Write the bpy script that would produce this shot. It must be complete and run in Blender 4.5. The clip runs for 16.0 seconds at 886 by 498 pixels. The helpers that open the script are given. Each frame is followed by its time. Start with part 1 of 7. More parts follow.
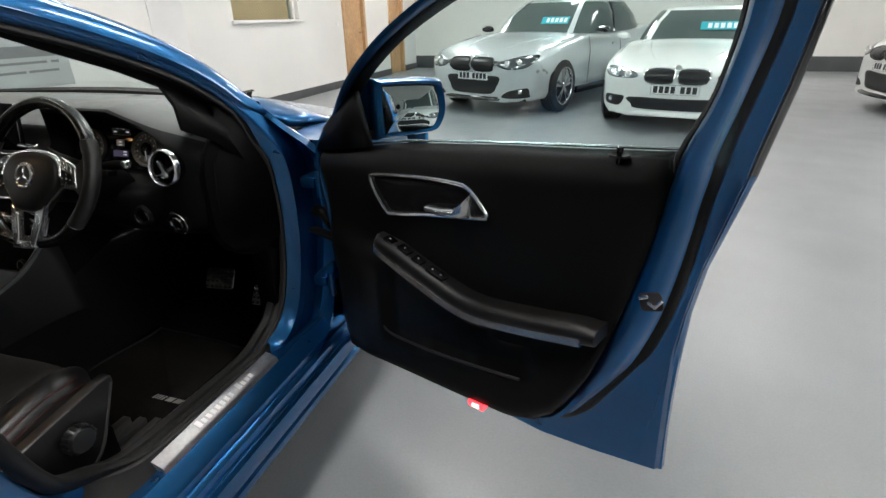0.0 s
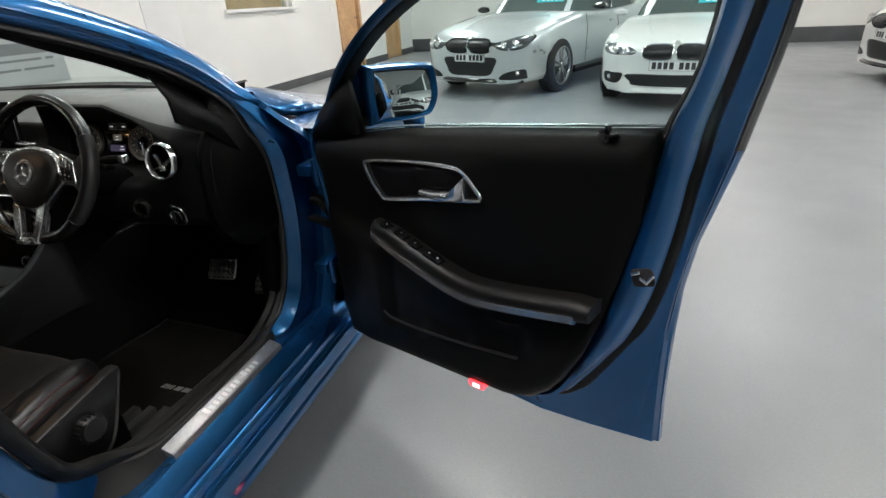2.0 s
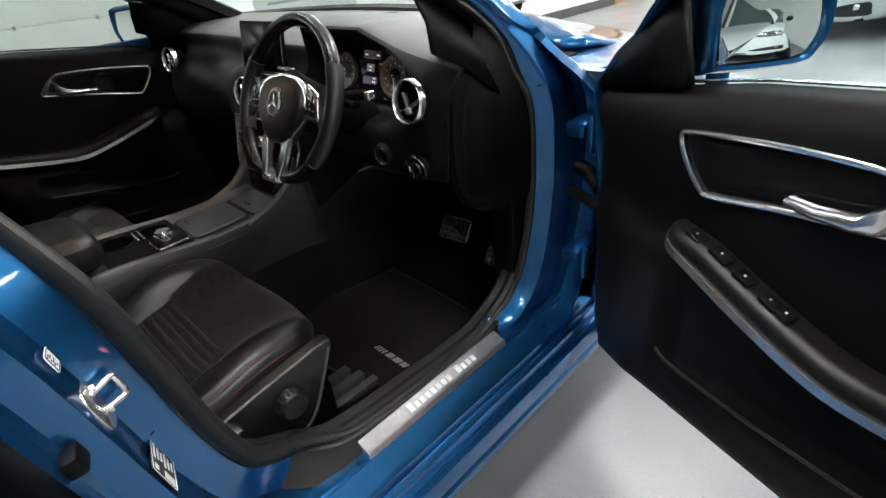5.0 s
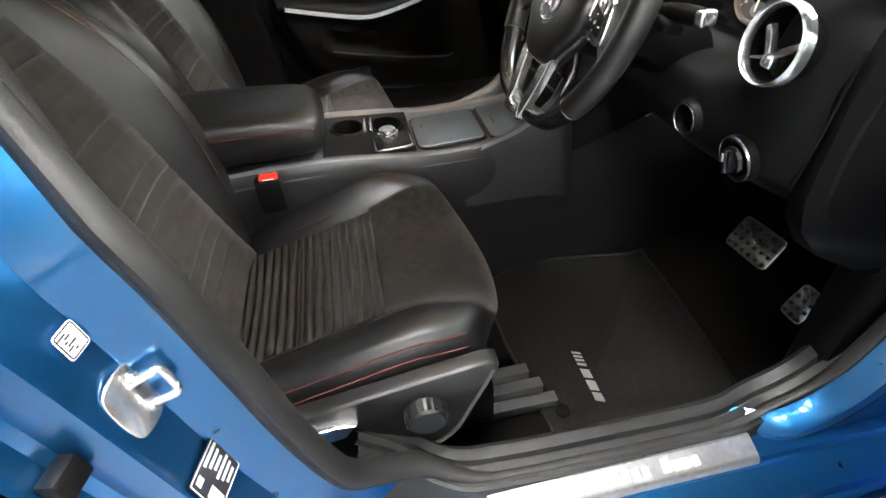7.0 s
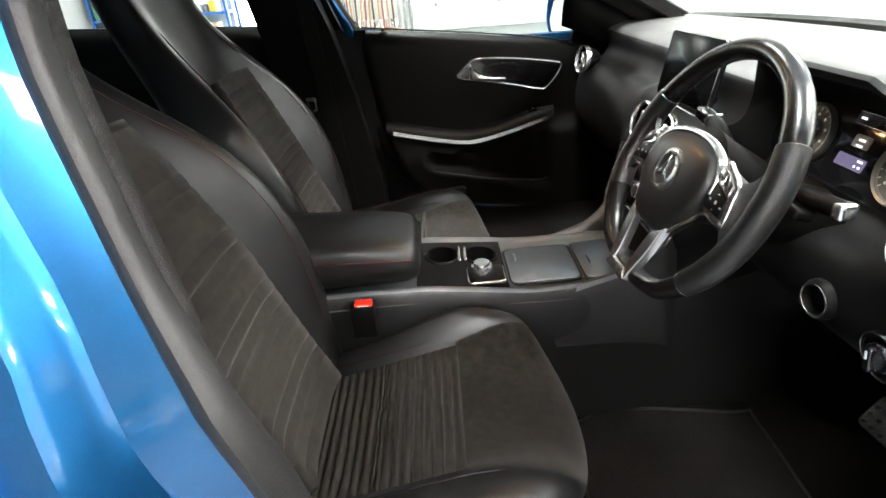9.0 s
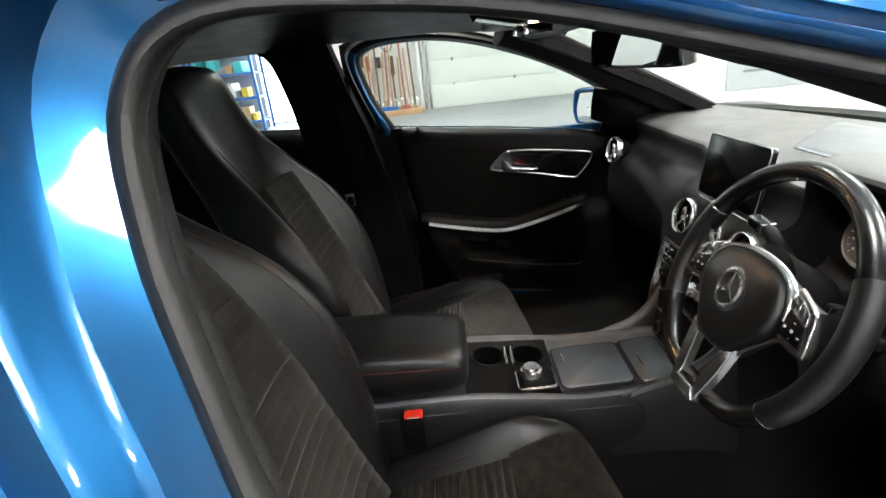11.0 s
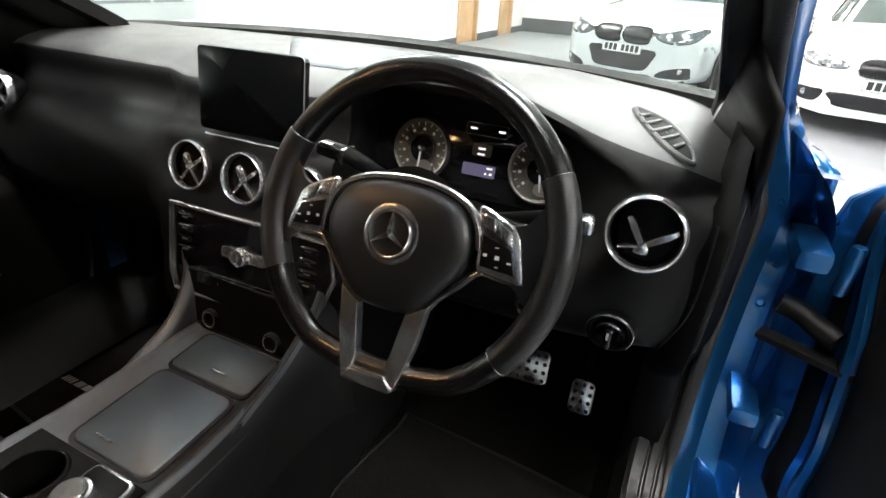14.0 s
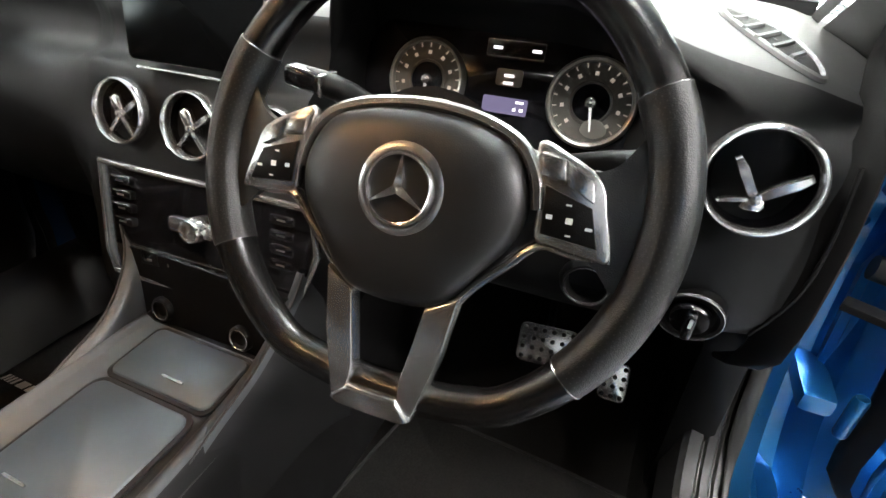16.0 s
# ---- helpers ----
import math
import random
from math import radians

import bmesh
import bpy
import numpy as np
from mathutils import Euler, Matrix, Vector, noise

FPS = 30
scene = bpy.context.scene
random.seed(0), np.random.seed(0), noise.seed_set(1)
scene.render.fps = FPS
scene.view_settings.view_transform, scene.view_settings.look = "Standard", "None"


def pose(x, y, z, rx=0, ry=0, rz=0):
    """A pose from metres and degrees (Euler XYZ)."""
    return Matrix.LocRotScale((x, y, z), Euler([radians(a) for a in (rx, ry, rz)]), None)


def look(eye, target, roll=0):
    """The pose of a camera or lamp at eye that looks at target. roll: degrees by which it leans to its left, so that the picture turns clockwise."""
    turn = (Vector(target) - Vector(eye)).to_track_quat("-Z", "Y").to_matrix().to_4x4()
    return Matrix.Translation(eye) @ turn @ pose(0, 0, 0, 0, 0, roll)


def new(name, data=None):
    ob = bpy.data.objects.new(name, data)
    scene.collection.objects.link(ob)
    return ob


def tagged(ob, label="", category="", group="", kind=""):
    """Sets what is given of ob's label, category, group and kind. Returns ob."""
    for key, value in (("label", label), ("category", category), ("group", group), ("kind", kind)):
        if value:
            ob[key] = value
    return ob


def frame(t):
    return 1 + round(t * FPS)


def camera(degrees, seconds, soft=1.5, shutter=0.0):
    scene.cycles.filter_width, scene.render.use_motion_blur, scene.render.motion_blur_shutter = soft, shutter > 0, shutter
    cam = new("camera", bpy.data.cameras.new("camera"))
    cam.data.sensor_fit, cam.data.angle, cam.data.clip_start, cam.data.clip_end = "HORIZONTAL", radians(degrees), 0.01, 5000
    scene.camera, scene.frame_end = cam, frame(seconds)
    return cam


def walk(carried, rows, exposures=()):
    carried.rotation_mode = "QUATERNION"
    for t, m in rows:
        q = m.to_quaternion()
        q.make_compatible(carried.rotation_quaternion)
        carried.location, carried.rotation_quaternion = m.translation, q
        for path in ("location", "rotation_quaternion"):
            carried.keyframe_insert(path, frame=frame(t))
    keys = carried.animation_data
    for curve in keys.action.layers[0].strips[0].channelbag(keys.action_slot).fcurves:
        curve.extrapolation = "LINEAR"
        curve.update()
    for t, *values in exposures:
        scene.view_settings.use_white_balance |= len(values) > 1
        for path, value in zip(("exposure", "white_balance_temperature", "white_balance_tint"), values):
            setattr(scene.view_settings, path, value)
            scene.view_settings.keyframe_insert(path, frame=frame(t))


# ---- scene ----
cam = camera(82.1, 16.0)
PATH = [
    (0, (1.675, -1.807, 1.293), (1.102, -0.08, 0.462), -1.2),
    (0.5, (1.689, -1.813, 1.289), (1.109, -0.102, 0.431), -2.1),
    (1, (1.696, -1.816, 1.289), (1.113, -0.119, 0.405), -2.9),
    (1.5, (1.697, -1.817, 1.293), (1.115, -0.121, 0.406), -3.2),
    (2, (1.695, -1.816, 1.295), (1.116, -0.118, 0.412), -3.2),
    (2.5, (1.688, -1.813, 1.296), (1.115, -0.117, 0.405), -3.3),
    (3, (1.677, -1.811, 1.295), (1.102, -0.114, 0.406), -2.7),
    (3.5, (1.622, -1.817, 1.298), (1.047, -0.1, 0.449), -1.5),
    (4, (1.561, -1.782, 1.292), (0.894, -0.117, 0.407), -1.5),
    (4.5, (1.503, -1.636, 1.267), (0.476, -0.213, 0.309), -5.1),
    (4.7, (1.472, -1.588, 1.249), (0.329, -0.271, 0.269), -5.8),
    (6.8, (1.141, -1.323, 1.19), (-0.358, -0.956, -0.082), -3.5),
    (7, (1.119, -1.302, 1.168), (-0.41, -1.075, -0.102), -4.6),
    (7.5, (1.076, -1.296, 1.158), (-0.432, -1.213, -0.154), -5.3),
    (8, (1.056, -1.3, 1.188), (-0.532, -1.23, -0.027), -4.8),
    (8.5, (1.055, -1.304, 1.215), (-0.631, -1.301, 0.139), -5.2),
    (9, (1.054, -1.324, 1.239), (-0.703, -1.34, 0.283), -4.4),
    (9.2, (1.055, -1.338, 1.249), (-0.714, -1.363, 0.316), -4.0),
    (11.3, (0.996, -1.389, 1.324), (-0.887, -1.419, 0.651), -6.5),
    (11.5, (0.967, -1.412, 1.312), (-0.899, -1.278, 0.604), -6.1),
    (12, (0.88, -1.422, 1.296), (-0.916, -0.927, 0.568), -5.0),
    (12.5, (0.744, -1.388, 1.249), (-0.885, -0.521, 0.478), -3.1),
    (13, (0.674, -1.412, 1.215), (-0.67, -0.18, 0.392), -0.4),
    (13.5, (0.644, -1.419, 1.204), (-0.324, 0.067, 0.281), 0.7),
    (14, (0.619, -1.418, 1.215), (-0.1, 0.187, 0.263), 3.2),
    (14.5, (0.597, -1.433, 1.208), (-0.05, 0.206, 0.261), 4.0),
    (15, (0.592, -1.387, 1.186), (-0.061, 0.227, 0.203), 3.2),
    (15.5, (0.598, -1.31, 1.167), (-0.144, 0.237, 0.139), 0.6),
    (16, (0.521, -1.287, 1.123), (-0.115, 0.283, 0.059), 2.6),
]
EXPOSURE = [(0, -0.45), (3.6, -0.45), (4.6, -0.05), (6.8, 1.82), (9.2, 1.78), (11.3, 1.08), (11.8, 1.18), (12.5, 1.14), (13.0, 1.12), (14.0, 1.05), (14.6, 1.0), (15.5, 1.38), (16.0, 1.95)]
walk(cam, [(t, look(eye, target, roll)) for t, eye, target, roll in PATH], EXPOSURE)

# ---- light ----
world = bpy.data.worlds.new("world")
scene.world = world
world.use_nodes = True
world.node_tree.nodes["Background"].inputs[0].default_value = (0.75, 0.82, 0.9, 1)
world.node_tree.nodes["Background"].inputs[1].default_value = 0.05


# ---- materials ----
def material(name, color, rough=0.5, metal=0.0, coat=0.0, grain=0.0, grain_size=200.0, bump=0.0, bump_size=400.0,
             stain=0.0, stain_size=3.0, sheen=0.0, spec=0.5, emit=None, power=0.0, cells=False, per_object=0.0):
    m = bpy.data.materials.new(name)
    m.use_nodes = True
    nodes, links = m.node_tree.nodes, m.node_tree.links
    b = nodes["Principled BSDF"]
    b.inputs["Base Color"].default_value = (*color, 1)
    b.inputs["Roughness"].default_value = rough
    b.inputs["Metallic"].default_value = metal
    b.inputs["Coat Weight"].default_value = coat
    b.inputs["Coat Roughness"].default_value = 0.05
    b.inputs["Sheen Weight"].default_value = sheen
    b.inputs["Specular IOR Level"].default_value = spec
    if emit:
        b.inputs["Emission Color"].default_value = (*emit, 1)
        b.inputs["Emission Strength"].default_value = power
    place = nodes.new("ShaderNodeTexCoord")
    last = None

    def noisy(size, detail):
        n = nodes.new("ShaderNodeTexNoise")
        n.inputs["Scale"].default_value = size
        n.inputs["Detail"].default_value = detail
        links.new(place.outputs["Object"], n.inputs["Vector"])
        return n.outputs["Fac"]

    for amount, size in ((grain, grain_size), (stain, stain_size)):
        if amount:
            ramp = nodes.new("ShaderNodeMapRange")
            ramp.inputs["To Min"].default_value = 1 - amount
            ramp.inputs["To Max"].default_value = 1 + amount
            ramp.inputs["From Min"].default_value = 0.3
            ramp.inputs["From Max"].default_value = 0.7
            links.new(noisy(size, 6), ramp.inputs["Value"])
            mix = nodes.new("ShaderNodeVectorMath")
            mix.operation = "SCALE"
            if last is None:
                mix.inputs[0].default_value = color
            else:
                links.new(last, mix.inputs[0])
            links.new(ramp.outputs["Result"], mix.inputs["Scale"])
            last = mix.outputs[0]
    if per_object:
        info = nodes.new("ShaderNodeObjectInfo")
        ramp = nodes.new("ShaderNodeMapRange")
        ramp.inputs["To Min"].default_value = 1 - per_object
        ramp.inputs["To Max"].default_value = 1 + per_object
        links.new(info.outputs["Random"], ramp.inputs["Value"])
        mix = nodes.new("ShaderNodeVectorMath")
        mix.operation = "SCALE"
        if last is None:
            mix.inputs[0].default_value = color
        else:
            links.new(last, mix.inputs[0])
        links.new(ramp.outputs["Result"], mix.inputs["Scale"])
        last = mix.outputs[0]
    if last is not None:
        links.new(last, b.inputs["Base Color"])
    if stain:
        ramp = nodes.new("ShaderNodeMapRange")
        ramp.inputs["To Min"].default_value = rough * 0.75
        ramp.inputs["To Max"].default_value = min(1.0, rough * 1.3)
        links.new(noisy(stain_size * 2.3, 5), ramp.inputs["Value"])
        links.new(ramp.outputs["Result"], b.inputs["Roughness"])
    if bump:
        node = nodes.new("ShaderNodeBump")
        node.inputs["Strength"].default_value = bump
        node.inputs["Distance"].default_value = 0.002
        if cells:
            v = nodes.new("ShaderNodeTexVoronoi")
            v.inputs["Scale"].default_value = bump_size
            links.new(place.outputs["Object"], v.inputs["Vector"])
            links.new(v.outputs["Distance"], node.inputs["Height"])
        else:
            links.new(noisy(bump_size, 3), node.inputs["Height"])
        links.new(node.outputs["Normal"], b.inputs["Normal"])
    return m


def glass_material(name, tint, gloss=0.08):
    m = bpy.data.materials.new(name)
    m.use_nodes = True
    nodes, links = m.node_tree.nodes, m.node_tree.links
    nodes.remove(nodes["Principled BSDF"])
    clear, shine, mix = nodes.new("ShaderNodeBsdfTransparent"), nodes.new("ShaderNodeBsdfGlossy"), nodes.new("ShaderNodeMixShader")
    clear.inputs[0].default_value = (*tint, 1)
    shine.inputs["Roughness"].default_value = 0.02
    edge = nodes.new("ShaderNodeLayerWeight")
    edge.inputs["Blend"].default_value = 0.5
    power = nodes.new("ShaderNodeMath")
    power.operation = "POWER"
    power.inputs[1].default_value = 4.0
    ramp = nodes.new("ShaderNodeMapRange")
    ramp.inputs["To Min"].default_value = gloss * 0.5
    ramp.inputs["To Max"].default_value = 0.7
    links.new(edge.outputs["Facing"], power.inputs[0])
    links.new(power.outputs[0], ramp.inputs["Value"])
    links.new(ramp.outputs["Result"], mix.inputs[0])
    links.new(clear.outputs[0], mix.inputs[1])
    links.new(shine.outputs[0], mix.inputs[2])
    links.new(mix.outputs[0], nodes["Material Output"].inputs[0])
    return m


BLUE = material("blue_metallic_paint", (0.0110, 0.118, 0.310), 0.30, 0.88, 1.0, grain=0.12, grain_size=1400, stain=0.05, stain_size=6)
PLASTIC = material("black_plastic", (0.0042, 0.004, 0.004), 0.42, spec=0.15, bump=0.12, bump_size=1100, cells=True, stain=0.2, stain_size=9)
# satin black whose windscreen sheen is put into a bluish grey base
CONSOLE = material("satin_black_with_sheen", (0.130, 0.140, 0.151), 0.40, 0.65, spec=0.6, bump=0.06, bump_size=1200, cells=True, stain=0.15, stain_size=9)
GREYTRIM = material("grey_trim_line", (0.06, 0.06, 0.06), 0.4)
SOFT = material("soft_black_trim", (0.0042, 0.0040, 0.0039), 0.46, spec=0.12, bump=0.15, bump_size=1200, cells=True, stain=0.15, stain_size=7)
# black dash plastic, with the windscreen's light put into a paler grey
LITDASH = material("dash_pad_lit", (0.086, 0.087, 0.086), 0.42, bump=0.14, bump_size=1200, cells=True, stain=0.12, stain_size=8)
LID = material("tray_lid_grey", (0.205, 0.24, 0.275), 0.47, 0.85, bump=0.05, bump_size=900, cells=True, stain=0.12, stain_size=9)
LEATHER = material("black_leather", (0.0085, 0.0085, 0.0088), 0.34, spec=0.52, bump=0.10, bump_size=700, cells=True, stain=0.2, stain_size=12)
SUEDE = material("dark_suede", (0.0215, 0.0193, 0.0165), 0.95, grain=0.35, grain_size=60, stain=0.3, stain_size=11, sheen=0.12, bump=0.25, bump_size=800, spec=0.15)
CARPET = material("black_carpet", (0.0068, 0.0062, 0.0058), 1.0, grain=0.4, grain_size=500, bump=0.6, bump_size=900, spec=0.06)
CHROME = material("chrome", (0.85, 0.85, 0.85), 0.20, 0.95)
SATIN = material("satin_silver", (0.58, 0.58, 0.58), 0.27, 0.96, grain=0.08, grain_size=300)
STEEL = material("brushed_steel", (0.86, 0.855, 0.84), 0.24, 0.94, grain=0.08, grain_size=80)
RUBBER = material("rubber_seal", (0.0105, 0.0103, 0.010), 0.5, bump=0.2, bump_size=300)
GLOSS = material("gloss_black", (0.006, 0.006, 0.007), 0.12, coat=0.5, stain=0.05)
RED = material("red_plastic", (0.7, 0.03, 0.015), 0.35)
STITCH = material("red_stitching", (0.075, 0.008, 0.006), 0.7)
SILLTRIM = material("black_sill_cover", (0.016, 0.0158, 0.0155), 0.42, spec=0.5, bump=0.12, bump_size=900, cells=True, stain=0.2, stain_size=8)
VALANCE = material("seat_side_plastic", (0.0075, 0.0075, 0.0077), 0.36, spec=0.5, bump=0.1, bump_size=1100, cells=True, stain=0.15, stain_size=9)
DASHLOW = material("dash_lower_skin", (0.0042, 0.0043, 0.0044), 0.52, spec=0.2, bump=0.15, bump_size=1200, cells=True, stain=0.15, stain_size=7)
MATPILE = material("floor_mat_pile", (0.0150, 0.0142, 0.0135), 1.0, grain=0.45, grain_size=420, bump=0.6, bump_size=900, spec=0.1, stain=0.25, stain_size=6)
DARKSTITCH = material("dark_red_stitching", (0.03, 0.006, 0.006), 0.7)
REDLAMP = material("red_door_lamp", (0.8, 0.02, 0.02), 0.3, emit=(1, 0.03, 0.04), power=6.0)
GLASS = glass_material("clear_glass", (0.86, 0.95, 0.93))
DOORGLASS = glass_material("door_window_glass", (0.79, 0.92, 0.92))
TINTED = glass_material("dark_glass", (0.10, 0.13, 0.14))
MIRROR = material("mirror_glass", (0.85, 0.88, 0.9), 0.01, 1.0)
WALLPAINT = material("white_wall_paint", (0.74, 0.74, 0.72), 0.6, stain=0.04, stain_size=0.8, bump=0.1, bump_size=150)
BLOCKPAINT = material("white_painted_block", (0.72, 0.72, 0.69), 0.65, stain=0.05, stain_size=1.3, bump=0.4, bump_size=60)
SKIRT = material("dark_grey_skirting", (0.07, 0.075, 0.08), 0.5, stain=0.2, stain_size=2)
TAN = material("oak_veneer", (0.50, 0.31, 0.16), 0.45, grain=0.15, grain_size=18, stain=0.1, stain_size=2)
EPOXY = material("grey_epoxy_floor", (0.235, 0.25, 0.262), 0.36, grain=0.05, grain_size=120, stain=0.10, stain_size=1.2, bump=0.10, bump_size=90)
CEILING = material("white_ceiling", (0.7, 0.7, 0.7), 0.8, stain=0.05, stain_size=1)
LAMP = material("lamp_panel", (0.9, 0.9, 0.9), 0.4, emit=(1.0, 0.97, 0.93), power=38.0)
SILVER = material("silver_car_paint", (0.60, 0.64, 0.65), 0.3, 0.45, 1.0, grain=0.06, grain_size=900, stain=0.04)
WHITE = material("white_car_paint", (0.78, 0.80, 0.78), 0.3, 0.0, 1.0, stain=0.03)
BLACKGRILLE = material("black_grille", (0.008, 0.008, 0.009), 0.3)
TYRE = material("tyre_rubber", (0.018, 0.018, 0.019), 0.75, stain=0.3, stain_size=8)
PLATE = material("white_plate", (0.78, 0.79, 0.78), 0.4)
INK = material("black_ink", (0.02, 0.02, 0.025), 0.6)
CYANCARD = material("cyan_price_card", (0.03, 0.42, 0.5), 0.6)
WHITEPRINT = material("white_print", (0.85, 0.85, 0.84), 0.5)
PALE = material("pale_print", (0.75, 0.78, 0.78), 0.6)
SIGNGREY = material("grey_sign_board", (0.42, 0.44, 0.44), 0.35, stain=0.04)
SIGNTEXT = material("dark_grey_lettering", (0.17, 0.18, 0.185), 0.5)
SHUTTER = material("white_steel_door", (0.70, 0.74, 0.70), 0.5, stain=0.05, stain_size=2)


# ---- building helpers ----
WHERE = {}


def mesh_object(name, verts, faces, mats, parent=None, label="", smooth=True, index=None, sharp=40):
    """One mesh with its origin at its middle, under a parent if there is one."""
    v = np.array(verts, float)
    mid = (v.min(0) + v.max(0)) / 2
    data = bpy.data.meshes.new(name)
    data.from_pydata((v - mid).tolist(), [], [tuple(int(i) for i in f) for f in faces])
    for m in (mats if isinstance(mats, (list, tuple)) else [mats]):
        data.materials.append(m)
    if index is not None:
        data.polygons.foreach_set("material_index", index)
    bm = bmesh.new()
    bm.from_mesh(data)
    bmesh.ops.recalc_face_normals(bm, faces=bm.faces)
    if smooth:
        for f in bm.faces:
            f.smooth = True
        for e in bm.edges:
            if len(e.link_faces) == 2 and e.calc_face_angle(0) > radians(sharp):
                e.smooth = False
    bm.to_mesh(data)
    bm.free()
    ob = new(name, data)
    base = Vector((0, 0, 0))
    if parent is not None:
        ob.parent = parent
        base = WHERE.get(parent.name, Vector((0, 0, 0)))
    ob.location = Vector(mid) - base
    WHERE[ob.name] = Vector(mid)
    if label:
        tagged(ob, label)
    return ob


def part(name, bm, mat, parent, label="", smooth=True, sharp=40):
    verts = [tuple(v.co) for v in bm.verts]
    bm.verts.index_update()
    faces = [[v.index for v in f.verts] for f in bm.faces]
    bm.free()
    return mesh_object(name, verts, faces, mat, parent, label, smooth, sharp=sharp)


def thing(name, label, category, at=(0, 0, 0), group="", kind=""):
    ob = new(name)
    ob.empty_display_size = 0.1
    ob.location = at
    WHERE[ob.name] = Vector(at)
    return tagged(ob, label, category, group, kind)


def curve(points, n=8, closed=False):
    """Points on a smooth curve through the given ones."""
    p = np.array(points, float)
    k = len(p)
    out = []
    for i in range(k if closed else k - 1):
        a, b, c, d = (p[(i + j) % k] if closed else p[min(max(i + j, 0), k - 1)] for j in (-1, 0, 1, 2))
        for t in np.arange(n) / n:
            out.append(0.5 * (2 * b + (c - a) * t + (2 * a - 5 * b + 4 * c - d) * t * t + (3 * b - a - 3 * c + d) * t ** 3))
    if not closed:
        out.append(p[-1])
    return np.array(out)


def loft(rings, close_ring=True, caps=True, close_path=False):
    """Verts and faces of a skin over rings of as many points each."""
    k, n = len(rings), len(rings[0])
    verts = [tuple(p) for r in rings for p in r]
    faces = []
    for i in range(k if close_path else k - 1):
        j = (i + 1) % k
        for a in range(n if close_ring else n - 1):
            b = (a + 1) % n
            faces.append((i * n + a, i * n + b, j * n + b, j * n + a))
    if caps and close_ring and not close_path:
        faces.append(tuple(range(n))[::-1])
        faces.append(tuple((k - 1) * n + a for a in range(n)))
    return verts, faces


def lofted(name, rings, mat, parent, label="", close_ring=True, caps=True, close_path=False, subdiv=0, thick=0.0, sharp=40):
    v, f = loft(rings, close_ring, caps, close_path)
    ob = mesh_object(name, v, f, mat, parent, label, sharp=sharp)
    if thick:
        m = ob.modifiers.new("thickness", "SOLIDIFY")
        m.thickness, m.offset = thick, -1
    if subdiv:
        m = ob.modifiers.new("smooth", "SUBSURF")
        m.levels = m.render_levels = subdiv
    return ob


def sweep(points, profile, up=(0, 0, 1), closed=False):
    """Rings of a profile (across, along up) carried along a path."""
    p = np.array(points, float)
    k = len(p)
    rings = []
    for i in range(k):
        a = p[(i - 1) % k] if closed or i else p[0]
        b = p[(i + 1) % k] if closed or i < k - 1 else p[-1]
        t = b - a
        t /= np.linalg.norm(t) + 1e-12
        side = np.cross(t, up)
        if np.linalg.norm(side) < 1e-3:
            side = np.cross(t, (1, 0, 0.01))
        side /= np.linalg.norm(side)
        top = np.cross(side, t)
        rings.append([p[i] + side * u + top * v for u, v in profile])
    return rings


def circle(r, n=10, ry=None):
    ry = r if ry is None else ry
    return [(r * math.cos(2 * math.pi * i / n), ry * math.sin(2 * math.pi * i / n)) for i in range(n)]


def tube(name, points, r, mat, parent, label="", n=10, closed=False, smooth_n=0, up=(0, 0, 1), ry=None):
    pts = curve(points, smooth_n, closed) if smooth_n else points
    return lofted(name, sweep(pts, circle(r, n, ry), up, closed), mat, parent, label, close_path=closed)


def box_bm(size, bevel=0.0, seg=2, at=None):
    bm = bmesh.new()
    bmesh.ops.create_cube(bm, size=1)
    bmesh.ops.scale(bm, vec=size, verts=bm.verts)
    if bevel:
        bmesh.ops.bevel(bm, geom=list(bm.edges), offset=bevel, segments=seg, affect="EDGES", profile=0.6)
    if at is not None:
        bmesh.ops.transform(bm, matrix=at if isinstance(at, Matrix) else Matrix.Translation(at), verts=bm.verts)
    return bm


def box(name, lo, hi, mat, parent=None, label="", bevel=0.0, seg=2):
    lo, hi = Vector(lo), Vector(hi)
    return part(name, box_bm(hi - lo, bevel, seg, (lo + hi) / 2), mat, parent, label)


def block(name, at, size, mat, parent=None, label="", bevel=0.0, seg=2):
    return part(name, box_bm(size, bevel, seg, at), mat, parent, label)


def frame_at(origin, x_axis, y_axis):
    """A pose with the given origin and first two axes."""
    x = Vector(x_axis).normalized()
    z = x.cross(Vector(y_axis)).normalized()
    y = z.cross(x)
    m = Matrix((x, y, z)).transposed().to_4x4()
    m.translation = origin
    return m


def plate(name, outline, depth, mat, parent, at=Matrix(), label="", bevel=0.0, holes=()):
    """A flat piece: an outline in the xy plane of a pose, raised along its z, with a bevelled rim."""
    o = np.array(outline, float)
    n = len(o)
    mid = o.mean(0)
    rings = [(o, 0.0), (o, depth - bevel)]
    if bevel:
        rad = np.linalg.norm(o - mid, axis=1).mean()
        rings.append((mid + (o - mid) * (1 - bevel * 0.35 / rad), depth - bevel * 0.3))
        rings.append((mid + (o - mid) * (1 - bevel / rad), depth))
    verts, faces = [], []
    for pts, z in rings:
        verts += [at @ Vector((x, y, z)) for x, y in pts]
    for i in range(len(rings) - 1):
        for a in range(n):
            b = (a + 1) % n
            faces.append((i * n + a, i * n + b, (i + 1) * n + b, (i + 1) * n + a))
    faces.append(tuple(range(n))[::-1])
    faces.append(tuple((len(rings) - 1) * n + a for a in range(n)))
    return mesh_object(name, verts, faces, mat, parent, label)


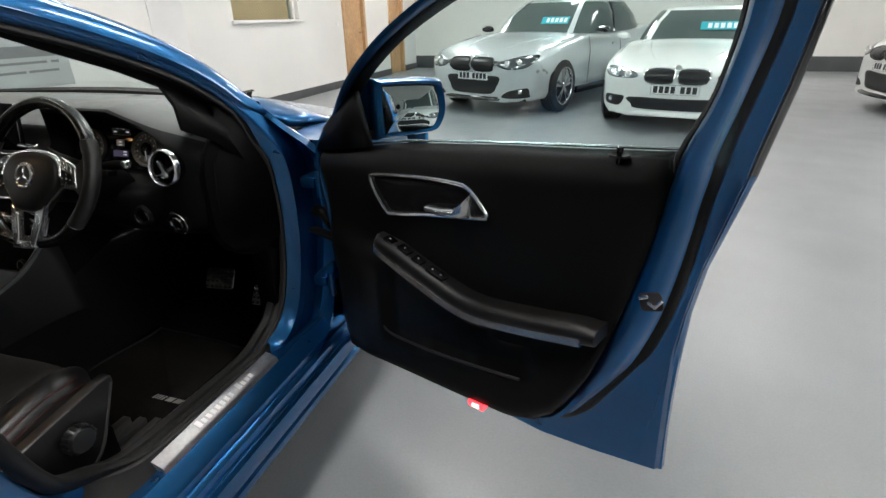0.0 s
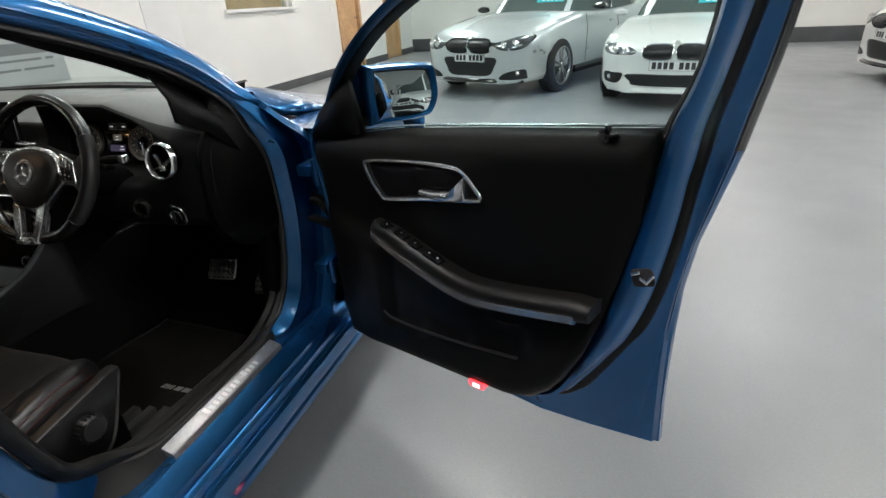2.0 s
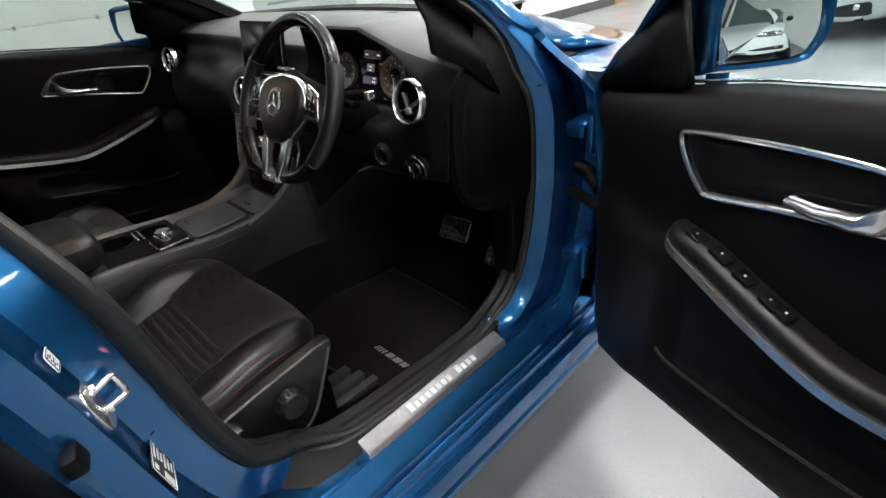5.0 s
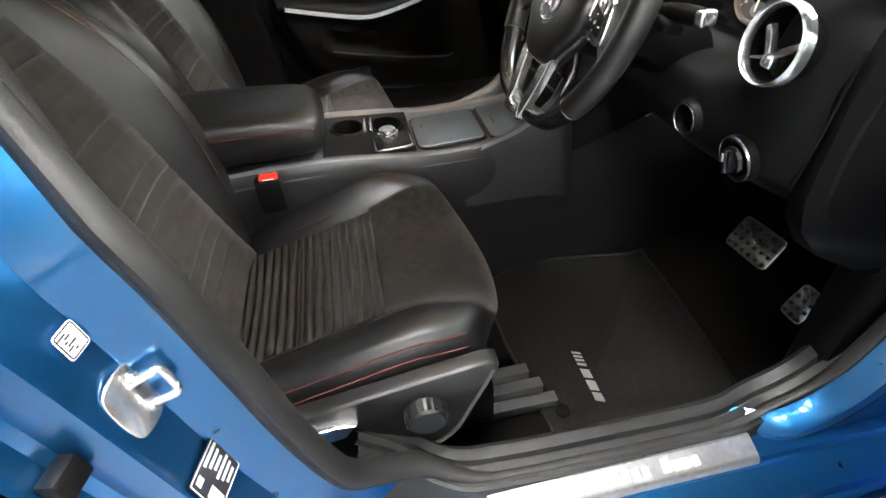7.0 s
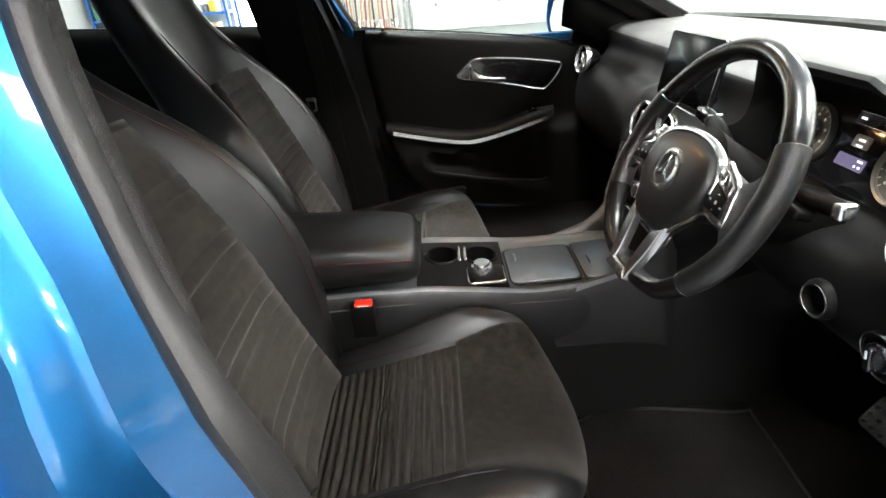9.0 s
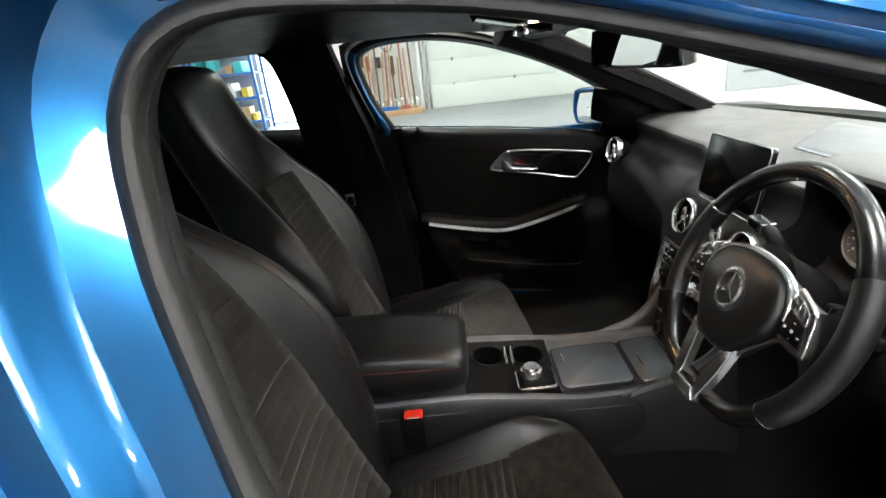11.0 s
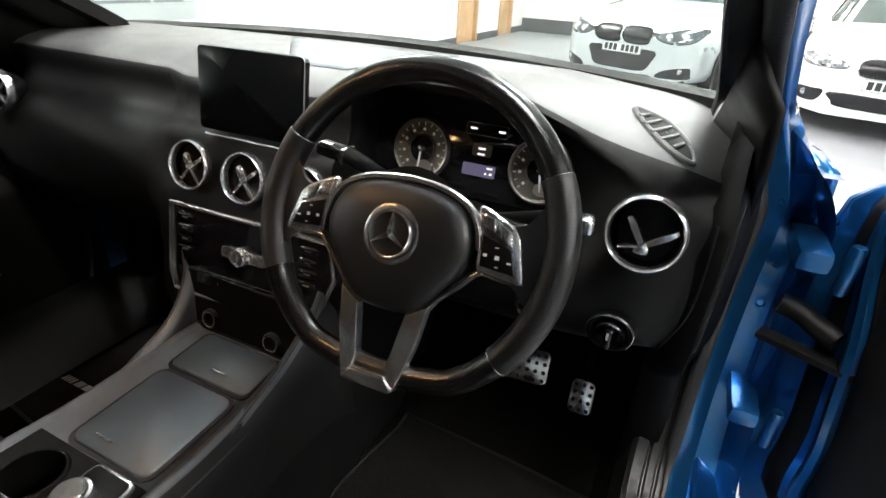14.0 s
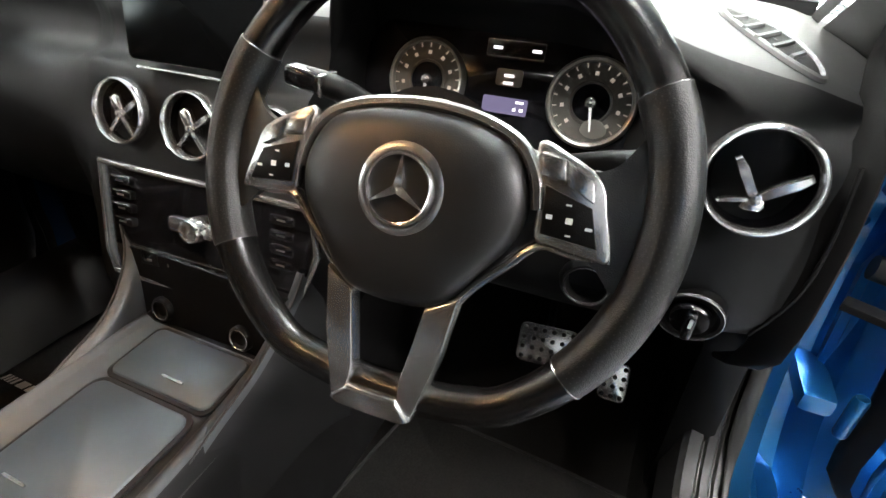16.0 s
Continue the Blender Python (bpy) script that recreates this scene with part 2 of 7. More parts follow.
def rounded(w, h, r, n=5):
    """A rounded rectangle's outline about the origin."""
    out = []
    for cx, cy, a0 in ((w / 2 - r, h / 2 - r, 0), (-w / 2 + r, h / 2 - r, 90), (-w / 2 + r, -h / 2 + r, 180), (w / 2 - r, -h / 2 + r, 270)):
        for i in range(n):
            a = radians(a0 + 90 * i / (n - 1))
            out.append((cx + r * math.cos(a), cy + r * math.sin(a)))
    return out


def ring_around(name, outline, r, mat, parent, at=Matrix(), label="", n=8, ry=None):
    """A rounded bead along a closed outline in the xy plane of a pose."""
    pts = [at @ Vector((x, y, 0)) for x, y in outline]
    normal = at.to_3x3() @ Vector((0, 0, 1))
    return lofted(name, sweep(pts, circle(r, n, ry), tuple(normal), True), mat, parent, label, close_path=True)


def lathe(name, profile, mat, parent, at=Matrix(), label="", n=32, sharp=40):
    """A turned piece: a profile of (radius, height) about the z axis of a pose."""
    rings = []
    for i in range(n):
        a = 2 * math.pi * i / n
        rings.append([at @ Vector((r * math.cos(a), r * math.sin(a), h)) for r, h in profile])
    v, f = loft(rings, close_ring=False, caps=False, close_path=True)
    return mesh_object(name, v, f, mat, parent, label, sharp=sharp)


def lerp(x, xs, ys):
    return float(np.interp(x, xs, ys))


def bars(parent, rows, at, mat, depth=0.001, name="print_bar"):
    """Plain bars in place of writing: rows of (x, y, width, height)."""
    for x, y, w, h in rows:
        plate(name, [(x - w / 2, y - h / 2), (x + w / 2, y - h / 2), (x + w / 2, y + h / 2), (x - w / 2, y + h / 2)], depth, mat, parent, at)


# ---- the showroom ----
def structure(name, lo, hi, mat, label, bevel=0.0):
    return tagged(box(name, lo, hi, mat, None, label, bevel), label, "room", kind="structure")


XW, YB, XG, XR, YR, H = -3.7, 12.4, -12.3, 10.5, -9.0, 3.5
structure("floor", (-12.6, -9.3, -0.2), (10.8, 12.7, 0), EPOXY, "grey painted epoxy showroom floor")
structure("ceiling", (-12.6, -9.3, H), (10.8, 12.7, H + 0.15), CEILING, "white ceiling with light panels")
structure("wall_north", (XG, YB, 0), (XR, YB + 0.25, H), BLOCKPAINT, "white painted block wall behind the parked cars")
structure("wall_east", (XR, YR, 0), (XR + 0.25, YB + 0.25, H), WALLPAINT, "white painted wall")
structure("wall_south", (XG - 0.25, YR - 0.25, 0), (XR + 0.25, YR, H), WALLPAINT, "white painted wall")


def wall_with_holes(name, x0, x1, y0, y1, holes, mat, label):
    """A wall along y with rectangular holes (y0, y1, z0, z1), as one mesh of butted blocks."""
    cuts = sorted({y0, y1, *[h[0] for h in holes], *[h[1] for h in holes]})
    bm = bmesh.new()
    for a, b in zip(cuts, cuts[1:]):
        spans, low = [], 0.0
        for h in sorted((h for h in holes if h[0] <= a and h[1] >= b), key=lambda h: h[2]):
            if h[2] > low:
                spans.append((low, h[2]))
            low = h[3]
        if low < H:
            spans.append((low, H))
        for lo, hi in spans:
            made = bmesh.ops.create_cube(bm, size=1)["verts"]
            bmesh.ops.scale(bm, vec=(x1 - x0, b - a, hi - lo), verts=made)
            bmesh.ops.translate(bm, vec=((x0 + x1) / 2, (a + b) / 2, (lo + hi) / 2), verts=made)
    return tagged(part(name, bm, mat, None, label, smooth=False), label, "wall", kind="structure")


OFFICE = [(1.45, 2.05, 1.30, 2.15), (4.97, 6.70, 1.30, 2.2), (8.33, 9.23, 0, 2.08), (10.64, 11.42, 0, 2.08)]
wall_with_holes("wall_office", XW - 0.2, XW, 0.62, YB, OFFICE, WALLPAINT, "white office wall with windows and an oak door")
structure("wall_office_end", (XW - 1.3, 0.42, 0), (XW, 0.62, H), WALLPAINT, "white end wall of the office block")
structure("wall_office_back", (XW - 1.3, 0.62, 0), (XW - 1.1, YB, H), WALLPAINT, "cream back wall of the office")
for i, (a, b) in enumerate(((0.62, 8.26), (9.3, 10.57), (11.49, YB))):
    tagged(box("baseboard_%d" % (i + 1), (XW + 0.002, a, 0), (XW + 0.02, b, 0.14), SKIRT, None, "", 0.003), "dark grey painted skirting board", "skirting", kind="structure")
tagged(box("baseboard_north", (XW, YB - 0.02, 0), (XR, YB - 0.002, 0.32), SKIRT, None, "", 0.003), "dark grey painted band at the foot of the wall", "skirting", kind="structure")
tagged(box("pillar", (XW, 3.45, 0), (XW + 0.012, 4.0, H), CEILING, None, "", 0.004), "slightly greyer boxed section of the office wall", "wall", kind="structure")

for i, (a, b, c, d) in enumerate(OFFICE[:2]):
    w = thing("window_%d" % (i + 1), "white framed office window with a cream blind", "window", ((XW - 0.1), (a + b) / 2, c), kind="structure")
    box("window_sill", (XW - 0.2, a - 0.06, c - 0.045), (XW + 0.05, b + 0.06, c), WALLPAINT, w, "", 0.006)
    for y in (a, b - 0.05):
        box("window_frame", (XW - 0.16, y, c + 0.001), (XW - 0.08, y + 0.05, d), WALLPAINT, w, "", 0.005)
    box("window_frame", (XW - 0.16, a + 0.051, d - 0.05), (XW - 0.08, b - 0.051, d), WALLPAINT, w, "", 0.005)
    pane = box("pane", (XW - 0.13, a + 0.052, c + 0.002), (XW - 0.124, b - 0.052, d - 0.052), GLASS, w)
    pane.visible_shadow = False
    box("blind", (XW - 0.19, a + 0.06, c + 0.004), (XW - 0.175, b - 0.06, d - 0.05), TAN, w, "tan blind")
for i, (a, b, c, d) in enumerate(OFFICE[2:]):
    w = thing("door_%d" % (i + 1), "flush oak veneer office door in an oak frame", "door", (XW - 0.1, (a + b) / 2, 0), kind="structure")
    for y in (a - 0.06, b - 0.04):
        box("door_frame", (XW - 0.12, y, 0.002), (XW + 0.03, y + 0.1, d + 0.05), TAN, w, "", 0.006)
    box("door_frame", (XW - 0.12, a + 0.041, d - 0.05), (XW + 0.03, b - 0.041, d + 0.05), TAN, w, "", 0.006)
    if i:
        box("door_leaf", (XW - 0.1, a + 0.045, 0.008), (XW - 0.055, b - 0.045, d - 0.055), TAN, w, "", 0.003)
    else:
        box("door_leaf", (XW - 0.09, a + 0.045, 0.008), (XW - 0.045, b - 0.045, d - 0.055), TAN, w, "", 0.003)
        box("door_handle", (XW - 0.045, b - 0.17, 1.0), (XW - 0.005, b - 0.06, 1.03), SATIN, w, "", 0.006)

wall_switch = thing("light_switch", "small white plastic light switch on the office wall", "light switch", (XW, 8.05, 1.2))
box("switch_plate", (XW + 0.001, 8.008, 1.158), (XW + 0.010, 8.094, 1.244), PLATE, wall_switch, "", 0.003)
box("rocker", (XW + 0.0102, 8.038, 1.18), (XW + 0.015, 8.064, 1.222), PLATE, wall_switch, "", 0.002)

sign = thing("wall_sign", "grey rectangular sign board with dark lettering on the office wall", "sign", (XW, 1.7, 1.0))
box("board", (XW + 0.001, 1.08, 0.73), (XW + 0.012, 2.30, 1.26), SIGNGREY, sign, "", 0.002)
face = frame_at((XW + 0.0125, 1.69, 1.0), (0, 1, 0), (0, 0, 1))
bars(sign, [(-0.41, 0.065, 0.13, 0.10), (0.13, 0.065, 0.74, 0.10)], face, SIGNTEXT, 0.002)
bars(sign, [(-0.05, -0.035, 0.86, 0.022), (0.46, -0.035, 0.08, 0.022), (-0.16, -0.115, 0.62, 0.022), (0.33, -0.115, 0.30, 0.022)], face, SIGNTEXT, 0.002)

# the garage side
wall_with_holes("wall_west", XG - 0.25, XG, YR, YB, [(-5.95, -4.9, 0, 2.6)], WALLPAINT, "white painted garage wall")
DAYLIGHT = material("daylight", (0.8, 0.8, 0.8), 0.5, emit=(0.95, 1.0, 1.0), power=7.0)
back = structure("backdrop", (XG - 0.9, -6.6, 0), (XG - 0.8, -3.7, 2.9), DAYLIGHT, "bright daylight beyond the side doorway")
shutter = thing("sectional_garage_door", "white sectional steel garage door, closed", "garage door", (XG, 1.0, 0))
for i in range(6):
    box("panel", (XG + 0.004, -1.72, 0.01 + 0.56 * i), (XG + 0.05, 3.6, 0.01 + 0.56 * i + 0.548), SHUTTER, shutter, "", 0.008)
for y in (-1.82, -1.94):
    box("guide_rail", (XG + 0.002, y, 0), (XG + 0.09, y + 0.06, 3.3), SATIN, shutter, "galvanised guide rail", 0.006)
for i in range(5):
    for y in (-1.2, 0.3, 1.8, 3.1):
        box("hinge", (XG + 0.051, y, 0.53 + 0.56 * i), (XG + 0.07, y + 0.05, 0.60 + 0.56 * i), SATIN, shutter)

# ceiling lights
lights = []
for x in (-8.5, -2.2, 0.7, 4.0, 7.8):
    for y in ((-5.5, -1.7, 2.1, 5.9, 9.7) if x < -5 else (-1.7, 1.5, 5.9, 9.7) if x == 0.7 else (-1.7, 2.1, 5.9, 9.7) if x < 6 else (2.1, 5.9, 9.7)):
        lamp = thing("ceiling_light", "white rectangular ceiling light panel, switched on", "ceiling light", (x, y, H), "ceiling lights")
        box("frame", (x - 0.33, y - 0.63, H - 0.05), (x + 0.33, y + 0.63, H - 0.001), WALLPAINT, lamp, "", 0.006)
        box("diffuser", (x - 0.3, y - 0.6, H - 0.056), (x + 0.3, y + 0.6, H - 0.051), LAMP, lamp)
        lights.append(lamp)


# ---- the blue hatchback ----
car = thing("hatchback_car", "metallic blue five-door hatchback with its driver's door open", "car", (0, 0, 0))

# side frame round the driver's door opening: (y, z) of its edge, from the foot of the front pillar round to the top
OPENING = [(-0.575, 0.92), (-0.562, 0.80), (-0.565, 0.68), (-0.59, 0.55), (-0.635, 0.45), (-0.71, 0.395), (-0.82, 0.382), (-1.0, 0.386),
           (-1.2, 0.398), (-1.32, 0.43), (-1.41, 0.51), (-1.455, 0.63), (-1.485, 0.78), (-1.515, 0.93), (-1.56, 1.08), (-1.60, 1.22),
           (-1.605, 1.32), (-1.54, 1.372), (-1.35, 1.362), (-1.14, 1.308), (-0.96, 1.250), (-0.81, 1.185), (-0.70, 1.110), (-0.622, 1.02)]


def side_x(z):
    return lerp(z, [0.3, 0.42, 0.52, 0.95, 1.2, 1.36, 1.45], [0.735, 0.74, 0.785, 0.785, 0.70, 0.635, 0.59])


def opening_loop(n=5):
    return curve(OPENING, n, True)


def outward(pts):
    """Unit normals that point out of a closed (y, z) loop."""
    nxt, prv = np.roll(pts, -1, 0), np.roll(pts, 1, 0)
    t = nxt - prv
    t /= np.linalg.norm(t, axis=1)[:, None]
    nrm = np.stack([t[:, 1], -t[:, 0]], 1)
    if ((pts - pts.mean(0)) * nrm).sum() < 0:
        nrm = -nrm
    return nrm


LOOP = opening_loop()
LOOPN = outward(LOOP)


def smooth(x, a, b):
    """0 before a, 1 after b, with a soft passage."""
    k = min(1.0, max(0.0, (x - a) / (b - a)))
    return k * k * (3 - 2 * k)


# sections of the painted aperture (out of the opening, to the car's side): rear pillar and sill; hinge jamb; front pillar
REAR = [(-0.004, -0.03), (-0.002, -0.012), (0.012, -0.006), (0.030, 0.0), (0.046, 0.006), (0.052, 0.02), (0.055, 0.045), (0.060, 0.058), (0.075, 0.062), (0.094, 0.064), (0.102, 0.072), (0.105, 0.09), (0.108, 0.1)]
JAMB = [(-0.022, -0.028), (-0.020, -0.024), (-0.001, 0.004), (0.003, 0.008), (0.010, 0.008), (0.050, 0.002), (0.105, 0.004), (0.122, 0.020), (0.126, 0.045), (0.122, 0.068), (0.105, 0.082), (0.075, 0.092), (0.066, 0.098)]
FRONT = [(-0.006, -0.030), (-0.004, -0.022), (-0.002, -0.014), (0.002, -0.008), (0.006, -0.005), (0.012, -0.009), (0.016, -0.007), (0.021, 0.000), (0.042, -0.002), (0.056, -0.011), (0.066, -0.027), (0.070, -0.050), (0.066, -0.078)]


def jamb_share(y, z):
    return smooth(y, -0.82, -0.71) * (1 - smooth(z, 1.0, 1.09))


def front_share(y, z):
    return smooth(z, 1.0, 1.09) * smooth(y, -1.60, -1.42)


def frame_x(y, z):
    return side_x(z) + (jamb_share(y, z) * max(0.0, 0.785 - side_x(z)) if z < 0.6 else 0.0)


def aperture_rings():
    """Rings of the aperture's section round the loop, passing from one kind of section to the next."""
    rings = []
    for (y, z), (ny, nz) in zip(LOOP, LOOPN):
        j, f = jamb_share(y, z), front_share(y, z)
        ring = []
        up = smooth(z, 0.86, 1.02)
        for p, q, r in zip(REAR, JAMB, FRONT):
            q = (q[0] if q[0] < 0.012 else 0.012 + (q[0] - 0.012) * (1 - 0.6 * up), q[1] if q[1] < 0.004 else q[1] * (1 - 0.75 * up))
            d, dx = (p[i] * (1 - j - f) + q[i] * j + r[i] * f for i in (0, 1))
            ring.append((frame_x(y, z) + dx, y + ny * d, z + nz * d))
        rings.append(ring)
    return rings


lofted("side_frame", aperture_rings(), BLUE, car, "blue painted door aperture", close_ring=False, close_path=True, sharp=28)


def seal_rings():
    """The bulb seal's rings: slimmer along the front pillar and the hinge jamb."""
    rings = []
    for (y, z), (ny, nz) in zip(LOOP, LOOPN):
        j, f = jamb_share(y, z), front_share(y, z)
        r, d0, x0 = 0.019 - 0.009 * j - 0.008 * f, -0.022 - 0.008 * j + 0.013 * f, -0.012 - 0.021 * j - 0.012 * f
        back = smooth(z, 0.85, 1.08) * (1 - smooth(y, -1.56, -1.42))
        r, d0 = r * (1 - 0.28 * back), d0 + 0.014 * back
        low = smooth(y, -1.34, -1.20) * (1 - smooth(z, 0.40, 0.50))
        r, x0, d0 = r * (1 - 0.62 * low), x0 + 0.030 * low * (1 - j), d0 + 0.013 * low * (1 - j)
        ring = []
        for a in np.linspace(0, 2 * math.pi, 16, False):
            k = 1.0 + 0.10 * math.cos(3 * a)
            d = d0 + 0.85 * r * k * math.cos(a)
            ring.append((frame_x(y, z) + x0 + r * k * 1.1 * math.sin(a), y + ny * d, z + nz * d))
        rings.append(ring)
    return rings


PILLAR = material("grained_pillar_trim", (0.018, 0.0172, 0.0165), 0.6, grain=0.25, grain_size=250, bump=0.3, bump_size=600, cells=True, spec=0.2)
lofted("door_seal", seal_rings(), RUBBER, car, "black rubber door seal", close_path=True)

keep = [i for i, (y, z) in enumerate(LOOP) if (z > 0.98 and y < -1.4) or z > 1.28]
lofted("pillar_inner_trim", [[(side_x(z) + dx, y + ny * d, z + nz * d) for d, dx in ((-0.004, -0.028), (-0.009, -0.038), (-0.008, -0.054), (0.006, -0.068), (0.05, -0.075))] for (y, z), (ny, nz) in ((LOOP[i], LOOPN[i]) for i in keep)], PILLAR, car, "dark grey grained pillar trim", close_ring=False, caps=False, sharp=60)

# sill: inner trim, scuff plate and outer sill
def along_y(profile, ys, rise=0.0):
    return [[(x, y, z + rise * (y + 1.0)) for x, z in profile] for y in ys]


sill = []
for (y, z), (ny, nz) in zip(LOOP, LOOPN):
    if (z < 0.50 and y > -1.40) or (z < 0.74 and y > -0.75):
        j = jamb_share(y, z)
        deep = 1.0 - 0.5 * smooth(z, 0.45, 0.74)
        x0 = 0.776 * (1 - j) + 0.758 * j - 0.048 * smooth(-y, 1.23, 1.37)
        sill.append([(x0 + dx, y + ny * d * deep, z + nz * d * deep) for d, dx in ((0.05, 0.030), (0.006, 0.002), (-0.009, -0.001), (-0.012, -0.006), (-0.012, -0.017), (-0.006, -0.020), (-0.006, -0.022), (-0.013, -0.025), (-0.014, -0.037), (-0.008, -0.040), (-0.008, -0.042), (-0.016, -0.046), (-0.018, -0.064), (-0.012, -0.073), (0.05, -0.090))])
lofted("sill_trim", sill, SILLTRIM, car, "ribbed black sill cover", close_ring=False, caps=False, sharp=22)
tube("cover_seam", [(0.772, -1.247, 0.402), (0.758, -1.247, 0.411), (0.735, -1.248, 0.414), (0.712, -1.249, 0.417), (0.704, -1.25, 0.412)], 0.0016, INK, car, "", 6, smooth_n=3)
SCUFF = material("brushed_sill_steel", (0.52, 0.52, 0.52), 0.30, 0.92, grain=0.12, grain_size=90, stain=0.08, stain_size=14)
scuff = lofted("scuff_plate", along_y([(0.765, 0.378), (0.773, 0.3955), (0.777, 0.3970), (0.806, 0.3865), (0.811, 0.383), (0.816, 0.366)], np.linspace(-1.215, -0.785, 8)), SCUFF, car, "brushed steel sill scuff plate")
letter = frame_at((0.7945, -0.98, 0.3912), (0, 1, 0), (-0.94, 0, 0.341))
for k in range(13):
    if k != 8:
        w, h = (0.013, 0.021) if k in (0, 9) else (0.0105, 0.015)
        plate("print_bar", [(-0.104 + 0.0165 * k - w / 2, -0.008), (-0.104 + 0.0165 * k + w / 2, -0.008), (-0.104 + 0.0165 * k + w / 2, -0.008 + h), (-0.104 + 0.0165 * k - w / 2, -0.008 + h)], 0.0008, PALE if k % 2 else WHITEPRINT, scuff, letter)
lofted("outer_sill", along_y([(0.74, 0.374), (0.806, 0.376), (0.811, 0.371), (0.818, 0.375), (0.853, 0.357), (0.862, 0.347), (0.866, 0.328), (0.871, 0.326), (0.876, 0.331), (0.885, 0.325), (0.889, 0.308), (0.894, 0.304),
                               (0.900, 0.307), (0.909, 0.298), (0.914, 0.276), (0.913, 0.254), (0.919, 0.246), (0.919, 0.226), (0.902, 0.208), (0.85, 0.185), (0.70, 0.19), (0.70, 0.3)],
                               np.linspace(-2.0, -0.42, 14)), BLUE, car, "blue stepped outer sill", sharp=22)

# body skin behind and ahead of the opening
def skin_x(y, z):
    bulge = 0.895 - 0.05 * abs(z - 0.62) ** 1.5 * 2
    low = lerp(y, [-3.5, -3.0, -1.6, -0.4, 0.0, 0.4, 0.8], [0.74, 0.85, 0.895, 0.885, 0.86, 0.80, 0.64]) - 0.895
    return bulge + low if z < 0.98 else min(bulge + low, lerp(z, [0.98, 1.08, 1.42], [bulge + low, 0.84, 0.63]))


def skin(name, ys, zs, side, label=""):
    lower = [max(0.0, y + 0.3) ** 1.3 * 0.23 for y in ys]
    rings = [[(side * skin_x(y, z), y, z - d * max(0.0, z - 0.5) / 0.47) for z in zs] for y, d in zip(ys, lower)]
    return lofted(name, rings, BLUE, car, label, close_ring=False, caps=False, thick=0.02)


ZS = [0.24, 0.3, 0.4, 0.5, 0.6, 0.7, 0.8, 0.9, 0.97, 1.03]
skin("rear_side_panel", np.linspace(-3.35, -1.66, 12), ZS + [1.08], 1, "blue rear side")
skin("rear_side_panel", np.linspace(-3.35, -1.78, 12), ZS + [1.08], -1, "blue rear side")
skin("front_wing", np.linspace(-0.46, 0.78, 10), ZS[:9], 1, "blue front wing")
skin("front_wing", np.linspace(-0.52, 0.78, 10), ZS[:9], -1, "blue front wing")
skin("passenger_door_skin", np.linspace(-1.75, -0.54, 8), ZS[:10], -1)

# roof, bonnet, tail
roof_rings = []
for y, z, hw in ((-1.02, 1.425, 0.56), (-1.15, 1.455, 0.585), (-1.4, 1.485, 0.60), (-1.8, 1.49, 0.60), (-2.3, 1.475, 0.59), (-2.8, 1.43, 0.56), (-3.1, 1.385, 0.53)):
    roof_rings.append([(hw * u, y, z - 0.055 * abs(u) ** 2.6) for u in np.linspace(-1, 1, 17)])
lofted("roof", roof_rings, BLUE, car, "blue roof", close_ring=False, caps=False, thick=0.02)
head_rings = []
for y, z, hw in ((-1.06, 1.385, 0.57), (-1.15, 1.405, 0.60), (-1.4, 1.425, 0.615), (-1.8, 1.425, 0.615), (-2.4, 1.41, 0.6), (-3.0, 1.35, 0.57)):
    head_rings.append([(hw * u, y, z - 0.05 * abs(u) ** 3) for u in np.linspace(-1, 1, 13)])
lofted("headliner", head_rings, SOFT, car, "black cloth headliner", close_ring=False, caps=False)
bon = []
for y, z, hw in ((-0.27, 1.062, 0.70), (-0.12, 1.045, 0.72), (0.1, 0.99, 0.72), (0.35, 0.915, 0.69), (0.6, 0.83, 0.64), (0.78, 0.74, 0.58)):
    bon.append([(hw * u, y - 0.12 * u * u * (1 if y < 0.2 else -1.2), z - 0.06 * abs(u) ** 2.2 + 0.012 * math.exp(-((abs(u) - 0.62) / 0.1) ** 2)) for u in np.linspace(-1, 1, 25)])
lofted("bonnet", bon, BLUE, car, "blue creased bonnet", close_ring=False, caps=False, thick=0.02)
for s in (1, -1):
    lofted("wing_top", [[(s * (0.72 - 0.15 * max(0, y) ** 2), y, z - 0.055), (s * (0.79 - 0.15 * max(0, y) ** 2), y, z - 0.065), (s * skin_x(y, 0.97), y, 0.97 - max(0.0, y + 0.3) ** 1.3 * 0.23)] for y, z in ((-0.50, 1.035), (-0.12, 1.015), (0.1, 0.965), (0.35, 0.90), (0.6, 0.82), (0.76, 0.75))],
           BLUE, car, "", close_ring=False, caps=False)
lofted("front_bumper", [[(0.74 * math.sin(a) * 1.0, 0.74 + 0.22 * math.cos(a) ** 0.5, z) for z in (0.2, 0.35, 0.5, 0.65, 0.78)] for a in np.linspace(-1.4, 1.4, 15)], BLUE, car, "", close_ring=False, caps=False, thick=0.02)
lofted("tailgate", [[(hw * u, y + 0.1 * u * u, z) for u in np.linspace(-1, 1, 9)] for y, z, hw in ((-3.1, 1.38, 0.53), (-3.3, 1.08, 0.70), (-3.42, 0.9, 0.76), (-3.45, 0.5, 0.76), (-3.4, 0.22, 0.72))], BLUE, car, "", close_ring=False, caps=False, thick=0.02)
box("underbody", (-0.70, -3.3, 0.16), (0.70, 0.7, 0.20), PLASTIC, car)


